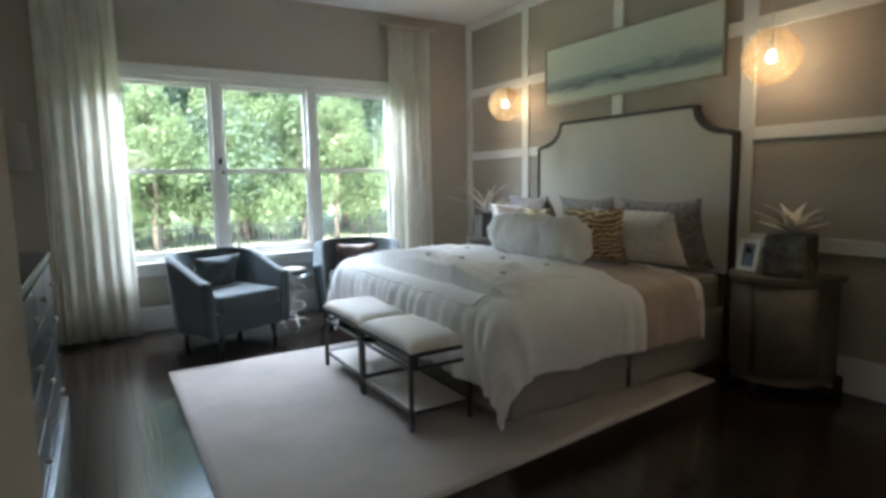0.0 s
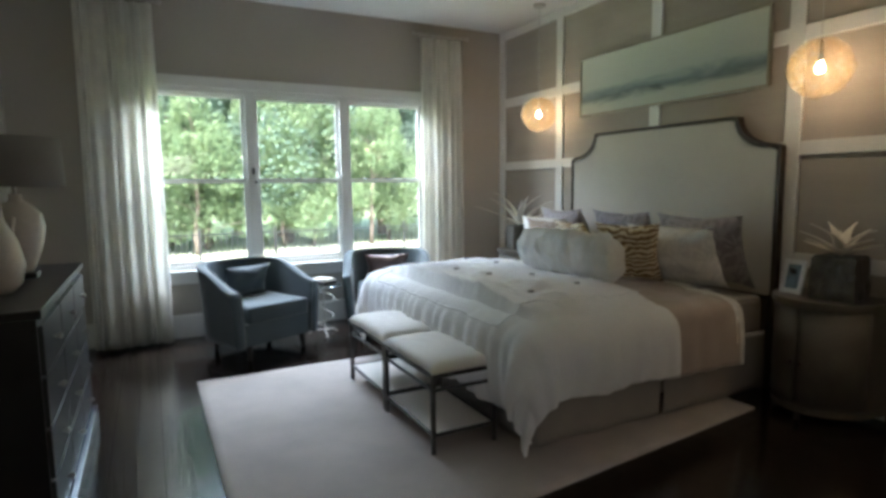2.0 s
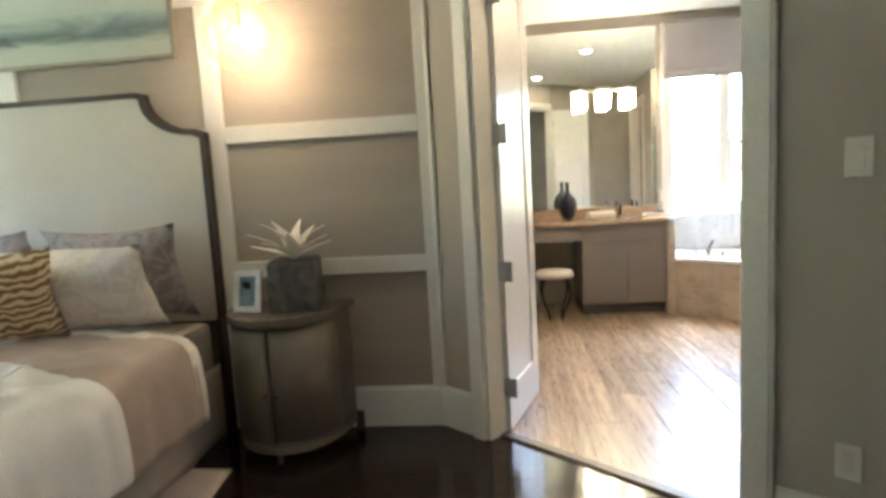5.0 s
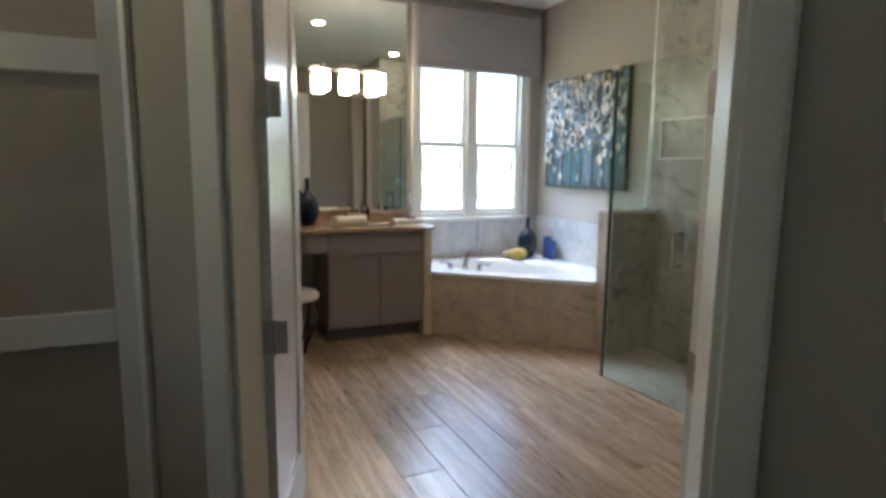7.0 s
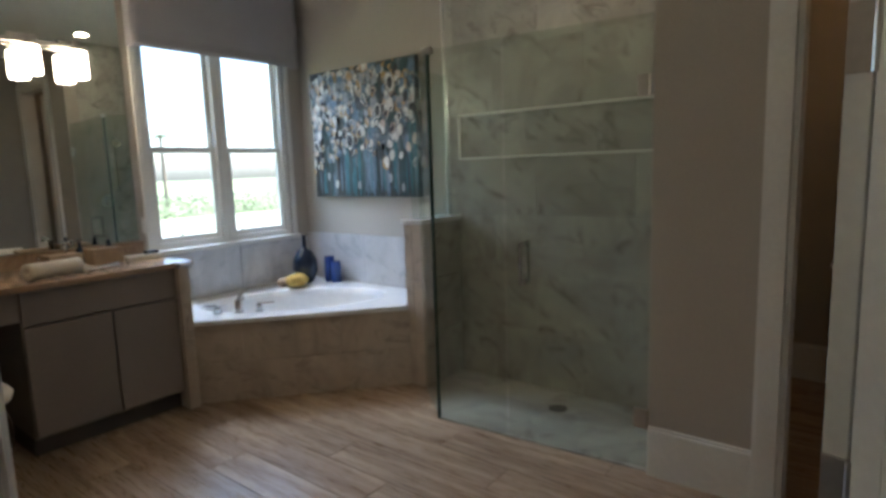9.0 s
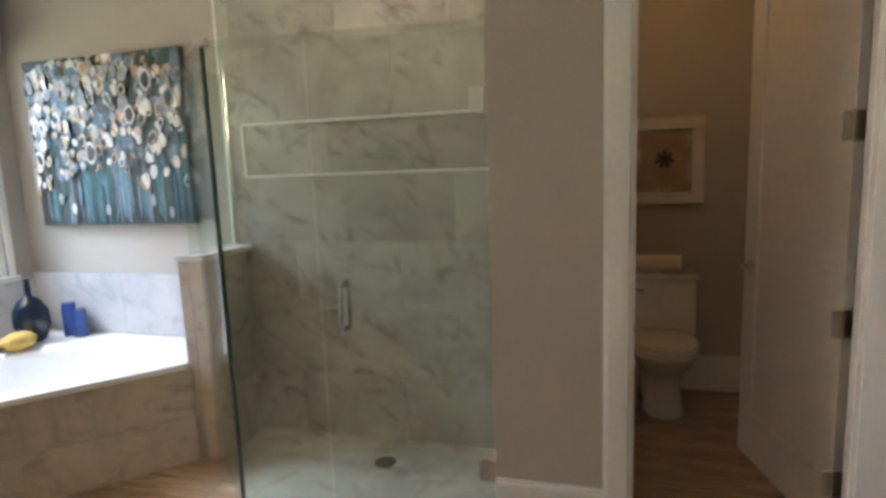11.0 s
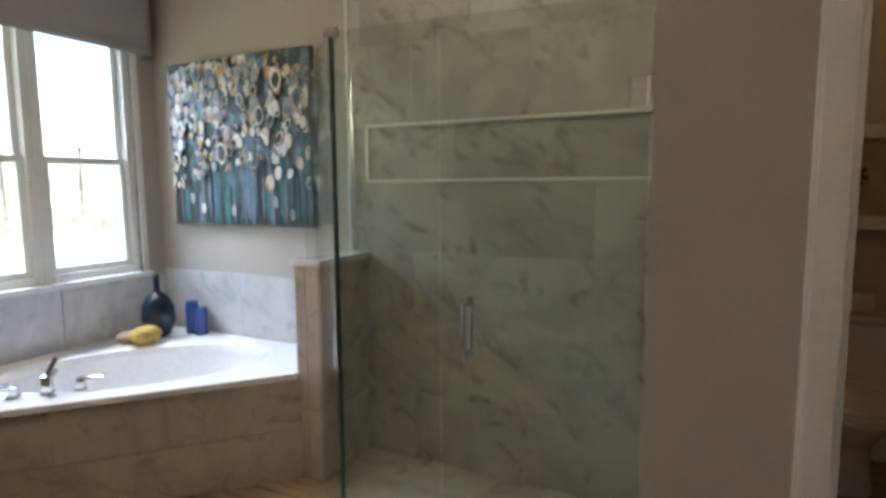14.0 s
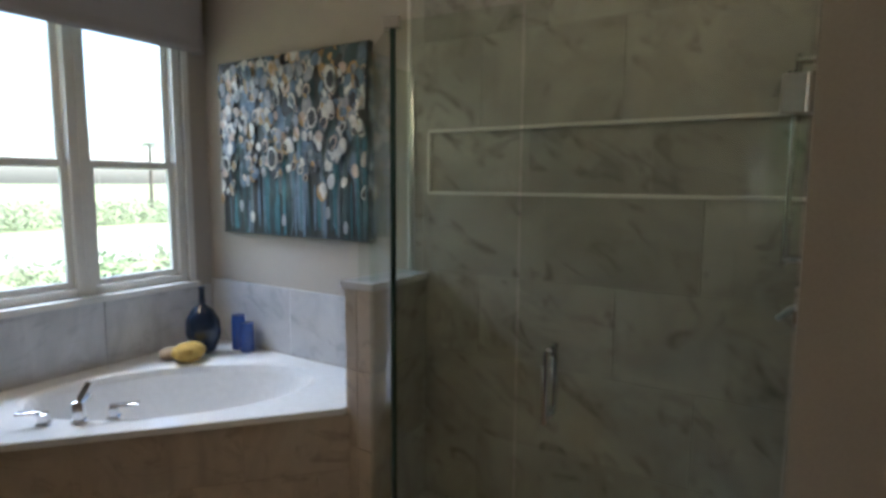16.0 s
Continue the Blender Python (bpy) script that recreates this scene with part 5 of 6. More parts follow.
cabinet("vanity_cabinet", "grey-brown vanity cabinet with two flat doors under the sink", -1.42, -0.60, (("drawer", -1.42, -0.60, 0.69, 0.855), ("door", -1.42, -1.01, 0.115, 0.68), ("door", -1.01, -0.60, 0.115, 0.68)))
cabinet("vanity_cabinet", "grey-brown vanity cabinet with drawers beside the knee space", 0.02, 0.60, (("drawer", 0.02, 0.60, 0.69, 0.855), ("drawer", 0.02, 0.60, 0.41, 0.68), ("drawer", 0.02, 0.60, 0.115, 0.40)))
root = thing("knee_space_cabinet", "slim grey-brown drawer over the knee space", "cabinet", pose(VF, -0.29, 0.70))
part("body", block((0.02, -0.31, 0.02), (0.56, 0.31, 0.162), 0.002), "vanity", root)
part("drawer", block((0.0, -0.305, 0.015), (0.019, 0.305, 0.155), 0.003), "vanity", root)
root = thing("countertop", "brown granite vanity top with a rounded edge", "countertop", pose(7.34, -0.44, 0.862))
part("slab", block((-0.31, -1.03, 0), (0.318, 1.058, 0.035), 0.008), "granite", root)
part("backsplash", block((0.298, -1.03, 0.035), (0.318, 1.058, 0.12), 0.003), "granite", root)
sk = thing("sink", "white oval basin set in the granite top", "sink", pose(7.36, -0.98, 0.897))
bm = lathe(bmesh.new(), ((0.13, 0.002), (0.20, 0.004), (0.21, 0.008), (0.2, 0.010), (0.15, 0.004)), 32)
bmesh.ops.scale(bm, vec=(0.8, 1.0, 1), verts=bm.verts[:])
part("basin", bm, "porcelain", sk, smooth=True)
tp = thing("basin_tap", "chrome basin tap with two levers", "tap", pose(7.54, -0.98, 0.897))
bm = rod(bmesh.new(), (0, 0, 0), (0, 0, 0.14), 0.014)
rod(bm, (0, 0, 0.13), (-0.12, 0, 0.15), 0.010)
rod(bm, (-0.12, 0, 0.152), (-0.125, 0, 0.12), 0.009)
part("spout", bm, "chrome", tp)
for s in (-0.1, 0.1):
    bm = rod(bmesh.new(), (0, s, 0), (0, s, 0.05), 0.013)
    rod(bm, (0, s, 0.05), (-0.01, s * 1.5, 0.062), 0.006)
    part("lever", bm, "chrome", tp)

# mirror
root = thing("wall_mirror", "large frameless mirror over the vanity", "mirror", pose(BX, -0.43, 0.99))
part("glass", block((-0.008, -1.02, 0), (-0.001, 1.0, 1.76), 0.0), "mirror", root)
for y in (-0.6, 0.2):
    part("clip", block((-0.013, y, -0.012), (0.0, y + 0.03, 0.01), 0.002), "chrome", root)

# vanity light bar
root = thing("vanity_light", "three-shade nickel vanity light, lit", "wall lamp", pose(BX - 0.008, -0.93, 2.16))
part("back_plate", block((-0.02, -0.07, -0.05), (0.0, 0.07, 0.05), 0.006), "steel", root)
bm = block((-0.07, -0.32, -0.012), (-0.045, 0.32, 0.012), 0.004)
cube(bm, (-0.06, -0.015, -0.015), (-0.01, 0.015, 0.015), 0.003)
part("bar", bm, "steel", root)
for y in (-0.235, 0.0, 0.235):
    part("arm", rod(bmesh.new(), (-0.1, y, -0.03), (-0.1, y, 0.025), 0.02, 14), "steel", root)
    part("arm", rod(bmesh.new(), (-0.105, y, 0.0), (-0.05, y, 0.0), 0.010, 10), "steel", root)
    bm = lathe(bmesh.new(), ((0.047, -0.03), (0.052, -0.04), (0.052, -0.175), (0.047, -0.185)), 24, Matrix.Translation((-0.1, y, 0)))
    part("shade", bm, "lamp_warm", root, "lit frosted glass cylinder", smooth=False)

# recessed ceiling lights
for x, y, watts in ((6.2, -1.0, 0.6), (4.95, -2.27, 0.15), (4.5, -0.5, 0.3), (3.9, -3.1, 0.0)):
    root = thing("ceiling_light", "round recessed ceiling light, lit", "ceiling light", pose(x, y, H2), "recessed ceiling lights")
    part("trim_ring", lathe(bmesh.new(), ((0.055, -0.004), (0.085, -0.008), (0.09, -0.002), (0.09, 0.0)), 28), "white", root)
    part("lens", lathe(bmesh.new(), ((0.001, -0.0085), (0.055, -0.0085), (0.055, -0.005)), 24), "downlight" if y > -3 else "toilet_lamp", root)
    if watts:
        spot = bpy.data.lights.new("downlight", "SPOT")
        spot.energy, spot.color, spot.shadow_soft_size = watts, (1.0, 0.55, 0.22), 0.05
        spot.spot_size, spot.spot_blend = radians(125), 0.7
        new("downlight", spot).location = (x, y, H2 - 0.02)

# things on the vanity top
root = thing("vase", "dark teal glazed double-neck vase on the vanity", "vase", pose(7.40, -0.52, 0.897))
bm = lathe(bmesh.new(), ((0.04, 0), (0.07, 0.03), (0.095, 0.12), (0.08, 0.20), (0.035, 0.25), (0.02, 0.28), (0.018, 0.36), (0.024, 0.37)))
part("body", bm, "blue_glass", root, smooth=True)
root = thing("towel", "rolled ivory towel on the vanity", "towel", pose(7.18, -0.80, 0.94, rz=12))
bm = bmesh.new()


def roll(u, v):
    t = u * 2 * math.pi * 3
    r = 0.016 + 0.010 * u * 3 / 3 + 0.012 * u
    return Vector((r * math.cos(t) * 1.2, (v - 0.5) * 0.26, r * math.sin(t)))


thicken(part("cloth", sheet(bm, 48, 6, roll), "towel", root, smooth=True), 0.008)
for y, l, h in ((-0.92, 0.17, 0.07), (-1.14, 0.17, 0.08)):
    root = thing("box", "driftwood storage box on the vanity", "box", pose(7.42, y, 0.897, rz=4), "boxes on the vanity")
    part("body", block((-0.06, -l / 2, 0), (0.06, l / 2, h), 0.003), "box_wood", root)
    part("lid", block((-0.063, -l / 2 - 0.003, h), (0.063, l / 2 + 0.003, h + 0.014), 0.003), "box_wood", root)
root = thing("tray", "ivory tray with a dark soap on the vanity", "tray", pose(7.38, -1.34, 0.897))
part("body", block((-0.05, -0.11, 0), (0.05, 0.11, 0.03), 0.008), "towel", root)
part("soap", block((-0.03, -0.09, 0.03), (0.02, -0.01, 0.05), 0.008), "black", root)
for y, col in ((-1.22, "black"), (-1.06, "black")):
    root = thing("bottle", "small dark glass bottle by the mirror", "bottle", pose(7.55, y, 0.897), "bottles by the mirror")
    part("body", lathe(bmesh.new(), ((0.02, 0), (0.024, 0.01), (0.024, 0.08), (0.01, 0.10), (0.01, 0.13)), 16), "blue_glass", root, smooth=True)
    part("cap", rod(bmesh.new(), (0, 0, 0.13), (0, 0, 0.15), 0.012), "chrome", root)
root = thing("outlet_plate", "white wall socket beside the mirror", "outlet", pose(BX, -1.49, 1.08))
part("plate", block((-0.006, -0.03, -0.055), (0.001, 0.012, 0.055), 0.002), "plastic", root)
root = thing("fruit_bowl", "orange glass bowl on the vanity end", "bowl", pose(7.40, 0.22, 0.897))
part("bowl", lathe(bmesh.new(), ((0.03, 0), (0.07, 0.02), (0.1, 0.06), (0.105, 0.07), (0.09, 0.05)), 24), "yellow", root, smooth=True)

# stool at the knee space
root = thing("vanity_stool", "small cream stool with curved metal legs", "stool", pose(6.98, -0.33, 0))
part("seat", lathe(bmesh.new(), ((0.01, 0.40), (0.17, 0.40), (0.18, 0.43), (0.16, 0.46), (0.01, 0.465)), 28), "stool_top", root, smooth=True)
for k in range(4):
    a = k * 1.571 + 0.78
    bm = bmesh.new()
    prev = None
    for i in range(9):
        t = i / 8
        r = 0.13 + 0.05 * math.sin(t * math.pi * 1.5)
        p = (r * math.cos(a), r * math.sin(a), 0.41 * (1 - t))
        if prev:
            rod(bm, prev, p, 0.011, 8)
        prev = p
    part("leg", bm, "bronze", root)

# corner tub: slanted front, deck, basin
TA, TB = (7.06, -1.42), (6.162, -2.414)
TZ = 0.525
m_t, l_t = along(TA, TB, (5, -1))
tub = thing("bathtub", "white corner bathtub in a marble tiled surround", "bathtub", Matrix.Translation((7.0, -2.1, 0)))
off = Matrix.Translation((-7.0, 2.1, 0))
deck = [(7.64, -1.44), (7.64, BY + 0.022), (6.215, BY + 0.022), (6.195, -2.40), (7.03, -1.44)]
cx, cy = 7.01, -2.17


def edge_at(a):
    """How far the deck's outline is from the basin's middle in direction a."""
    d = Vector((math.cos(a), math.sin(a)))
    best = 9.0
    for (x0, y0), (x1, y1) in zip(deck, deck[1:] + deck[:1]):
        e, w = Vector((x1 - x0, y1 - y0)), Vector((x0 - cx, y0 - cy))
        den = d.x * e.y - d.y * e.x
        if abs(den) > 1e-9:
            t = (w.x * e.y - w.y * e.x) / den
            s = (w.x * d.y - w.y * d.x) / den
            if t > 0 and -1e-6 <= s <= 1 + 1e-6:
                best = min(best, t)
    return best


# basin plan: an ellipse turned with the slanted front
ca = math.atan2(TB[1] - TA[1], TB[0] - TA[0])


def basin_r(a, k=1.0):
    t = a - ca
    A, B = 0.62 * k, 0.34 * k
    return A * B / math.sqrt((B * math.cos(t)) ** 2 + (A * math.sin(t)) ** 2)


bm = bmesh.new()
N = 96
corner_angles = [math.atan2(y - cy, x - cx) for x, y in deck]
angs = sorted([2 * math.pi * i / N for i in range(N)] + [a % (2 * math.pi) for a in corner_angles])
rings = []
for fn in (lambda a: (edge_at(a), TZ - 0.03), lambda a: (edge_at(a), TZ - 0.004), lambda a: (edge_at(a) - 0.006, TZ), lambda a: (basin_r(a, 1.04), TZ), lambda a: (basin_r(a, 1.0), TZ - 0.008), lambda a: (basin_r(a, 0.96), TZ - 0.04), lambda a: (basin_r(a, 0.86), TZ - 0.25), lambda a: (basin_r(a, 0.74), TZ - 0.36), lambda a: (basin_r(a, 0.4), TZ - 0.38)):
    rings.append([bm.verts.new((cx + fn(a)[0] * math.cos(a), cy + fn(a)[0] * math.sin(a), fn(a)[1])) for a in angs])
for p, q in zip(rings, rings[1:]):
    for i in range(len(angs)):
        j = (i + 1) % len(angs)
        bm.faces.new((p[i], p[j], q[j], q[i]))
bm.faces.new(rings[-1])
bmesh.ops.recalc_face_normals(bm, faces=bm.faces[:])
part("basin", bm, "acrylic", tub, "white acrylic tub and deck", m=off)
bm = cube(bmesh.new(), (0.02, 0.03, 0.0), (l_t - 0.02, 0.08, TZ - 0.035))
bmesh.ops.transform(bm, matrix=off @ m_t, verts=bm.verts[:])
part("apron", bm, "grout", tub)
# tiles of the slanted front
for r, (z0, z1) in enumerate(((0.0, 0.246), (0.2475, 0.492))):
    x = 0.0 if r == 0 else -0.30
    while x < l_t:
        a, b = max(0.003, x + 0.0008), min(l_t - 0.003, x + 0.6 - 0.0008)
        if b - a > 0.05:
            bm = cube(bmesh.new(), (a, 0.018, z0 + 0.0008), (b, 0.032, z1), 0.0005)
            bmesh.ops.transform(bm, matrix=off @ m_t, verts=bm.verts[:])
            part("tile", bm, "marble_tub", tub)
        x += 0.6
# marble upstands round the tub
for a, b in (((7.64, -2.17, TZ), (7.658, -1.44, 0.865)), ((7.64, -2.818, TZ), (7.658, -2.174, 0.865)), ((6.96, BY + 0.002, TZ), (7.638, BY + 0.02, 0.90)), ((6.225, BY + 0.002, TZ), (6.957, BY + 0.02, 0.90))):
    ob = part("upstand", block(a, b, 0.002), "marble_white", tub, "white veined marble slab", m=off)
# end panel between vanity and tub
ep = thing("end_panel", "marble tiled end wall with a white cap beside the vanity", "half wall", pose(7.3, -1.40, 0))
part("panel", block((-0.28, -0.035, 0), (0.355, 0.03, 0.86), 0.003), "marble_tub", ep)
part("cap", block((-0.30, -0.05, 0.862), (0.357, 0.032, 0.89), 0.006), "marble_white", ep, "white marble cap")

# deck tap
tp = thing("bath_tap", "square chrome bath tap with two lever handles on the deck", "tap", m_t @ Matrix.Translation((0.27, 0.15, TZ)))
bm = block((-0.026, -0.026, 0), (0.026, 0.026, 0.010), 0.003)
cube(bm, (-0.020, -0.020, 0.008), (0.020, 0.020, 0.085), 0.004)
cube(bm, (-0.017, -0.012, 0.055), (0.017, 0.115, 0.078), 0.004)
part("spout", bm, "chrome", tp, "square chrome spout")
part("lever", cube(bmesh.new(), (-0.011, -0.006, 0), (0.011, 0.006, 0.085), 0.003, pose(0, -0.004, 0.082, -12, 28, 0)), "chrome", tp, "slanting chrome lever")
for s in (-0.125, 0.125):
    bm = block((s - 0.024, -0.024, 0), (s + 0.024, 0.024, 0.010), 0.003)
    cube(bm, (s - 0.017, -0.017, 0.008), (s + 0.017, 0.017, 0.048), 0.003)
    cube(bm, (s - 0.014, -0.014, 0.048), (s + 0.095 * (1 if s > 0 else -1), 0.014, 0.060), 0.003)
    part("handle", bm, "chrome", tp)

# ornaments in the tub's corner
root = thing("vase", "round midnight blue glass bottle vase on the tub deck", "vase", pose(7.40, -2.58, TZ))
bm = lathe(bmesh.new(), ((0.04, 0), (0.07, 0.02), (0.10, 0.10), (0.095, 0.17), (0.06, 0.225), (0.02, 0.25), (0.016, 0.33), (0.022, 0.34)))
bmesh.ops.scale(bm, vec=(0.62, 1.0, 1.12), verts=bm.verts[:])
part("body", bm, "blue_glass", root, smooth=True, m=pose(0, 0, 0, 0, 0, -60))
for x, y, h in ((7.30, -2.74, 0.19), (7.22, -2.735, 0.155)):
    root = thing("canister", "royal blue glazed canister on the tub deck", "canister", pose(x, y, TZ), "canisters on the tub deck")
    bm = lathe(bmesh.new(), ((0.036, 0), (0.04, 0.006), (0.04, h - 0.02), (0.036, h)), 20)
    part("body", bm, "blue_towel", root, smooth=False)
    part("lid", rod(bmesh.new(), (0, 0, h), (0, 0, h + 0.012), 0.037, 20), "blue_towel", root)
bm = bmesh.new()
bmesh.ops.create_icosphere(bm, subdivisions=4, radius=1.0)
for v in bm.verts:
    k = 1 + 0.12 * noise.noise(v.co * 2.5)
    v.co = Vector((v.co.x * 0.075 * k, v.co.y * 0.09 * k, 0.052 + v.co.z * 0.052 * k))
tagged(part("sponge", bm, "yellow", smooth=True, m=pose(7.33, -2.44, TZ)), "yellow sea sponge on the tub deck", "sponge")
bm = bmesh.new()
bmesh.ops.create_icosphere(bm, subdivisions=3, radius=1.0)
for v in bm.verts:
    k = 1 + 0.1 * noise.noise(v.co * 2)
    v.co = Vector((v.co.x * 0.05 * k, v.co.y * 0.06 * k, 0.035 + v.co.z * 0.035 * k))
tagged(part("sponge", bm, "box_wood", smooth=True, m=pose(7.44, -2.40, TZ)), "brown sea sponge on the tub deck", "sponge")

# half wall between tub and shower
pw = thing("half_wall", "marble tiled half wall with a white cap between tub and shower", "half wall", pose(6.125, -2.63, 0))
part("core", block((-0.062, -0.20, 0), (0.062, 0.188, 1.045)), "grout", pw)
for z0, z1 in ((0.0, 0.345), (0.348, 0.693), (0.696, 1.045)):
    part("tile", block((-0.075, 0.189, z0), (0.010, 0.2, z1), 0.0015), "marble_tub", pw)
    part("tile", block((0.0125, 0.189, z0), (0.075, 0.2, z1), 0.0015), "marble_tub", pw)
    part("tile", block((-0.075, -0.193, z0), (-0.063, 0.188, z1), 0.0015), "marble_wall", pw)
    part("tile", block((0.063, -0.185, z0), (0.075, 0.188, z1), 0.0015), "marble_white", pw)
part("cap", block((-0.09, -0.193, 1.047), (0.09, 0.215, 1.078), 0.005), "marble_white", pw, "white marble cap")

# shower wall tiles with a long niche
sh_back = thing("shower_wall", "grey-green marble tile cladding with a long niche in the shower", "tiling", pose(CX, BY, 0), kind="structure")
NZ0, NZ1, NX = 1.443, 1.725, 1.468
rows = [(0.0, 0.36), (0.36, 0.725), (0.725, 1.09), (1.09, NZ0), (NZ1, 2.11), (2.11, 2.48), (2.48, H2)]
for r, (z0, z1) in enumerate(rows):
    x = -0.3 if r % 2 else 0.0
    while x < 1.57:
        a, b = max(0.0, x), min(1.57, x + 0.6)
        if b - a > 0.02:
            part("tile", block((a + 0.0007, 0.001, z0 + 0.0007), (b - 0.0007, 0.014, z1 - 0.0007), 0.0004), "marble_wall", sh_back)
        x += 0.6
part("tile", block((NX + 0.0012, 0.001, NZ0 + 0.0012), (1.5688, 0.014, NZ1 - 0.0012), 0.001), "marble_wall", sh_back)
bm = bmesh.new()
cube(bm, (0.0, 0.001, NZ0 - 0.004), (NX, 0.019, NZ0 + 0.010), 0.002)
cube(bm, (0.0, 0.001, NZ1 - 0.010), (NX, 0.019, NZ1 + 0.004), 0.002)
cube(bm, (NX - 0.007, 0.001, NZ0 + 0.010), (NX + 0.007, 0.019, NZ1 - 0.010), 0.002)
part("niche_trim", bm, "pale_trim", sh_back, "pale marble niche edging")
for k in range(3):
    part("niche_back", block((k * 0.489 + 0.001, 0.001, NZ0 + 0.010), (k * 0.489 + 0.4875, 0.004, NZ1 - 0.010)), "marble_wall", sh_back)
part("edge_trim", block((1.572, 0.001, 1.08), (1.586, 0.018, H2)), "pale_trim", sh_back, "pale tile edge strip")
# shower pan and drain
pan = thing("shower_floor", "grey marble mosaic shower floor", "shower floor", pose(5.3, -2.6, 0), kind="structure")
part("pan", prism(bmesh.new(), [(-0.72, 0.405), (-0.72, -0.235), (0.75, -0.235), (0.75, 0.18), (0.395, 0.49)], -0.002, 0.006), "marble_wall", pan)
part("drain", lathe(bmesh.new(), ((0.005, 0.006), (0.05, 0.006), (0.055, 0.009), (0.05, 0.010), (0.005, 0.009)), 20, Matrix.Translation((-0.09, 0.02, 0))), "gun", pan)

# glass of the shower
G0, G1, G2, G3 = Vector((6.06, -2.428, 0)), Vector((5.695, -2.10, 0)), Vector((5.267, -2.131, 0)), Vector((4.578, -2.202, 0))
GH = 1.985


enclosure = thing("shower_enclosure", "frameless clear glass shower enclosure with chrome fittings", "shower", Matrix())


def glass_panel(name, label, p, q, z0, z1, edge_start=True, edge_end=True):
    m, l = along(tuple(p)[:2], tuple(q)[:2], (5, 0))
    g = part(name, block((0.004, -0.004, z0), (l - 0.002, 0.004, z1)), "shower_glass", enclosure, label, m=m)
    root = g
    g.visible_shadow = False
    if edge_start:
        part("edge", block((-0.003, -0.008, z0), (0.0085, 0.008, z1)), "glass_edge", root, "dark polished glass edge")
    if edge_end:
        part("edge", block((l - 0.002, -0.005, z0), (l + 0.002, 0.005, z1)), "glass_edge", root, "dark polished glass edge")
    return root, l


glass_panel("shower_panel", "fixed clear glass shower panel on the slant", G0, G1, 0.01, GH, False, False)
r1, l1 = glass_panel("shower_panel", "fixed clear glass shower panel", G1, G2, 0.01, GH, True, False)
r2, l2 = glass_panel("shower_door", "frameless clear glass shower door with a chrome pull", G2 + Vector((-0.006, 0, 0)), G3, 0.018, GH, False, False)
bm = bmesh.new()
for s in (-1, 1):
    rod(bm, (0.10, s * 0.05, 0.815), (0.10, s * 0.05, 1.025), 0.008, 12)
    for z in (0.828, 1.012):
        rod(bm, (0.10, 0, z), (0.10, s * 0.05, z), 0.007, 10)
        rod(bm, (0.10, s * 0.006, z), (0.10, s * 0.012, z), 0.014, 14)
part("pull_handle", bm, "chrome", r2, "chrome D-shaped pull handle")
for z in (0.25, 1.70):
    bm = block((l2 - 0.06, -0.012, z - 0.045), (l2 + 0.012, 0.012, z + 0.045), 0.003)
    rod(bm, (l2 - 0.004, -0.014, z - 0.045), (l2 - 0.004, -0.014, z + 0.045), 0.008)
    part("hinge", bm, "steel", r2, "nickel glass hinge")
part("clip", block((-0.03, -0.014, GH - 0.02), (0.03, 0.014, GH + 0.015), 0.003), "steel", r1, "nickel corner clamp")
g = gp = part("shower_panel", block((-0.004, 0.0, 0), (0.004, 0.385, GH - 1.079)), "shower_glass", enclosure, "clear glass panel standing on the half wall", m=pose(6.118, BY + 0.03, 1.079))
g.visible_shadow = False
part("channel", block((-0.008, -0.006, 0), (0.008, 0.0, GH - 1.09), 0.001), "steel", gp, "nickel wall channel")
# shower fittings on the side wall
root = thing("shower_valve", "round chrome shower valve on the tiled side wall", "shower valve", pose(CX + 0.001, -2.50, 1.15))
part("plate", rod(bmesh.new(), (0, 0, 0), (0.010, 0, 0), 0.07, 24), "chrome", root)
part("lever", rod(bmesh.new(), (0.010, 0, 0), (0.05, 0, -0.04), 0.010), "chrome", root)
root = thing("hand_shower", "chrome hand shower on a slide bar", "hand shower", pose(CX + 0.001, -2.62, 1.25))
bm = rod(bmesh.new(), (0.045, 0, 0), (0.045, 0, 0.62), 0.010)
for z in (0.02, 0.60):
    rod(bm, (0, 0, z), (0.05, 0, z), 0.012)
part("slide_bar", bm, "chrome", root)
part("spray_head", rod(bmesh.new(), (0.05, 0, 0.52), (0.085, 0, 0.54), 0.02, 16, 0.045), "chrome", root)

# roman shade over the bath window
root = thing("roman_shade", "lavender grey folded roman shade over the bath window", "window shade", pose(BX - 0.004, -2.13, 2.22))


def shade_fn(u, v):
    z = v * 0.54
    x = -0.085 - 0.010 * math.sin(v * math.pi) - (0.012 if (v * 5) % 1 < 0.5 else 0.0) * (1 if v < 0.16 else 0)
    return Vector((x + 0.003 * noise.noise((u * 6, v * 5, 3)), (u - 0.5) * 1.27, z))


thicken(part("cloth", sheet(bmesh.new(), 30, 20, shade_fn), "roman", root, smooth=True), 0.006)
for s in (-0.635, 0.629):
    part("side", block((-0.085, s, 0.0), (0.0, s + 0.006, 0.54)), "roman", root)
part("headrail", block((-0.085, -0.629, 0.50), (0.0, 0.629, 0.54)), "roman", root)
part("bottom_bar", block((-0.092, -0.635, -0.006), (-0.078, 0.635, 0.014), 0.003), "roman", root)

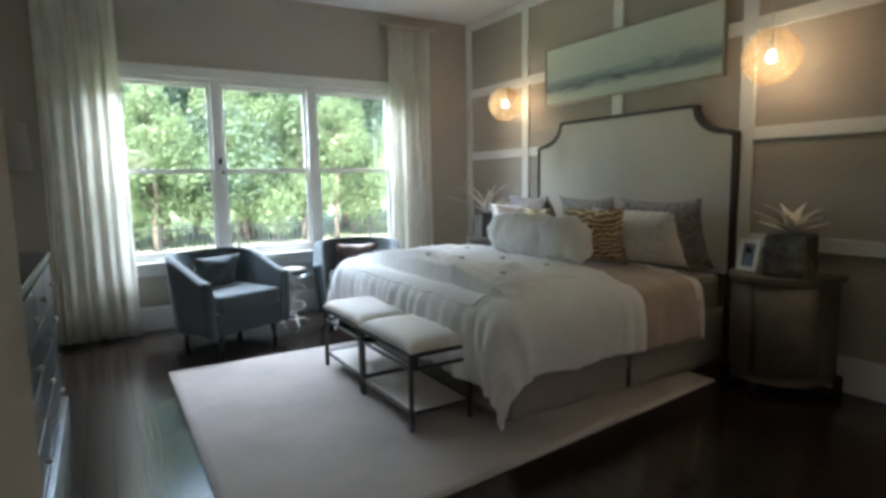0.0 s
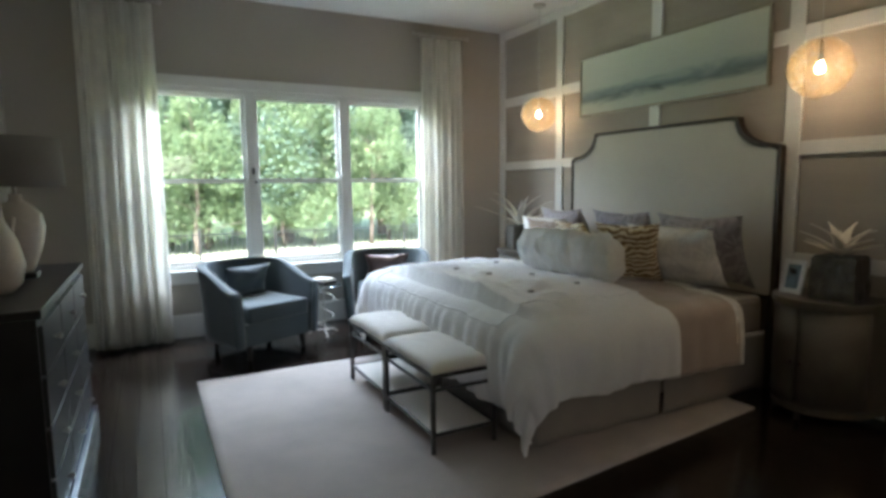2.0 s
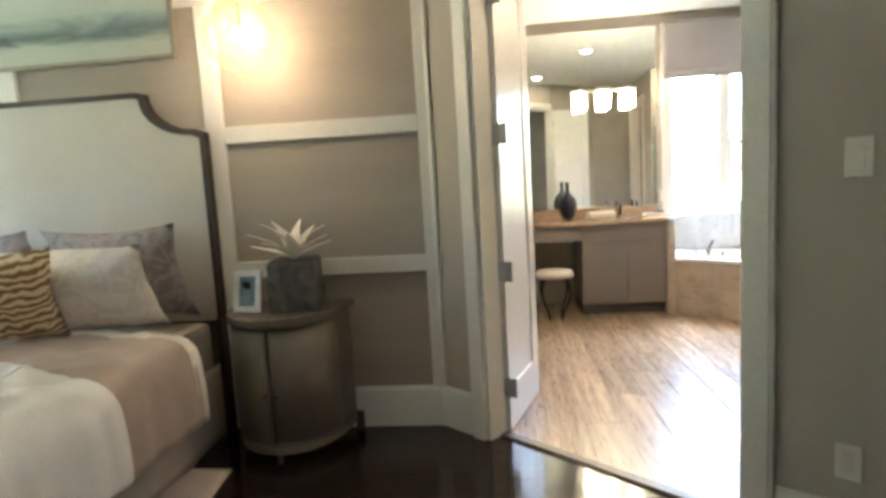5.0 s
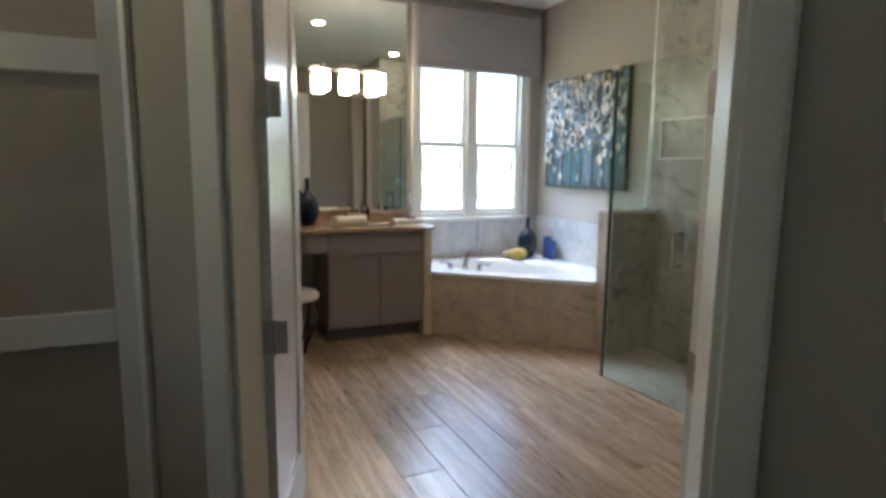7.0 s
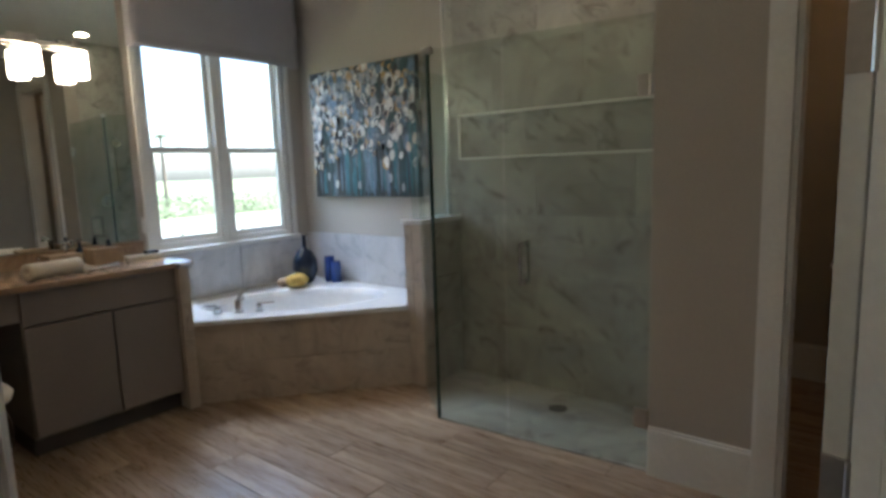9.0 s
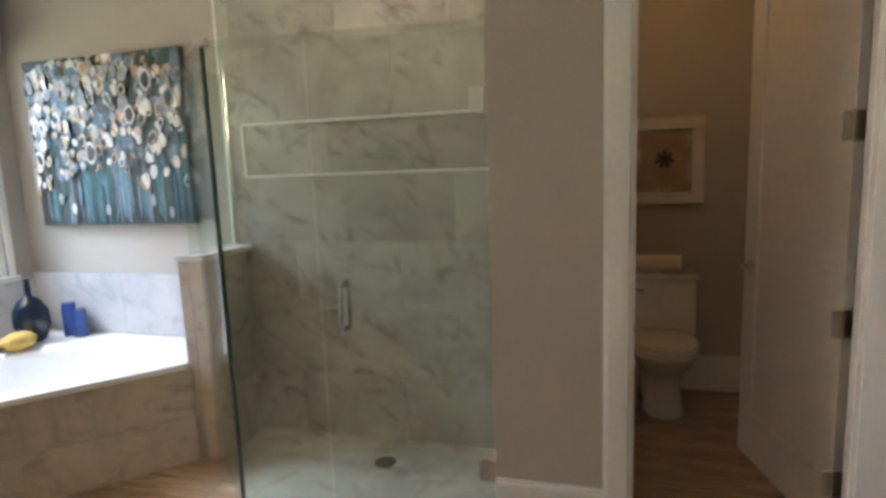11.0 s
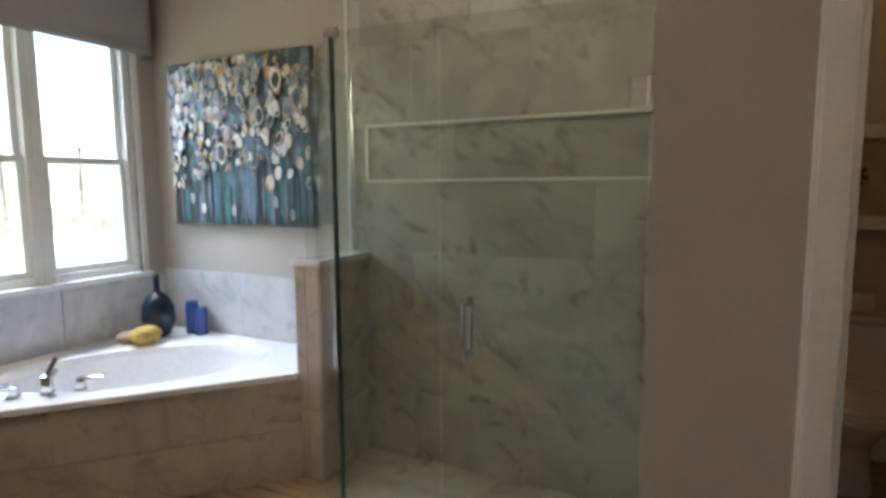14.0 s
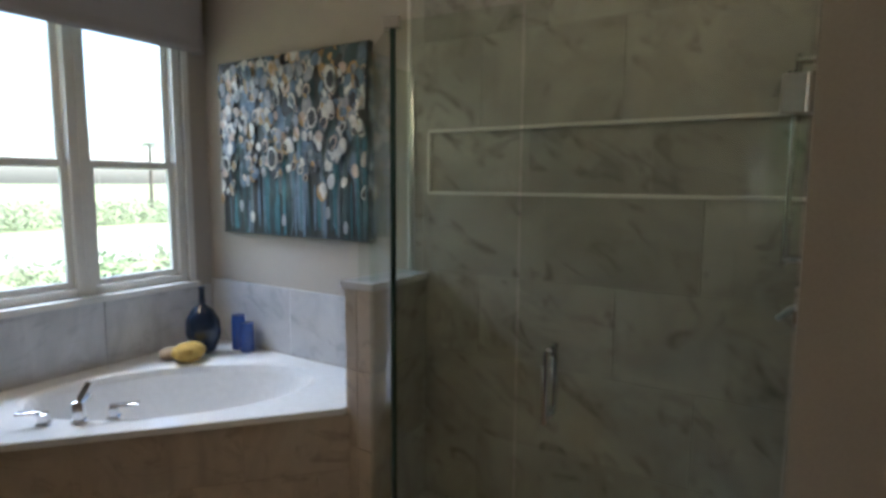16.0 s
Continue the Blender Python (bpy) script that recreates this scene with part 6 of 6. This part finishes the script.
# floral canvas on the wall: stems and petals as raised dabs of paint
root = thing("wall_painting", "square abstract canvas of white blooms on teal stems", "painting", pose(6.92, BY, 1.195))
CW, CH = 1.10, 0.965
part("canvas", block((-CW / 2, 0.001, 0), (CW / 2, 0.04, CH), 0.003), "canvas_dark", root, "deep teal canvas")
rnd = random.Random(21)
groups = {k: bmesh.new() for k in ("paint_white", "paint_blush", "paint_teal", "paint_blue", "paint_black", "paint_ochre", "paint_mist", "paint_sky", "paint_sea")}


def dab(bm, x, z, rx, rz, y, n=14, rot=0.0):
    c, s = math.cos(rot), math.sin(rot)
    out = []
    for i in range(n):
        a = 2 * math.pi * i / n
        k = 1 + 0.16 * noise.noise((x * 31 + math.cos(a), z * 31 + math.sin(a), y))
        px, pz = rx * math.cos(a) * k, rz * math.sin(a) * k
        qx = min(CW / 2 - 0.004, max(-CW / 2 + 0.004, x + px * c - pz * s))
        qz = min(CH - 0.004, max(0.004, z + px * s + pz * c))
        out.append(bm.verts.new((qx, y, qz)))
    mid = bm.verts.new((min(CW / 2 - 0.01, max(-CW / 2 + 0.01, x)), y + 0.002, min(CH - 0.01, max(0.01, z))))
    for i in range(n):
        bm.faces.new((out[i], mid, out[(i + 1) % n]))


layer = 0.0405
for i in range(60):                      # soft blue and grey ground behind the blooms
    layer += 0.00004
    dab(groups[rnd.choice(("paint_blue", "paint_sky", "paint_mist", "paint_teal", "paint_black"))], rnd.uniform(-CW / 2, CW / 2), rnd.uniform(0.30, CH), rnd.uniform(0.03, 0.08), rnd.uniform(0.05, 0.13), layer)
for i in range(95):                      # stems and drips
    x = rnd.uniform(-CW / 2, CW / 2)
    col = rnd.choice(("paint_teal", "paint_black", "paint_teal", "paint_sea", "paint_blue", "paint_sea", "paint_sky"))
    h = rnd.uniform(0.2, 0.55)
    layer += 0.00004
    dab(groups[col], x, h / 2 - 0.02 + rnd.uniform(0, 0.08), rnd.uniform(0.004, 0.022), h / 2, layer)
for i in range(26):                      # dark leaves along the top
    layer += 0.00004
    dab(groups[rnd.choice(("paint_black", "paint_teal", "paint_ochre"))], rnd.uniform(-CW / 2, CW / 2), CH - rnd.uniform(0.0, 0.14), rnd.uniform(0.015, 0.04), rnd.uniform(0.03, 0.07), layer, rot=rnd.uniform(-0.8, 0.8))
for i in range(330):                     # blooms, some with a dark eye or a pale ring
    x = rnd.uniform(-CW / 2, CW / 2)
    z = 0.26 + 0.68 * rnd.random() ** 0.85 + 0.07 * math.sin(x * 6 + 1)
    if x < -0.1 and z < 0.52 and rnd.random() < 0.6:
        continue
    col = rnd.choice(("paint_white", "paint_white", "paint_blush", "paint_mist", "paint_white", "paint_blush", "paint_sky", "paint_mist"))
    r = rnd.uniform(0.013, 0.030)
    tall, rot = rnd.uniform(1.1, 1.7), rnd.uniform(-0.5, 0.5)
    if rnd.random() < 0.55:
        layer += 0.00003
        dab(groups[rnd.choice(("paint_black", "paint_blue", "paint_ochre"))], x + 0.004, z - 0.004, r * 1.18, r * 1.15 * tall, layer, rot=rot)
    layer += 0.00003
    dab(groups[col], x, z, r, r * tall, layer + 0.0004, rot=rot)
    if rnd.random() < 0.34:
        dab(groups[rnd.choice(("paint_black", "paint_black", "paint_ochre", "paint_blue"))], x, z - r * 0.1, r * 0.62, r * 0.72 * tall, layer + 0.0026, rot=rot)
for x, z, r in ((0.10, 0.42, 0.042), (-0.20, 0.62, 0.036), (-0.33, 0.80, 0.038)):   # large ringed blooms
    layer += 0.00003
    dab(groups["paint_white"], x, z, r, r * 1.5, layer + 0.003)
    dab(groups["paint_black"], x, z, r * 0.72, r * 1.12, layer + 0.0052)
for x, z in ((0.27, 0.10), (0.30, 0.30), (-0.42, 0.07), (-0.30, 0.14), (0.02, 0.09), (0.36, 0.16)):   # fallen petals
    layer += 0.00003
    dab(groups[rnd.choice(("paint_white", "paint_mist", "paint_sky"))], x, z, 0.018, 0.032, layer + 0.003)
for k, bm in groups.items():
    bmesh.ops.recalc_face_normals(bm, faces=bm.faces[:])
    tagged(part("paint", bm, k, root), "loose dabs of oil paint", kind="stuff")

# toilet
root = thing("toilet", "white two-piece toilet with closed lid", "toilet", pose(3.825, -3.51, 0))


def bowl(u, v):
    a = u * 2 * math.pi
    prof = ((0.0, 0.115, 0.13, 0.02), (0.12, 0.10, 0.12, 0.01), (0.22, 0.10, 0.13, 0.0), (0.32, 0.155, 0.20, 0.03), (0.385, 0.185, 0.25, 0.04), (0.40, 0.18, 0.245, 0.04))
    t = v * (len(prof) - 1)
    i = min(int(t), len(prof) - 2)
    f = t - i
    z, rx, ry, oy = (prof[i][k] * (1 - f) + prof[i + 1][k] * f for k in range(4))
    return Vector((rx * math.cos(a), oy + ry * math.sin(a) * (1.0 if math.sin(a) > 0 else 0.9), z))


bm = sheet(bmesh.new(), 32, 15, bowl, True)
part("bowl", bm, "porcelain", root, smooth=True)
part("seat", lathe(bmesh.new(), ((0.01, 0.402), (0.98, 0.402), (1.0, 0.412), (0.98, 0.425), (0.01, 0.425)), 36, Matrix.Translation((0, 0.04, 0)) @ Matrix.Diagonal((0.19, 0.255, 1, 1))), "porcelain", root)
part("lid", lathe(bmesh.new(), ((0.01, 0.428), (0.97, 0.428), (0.985, 0.438), (0.9, 0.448), (0.01, 0.452)), 36, Matrix.Translation((0, 0.035, 0)) @ Matrix.Diagonal((0.188, 0.25, 1, 1))), "porcelain", root, smooth=True)
part("tank", block((-0.20, -0.335, 0.39), (0.20, -0.165, 0.74), 0.025), "porcelain", root)
part("tank_lid", block((-0.212, -0.34, 0.742), (0.212, -0.155, 0.775), 0.010), "porcelain", root)
part("neck", block((-0.11, -0.33, 0.0), (0.11, -0.1, 0.39), 0.04), "porcelain", root)
part("flush_lever", rod(bmesh.new(), (0.17, -0.164, 0.68), (0.10, -0.150, 0.68), 0.007), "chrome", root, "chrome flush lever")
root = thing("towel", "rolled ivory towel on the toilet tank", "towel", pose(3.86, -3.76, 0.776 + 0.055, rz=90))
bm = bmesh.new()


def roll2(u, v):
    t = u * 2 * math.pi * 3.2
    r = 0.012 + 0.034 * u
    return Vector((r * math.cos(t), (v - 0.5) * 0.30, r * math.sin(t)))


thicken(part("cloth", sheet(bm, 60, 6, roll2), "towel", root, smooth=True), 0.009)
root = thing("wall_picture", "sepia print with a wide ivory frame over the toilet", "picture", pose(3.81, -3.86, 1.185))
bm = bmesh.new()
for a, b in (((-0.23, 0.0, 0), (0.23, 0.03, 0.07)), ((-0.23, 0, 0.45), (0.23, 0.03, 0.52)), ((-0.23, 0, 0.07), (-0.16, 0.03, 0.45)), ((0.16, 0, 0.07), (0.23, 0.03, 0.45))):
    cube(bm, a, b, 0.005)
part("frame", bm, "mat_white", root)
part("mat", block((-0.165, 0.002, 0.065), (0.165, 0.012, 0.455)), "sepia", root)
part("print", block((-0.13, 0.012, 0.10), (0.13, 0.015, 0.42)), "box_wood", root, "brown print")
bm = bmesh.new()
for k in range(7):
    a = k * 0.9
    cube(bm, (-0.012, 0.0152, 0.0), (0.012, 0.0165, 0.055), 0.0, pose(-0.005, 0, 0.27) @ pose(0, 0, 0, 0, math.degrees(a), 0))
part("image", bm, "picture_frame", root, "dark flower print")


# ---- outside ----
GZ = -0.8
bm = bmesh.new()
bmesh.ops.create_grid(bm, x_segments=40, y_segments=40, size=450, matrix=Matrix.Translation((0, 0, GZ)))
tagged(part("ground", bm, "grass"), "pale sunlit lawn", "ground", kind="structure")
tagged(part("path_north", prism(bmesh.new(), [(-40, 13.0), (60, 13.0), (60, 21.5), (-40, 21.0)], GZ - 0.05, GZ + 0.02), "gravel"), "bright sandy strip behind the fence", "path", kind="structure")
tagged(part("road", prism(bmesh.new(), [(21, -60), (33, -60), (33, 40), (21, 40)], GZ - 0.05, GZ + 0.02), "gravel"), "pale concrete road past the bath window", "road", kind="structure")

# outer faces that close the house from outside
rnd = random.Random(11)


def leaf_cloud(rng, lumps, n, size):
    """A crown of many small leaf blades scattered through lumps of (x, y, z, radius)."""
    verts, faces = [], []
    tot = sum(l[3] ** 2 for l in lumps)
    for x, y, z, r in lumps:
        for _ in range(int(n * r * r / tot)):
            d = Vector((rng.gauss(0, 1), rng.gauss(0, 1), rng.gauss(0, 1))).normalized()
            rr = r * (0.45 + 0.6 * rng.random() ** 0.5)
            c = Vector((x, y, z)) + d * rr
            s = size * rng.uniform(0.6, 1.4)
            a = Vector((rng.gauss(0, 1), rng.gauss(0, 1), rng.gauss(0, 0.7))).normalized()
            b = a.cross(Vector((rng.gauss(0, 1), rng.gauss(0, 1), rng.gauss(0, 1)))).normalized()
            k = len(verts)
            verts += [c - a * s, c + b * s * 0.55, c + a * s, c - b * s * 0.5]
            faces.append((k, k + 1, k + 2, k + 3))
    return verts, faces


def tree(label, m, height, spread, n, size, leaf, seed, low=0.25, lean=0.3):
    rng = random.Random(seed)
    root = thing("tree", label, "tree", m, "trees outside the windows")
    bm = bmesh.new()
    pts = [Vector((lean * rng.uniform(-1, 1) * t, lean * rng.uniform(-1, 1) * t, height * 0.92 * t)) for t in [i / 6 for i in range(7)]]
    for i, (a, b) in enumerate(zip(pts, pts[1:])):
        r = height * 0.016
        rod(bm, a, b + (b - a) * 0.04, r * (1 - i / 7), 8, r * (1 - (i + 1) / 7.2))
    lumps = []
    for i in range(15):
        t = low + (0.97 - low) * (i + rng.random()) / 15
        p = Vector((0, 0, height * 0.92 * t))
        a = rng.uniform(0, 6.28)
        reach = spread * (1.15 - t) * rng.uniform(0.5, 1.1)
        q = p + Vector((math.cos(a) * reach, math.sin(a) * reach, height * 0.08))
        rod(bm, p, q, height * 0.005, 6, height * 0.0015)
        lumps.append((*q, spread * rng.uniform(0.28, 0.5) * (1.2 - 0.5 * t)))
    lumps.append((0, 0, height * 0.93, spread * 0.35))
    part("trunk", bm, "bark", root, smooth=True)
    v, f = leaf_cloud(rng, lumps, n, size)
    me = bpy.data.meshes.new("crown")
    me.from_pydata(v, [], f)
    me.materials.append(M[leaf])
    new("crown", me).parent = root
    return root


kinds = [tree("tall mid green broadleaf tree", pose(1.5, 24, GZ), 12, 3.2, 15000, 0.085, "leaf_a", 1, 0.15),
         tree("young yellow green tree by the fence", pose(2.2, 19.8, GZ), 5.2, 1.8, 9000, 0.055, "leaf_b", 2, 0.12),
         tree("tall blue green tree in the wood", pose(6.0, 26, GZ), 14, 3.4, 15000, 0.09, "leaf_c", 3, 0.12)]
rnd = random.Random(8)
for i in range(24):
    k = rnd.choice((0, 2, 0, 2))
    x = -9 + i * 1.35 + rnd.uniform(-0.8, 0.8)
    y = rnd.uniform(22.5, 25) if i % 2 else rnd.uniform(26, 32)
    s = rnd.uniform(0.8, 1.2)
    copy_thing(kinds[k], pose(x, y, GZ, rz=rnd.uniform(0, 360)))
for i in range(20):
    copy_thing(kinds[1], pose(-7.5 + i * 1.25 + rnd.uniform(-0.6, 0.6), rnd.uniform(19.6, 22.0), GZ, rz=rnd.uniform(0, 360)))

# metal fence
fence = thing("fence", "black metal picket fence along the lawn", "fence", pose(0, 16, GZ))
for z in (0.18, 0.95):
    part("rail", block((-8, -0.015, z), (18, 0.015, z + 0.03)), "fence", fence)
post_me = None
for i in range(14):
    ob = part("post", block((-0.03, -0.03, 0), (0.03, 0.03, 1.15), 0.004), "fence", fence, m=pose(-8 + i * 2, 0, 0)) if post_me is None else None
    if ob:
        post_me = ob.data
    else:
        ob = new("post", post_me)
        ob.parent, ob.matrix_basis = fence, pose(-8 + i * 2, 0, 0)
pk = None
for i in range(180):
    mm = pose(-7.9 + i * 0.143, 0, 0)
    if pk is None:
        pk = part("picket", block((-0.009, -0.009, 0.05), (0.009, 0.009, 1.08)), "fence", fence, m=mm).data
    else:
        ob = new("picket", pk)
        ob.parent, ob.matrix_basis = fence, mm

# hedges, palms and low planting beyond the bath window
def bush(label, m, lumps, n, size, leaf, seed, name="bush"):
    v, f = leaf_cloud(random.Random(seed), lumps, n, size)
    me = bpy.data.meshes.new(name)
    me.from_pydata(v, [], f)
    me.materials.append(M[leaf])
    ob = new(name, me)
    ob.matrix_basis = m
    return tagged(ob, label, "bush", "planting outside the bath")


for i in range(9):
    bush("clipped green hedge across the road", pose(35.5, -34 + i * 4.4, GZ), [(0, k * 0.8 - 1.6, 0.55, 0.75) for k in range(5)], 900, 0.10, "leaf_hazed", 30 + i, "hedge")
for i in range(16):
    bush("low flowering shrub by the lawn edge", pose(17.5 + rnd.uniform(-1, 1), -22 + i * 1.5, GZ), [(0, 0, 0.35, 0.5), (0.3, 0.4, 0.28, 0.4), (-0.2, -0.4, 0.3, 0.4)], 420, 0.06, "leaf_hazed" if i % 2 else "leaf_b", 60 + i)
for i in range(4):
    bush("leafy shrub under the bath window", pose(9.6, -4.4 + i * 1.0, GZ), [(0, 0, 0.55, 0.55), (0.25, 0.4, 0.45, 0.4)], 700, 0.06, "leaf_b", 90 + i)


def palm(m, height, seed):
    rng = random.Random(seed)
    root = thing("palm_tree", "palm tree across the road", "tree", m, "palms across the road")
    part("trunk", rod(bmesh.new(), (0, 0, 0), (0.15, 0, height), 0.15, 10, 0.10), "bark", root)
    verts, faces = [], []
    for i in range(24):
        a, up, ln = rng.uniform(0, 6.28), rng.uniform(-0.5, 1.2), rng.uniform(1.5, 2.3)
        for s in range(14):
            t = s / 13
            c = Vector((0.15 + math.cos(a) * ln * t * math.cos(up * (1 - t)), math.sin(a) * ln * t * math.cos(up * (1 - t)), height + ln * (math.sin(up) * t - 0.75 * t * t)))
            side = Vector((-math.sin(a), math.cos(a), -0.35))
            for sg in (-1, 1):
                e = Vector((side.x * sg, side.y * sg, side.z)) * 0.5 * (1 - 0.6 * t)
                k = len(verts)
                verts += [c, c + e + Vector((math.cos(a), math.sin(a), 0)) * 0.15, c + Vector((math.cos(a), math.sin(a), 0)) * 0.07]
                faces.append((k, k + 1, k + 2))
    me = bpy.data.meshes.new("fronds")
    me.from_pydata(verts, [], faces)
    me.materials.append(M["leaf_hazed"])
    new("fronds", me).parent = root
    return root


p0 = palm(pose(47, -21, GZ), 5.4, 4)
for x, y in ((52, -29), (49, -10), (56, -17), (54, -36), (50, -3)):
    copy_thing(p0, pose(x, y, GZ, rz=x * 31))


# ---- floor pieces ----
def inside(poly, x, y):
    c = False
    for (x0, y0), (x1, y1) in zip(poly, poly[1:] + poly[:1]):
        if (y0 > y) != (y1 > y) and x < (x1 - x0) * (y - y0) / (y1 - y0) + x0:
            c = not c
    return c


def clip_poly(pts, a, b, keep):
    """Cut a plan outline by the line a-b, keeping the side on which keep lies."""
    def side(p):
        return (b[0] - a[0]) * (p[1] - a[1]) - (b[1] - a[1]) * (p[0] - a[0])
    sgn = 1 if side(keep) > 0 else -1
    out = []
    for p, q in zip(pts, pts[1:] + pts[:1]):
        sp, sq = sgn * side(p), sgn * side(q)
        if sp >= 0:
            out.append(p)
        if sp * sq < 0:
            t = sp / (sp - sq)
            out.append((p[0] + t * (q[0] - p[0]), p[1] + t * (q[1] - p[1])))
    return out


def lay(parent, pname, material, rects, lines, z0, z1, full):
    """Floor boards as parts; whole ones of a size share a mesh, those at slanted walls are cut."""
    shared = {}
    for x0, y0, x1, y1 in rects:
        pts = [(x0, y0), (x1, y0), (x1, y1), (x0, y1)]
        cut = pts
        for a, b, keep in lines:
            cut = clip_poly(cut, a, b, keep) if cut else cut
        if len(cut) < 3:
            continue
        cx_, cy_ = (x0 + x1) / 2, (y0 + y1) / 2
        if cut == pts:
            key = (round(x1 - x0, 3), round(y1 - y0, 3))
            if key not in shared:
                bm = block((-key[0] / 2, -key[1] / 2, z0), (key[0] / 2, key[1] / 2, z1))
                es = [e for e in bm.edges if all(v.co.z > z1 - 1e-5 for v in e.verts)]
                bmesh.ops.bevel(bm, geom=es, offset=0.0009, segments=1, affect="EDGES")
                me = bpy.data.meshes.new(pname)
                bm.to_mesh(me)
                bm.free()
                me.materials.append(M[material])
                shared[key] = me
            ob = new(pname, shared[key])
            ob.location = (cx_, cy_, 0)
            ob.parent = parent
        else:
            part(pname, prism(bmesh.new(), [(x - cx_, y - cy_) for x, y in cut], z0, z1), material, parent, m=Matrix.Translation((cx_, cy_, 0)))


rnd = random.Random(3)
rects = []
x = -0.2
while x < AX:
    y = SE[1] - rnd.uniform(0, 1.2)
    w = min(0.125, AX - x)
    while y < WY:
        ln = rnd.choice((1.1, 1.5, 1.9))
        a, b = max(SE[1], y), min(WY, y + ln)
        if x + w < EX and a < EY:
            a = EY
        if b - a > 0.02:
            rects.append((x, a, x + w - 0.0012, b - 0.0012))
        y += ln
    x += 0.125
sl_a, sl_b = tuple(slant(-1, 0.068))[:2], tuple(slant(4, 0.068))[:2]
lay(floor, "plank", "dark_floor", rects, [(sl_a, sl_b, MID)], -0.004, 0.0, None)

rects = []
y = -3.86
k = 0
while y < NB:
    xx = 3.2 - (k * 0.41) % 1.2
    while xx < BX:
        a, b = max(3.10, xx), min(BX, xx + 1.2)
        if b - a > 0.02 and not (a > 6.4 and y < -2.7):
            rects.append((a, y, b - 0.003, min(NB, y + 0.20) - 0.003))
        xx += 1.2
    y += 0.20
    k += 1
sl_a, sl_b = tuple(slant(-1, 0.126))[:2], tuple(slant(4, 0.126))[:2]
lay(floor_bath, "floor_tile", "tile_floor", rects, [(sl_a, sl_b, (6, -1))], -0.004, 0.0, None)
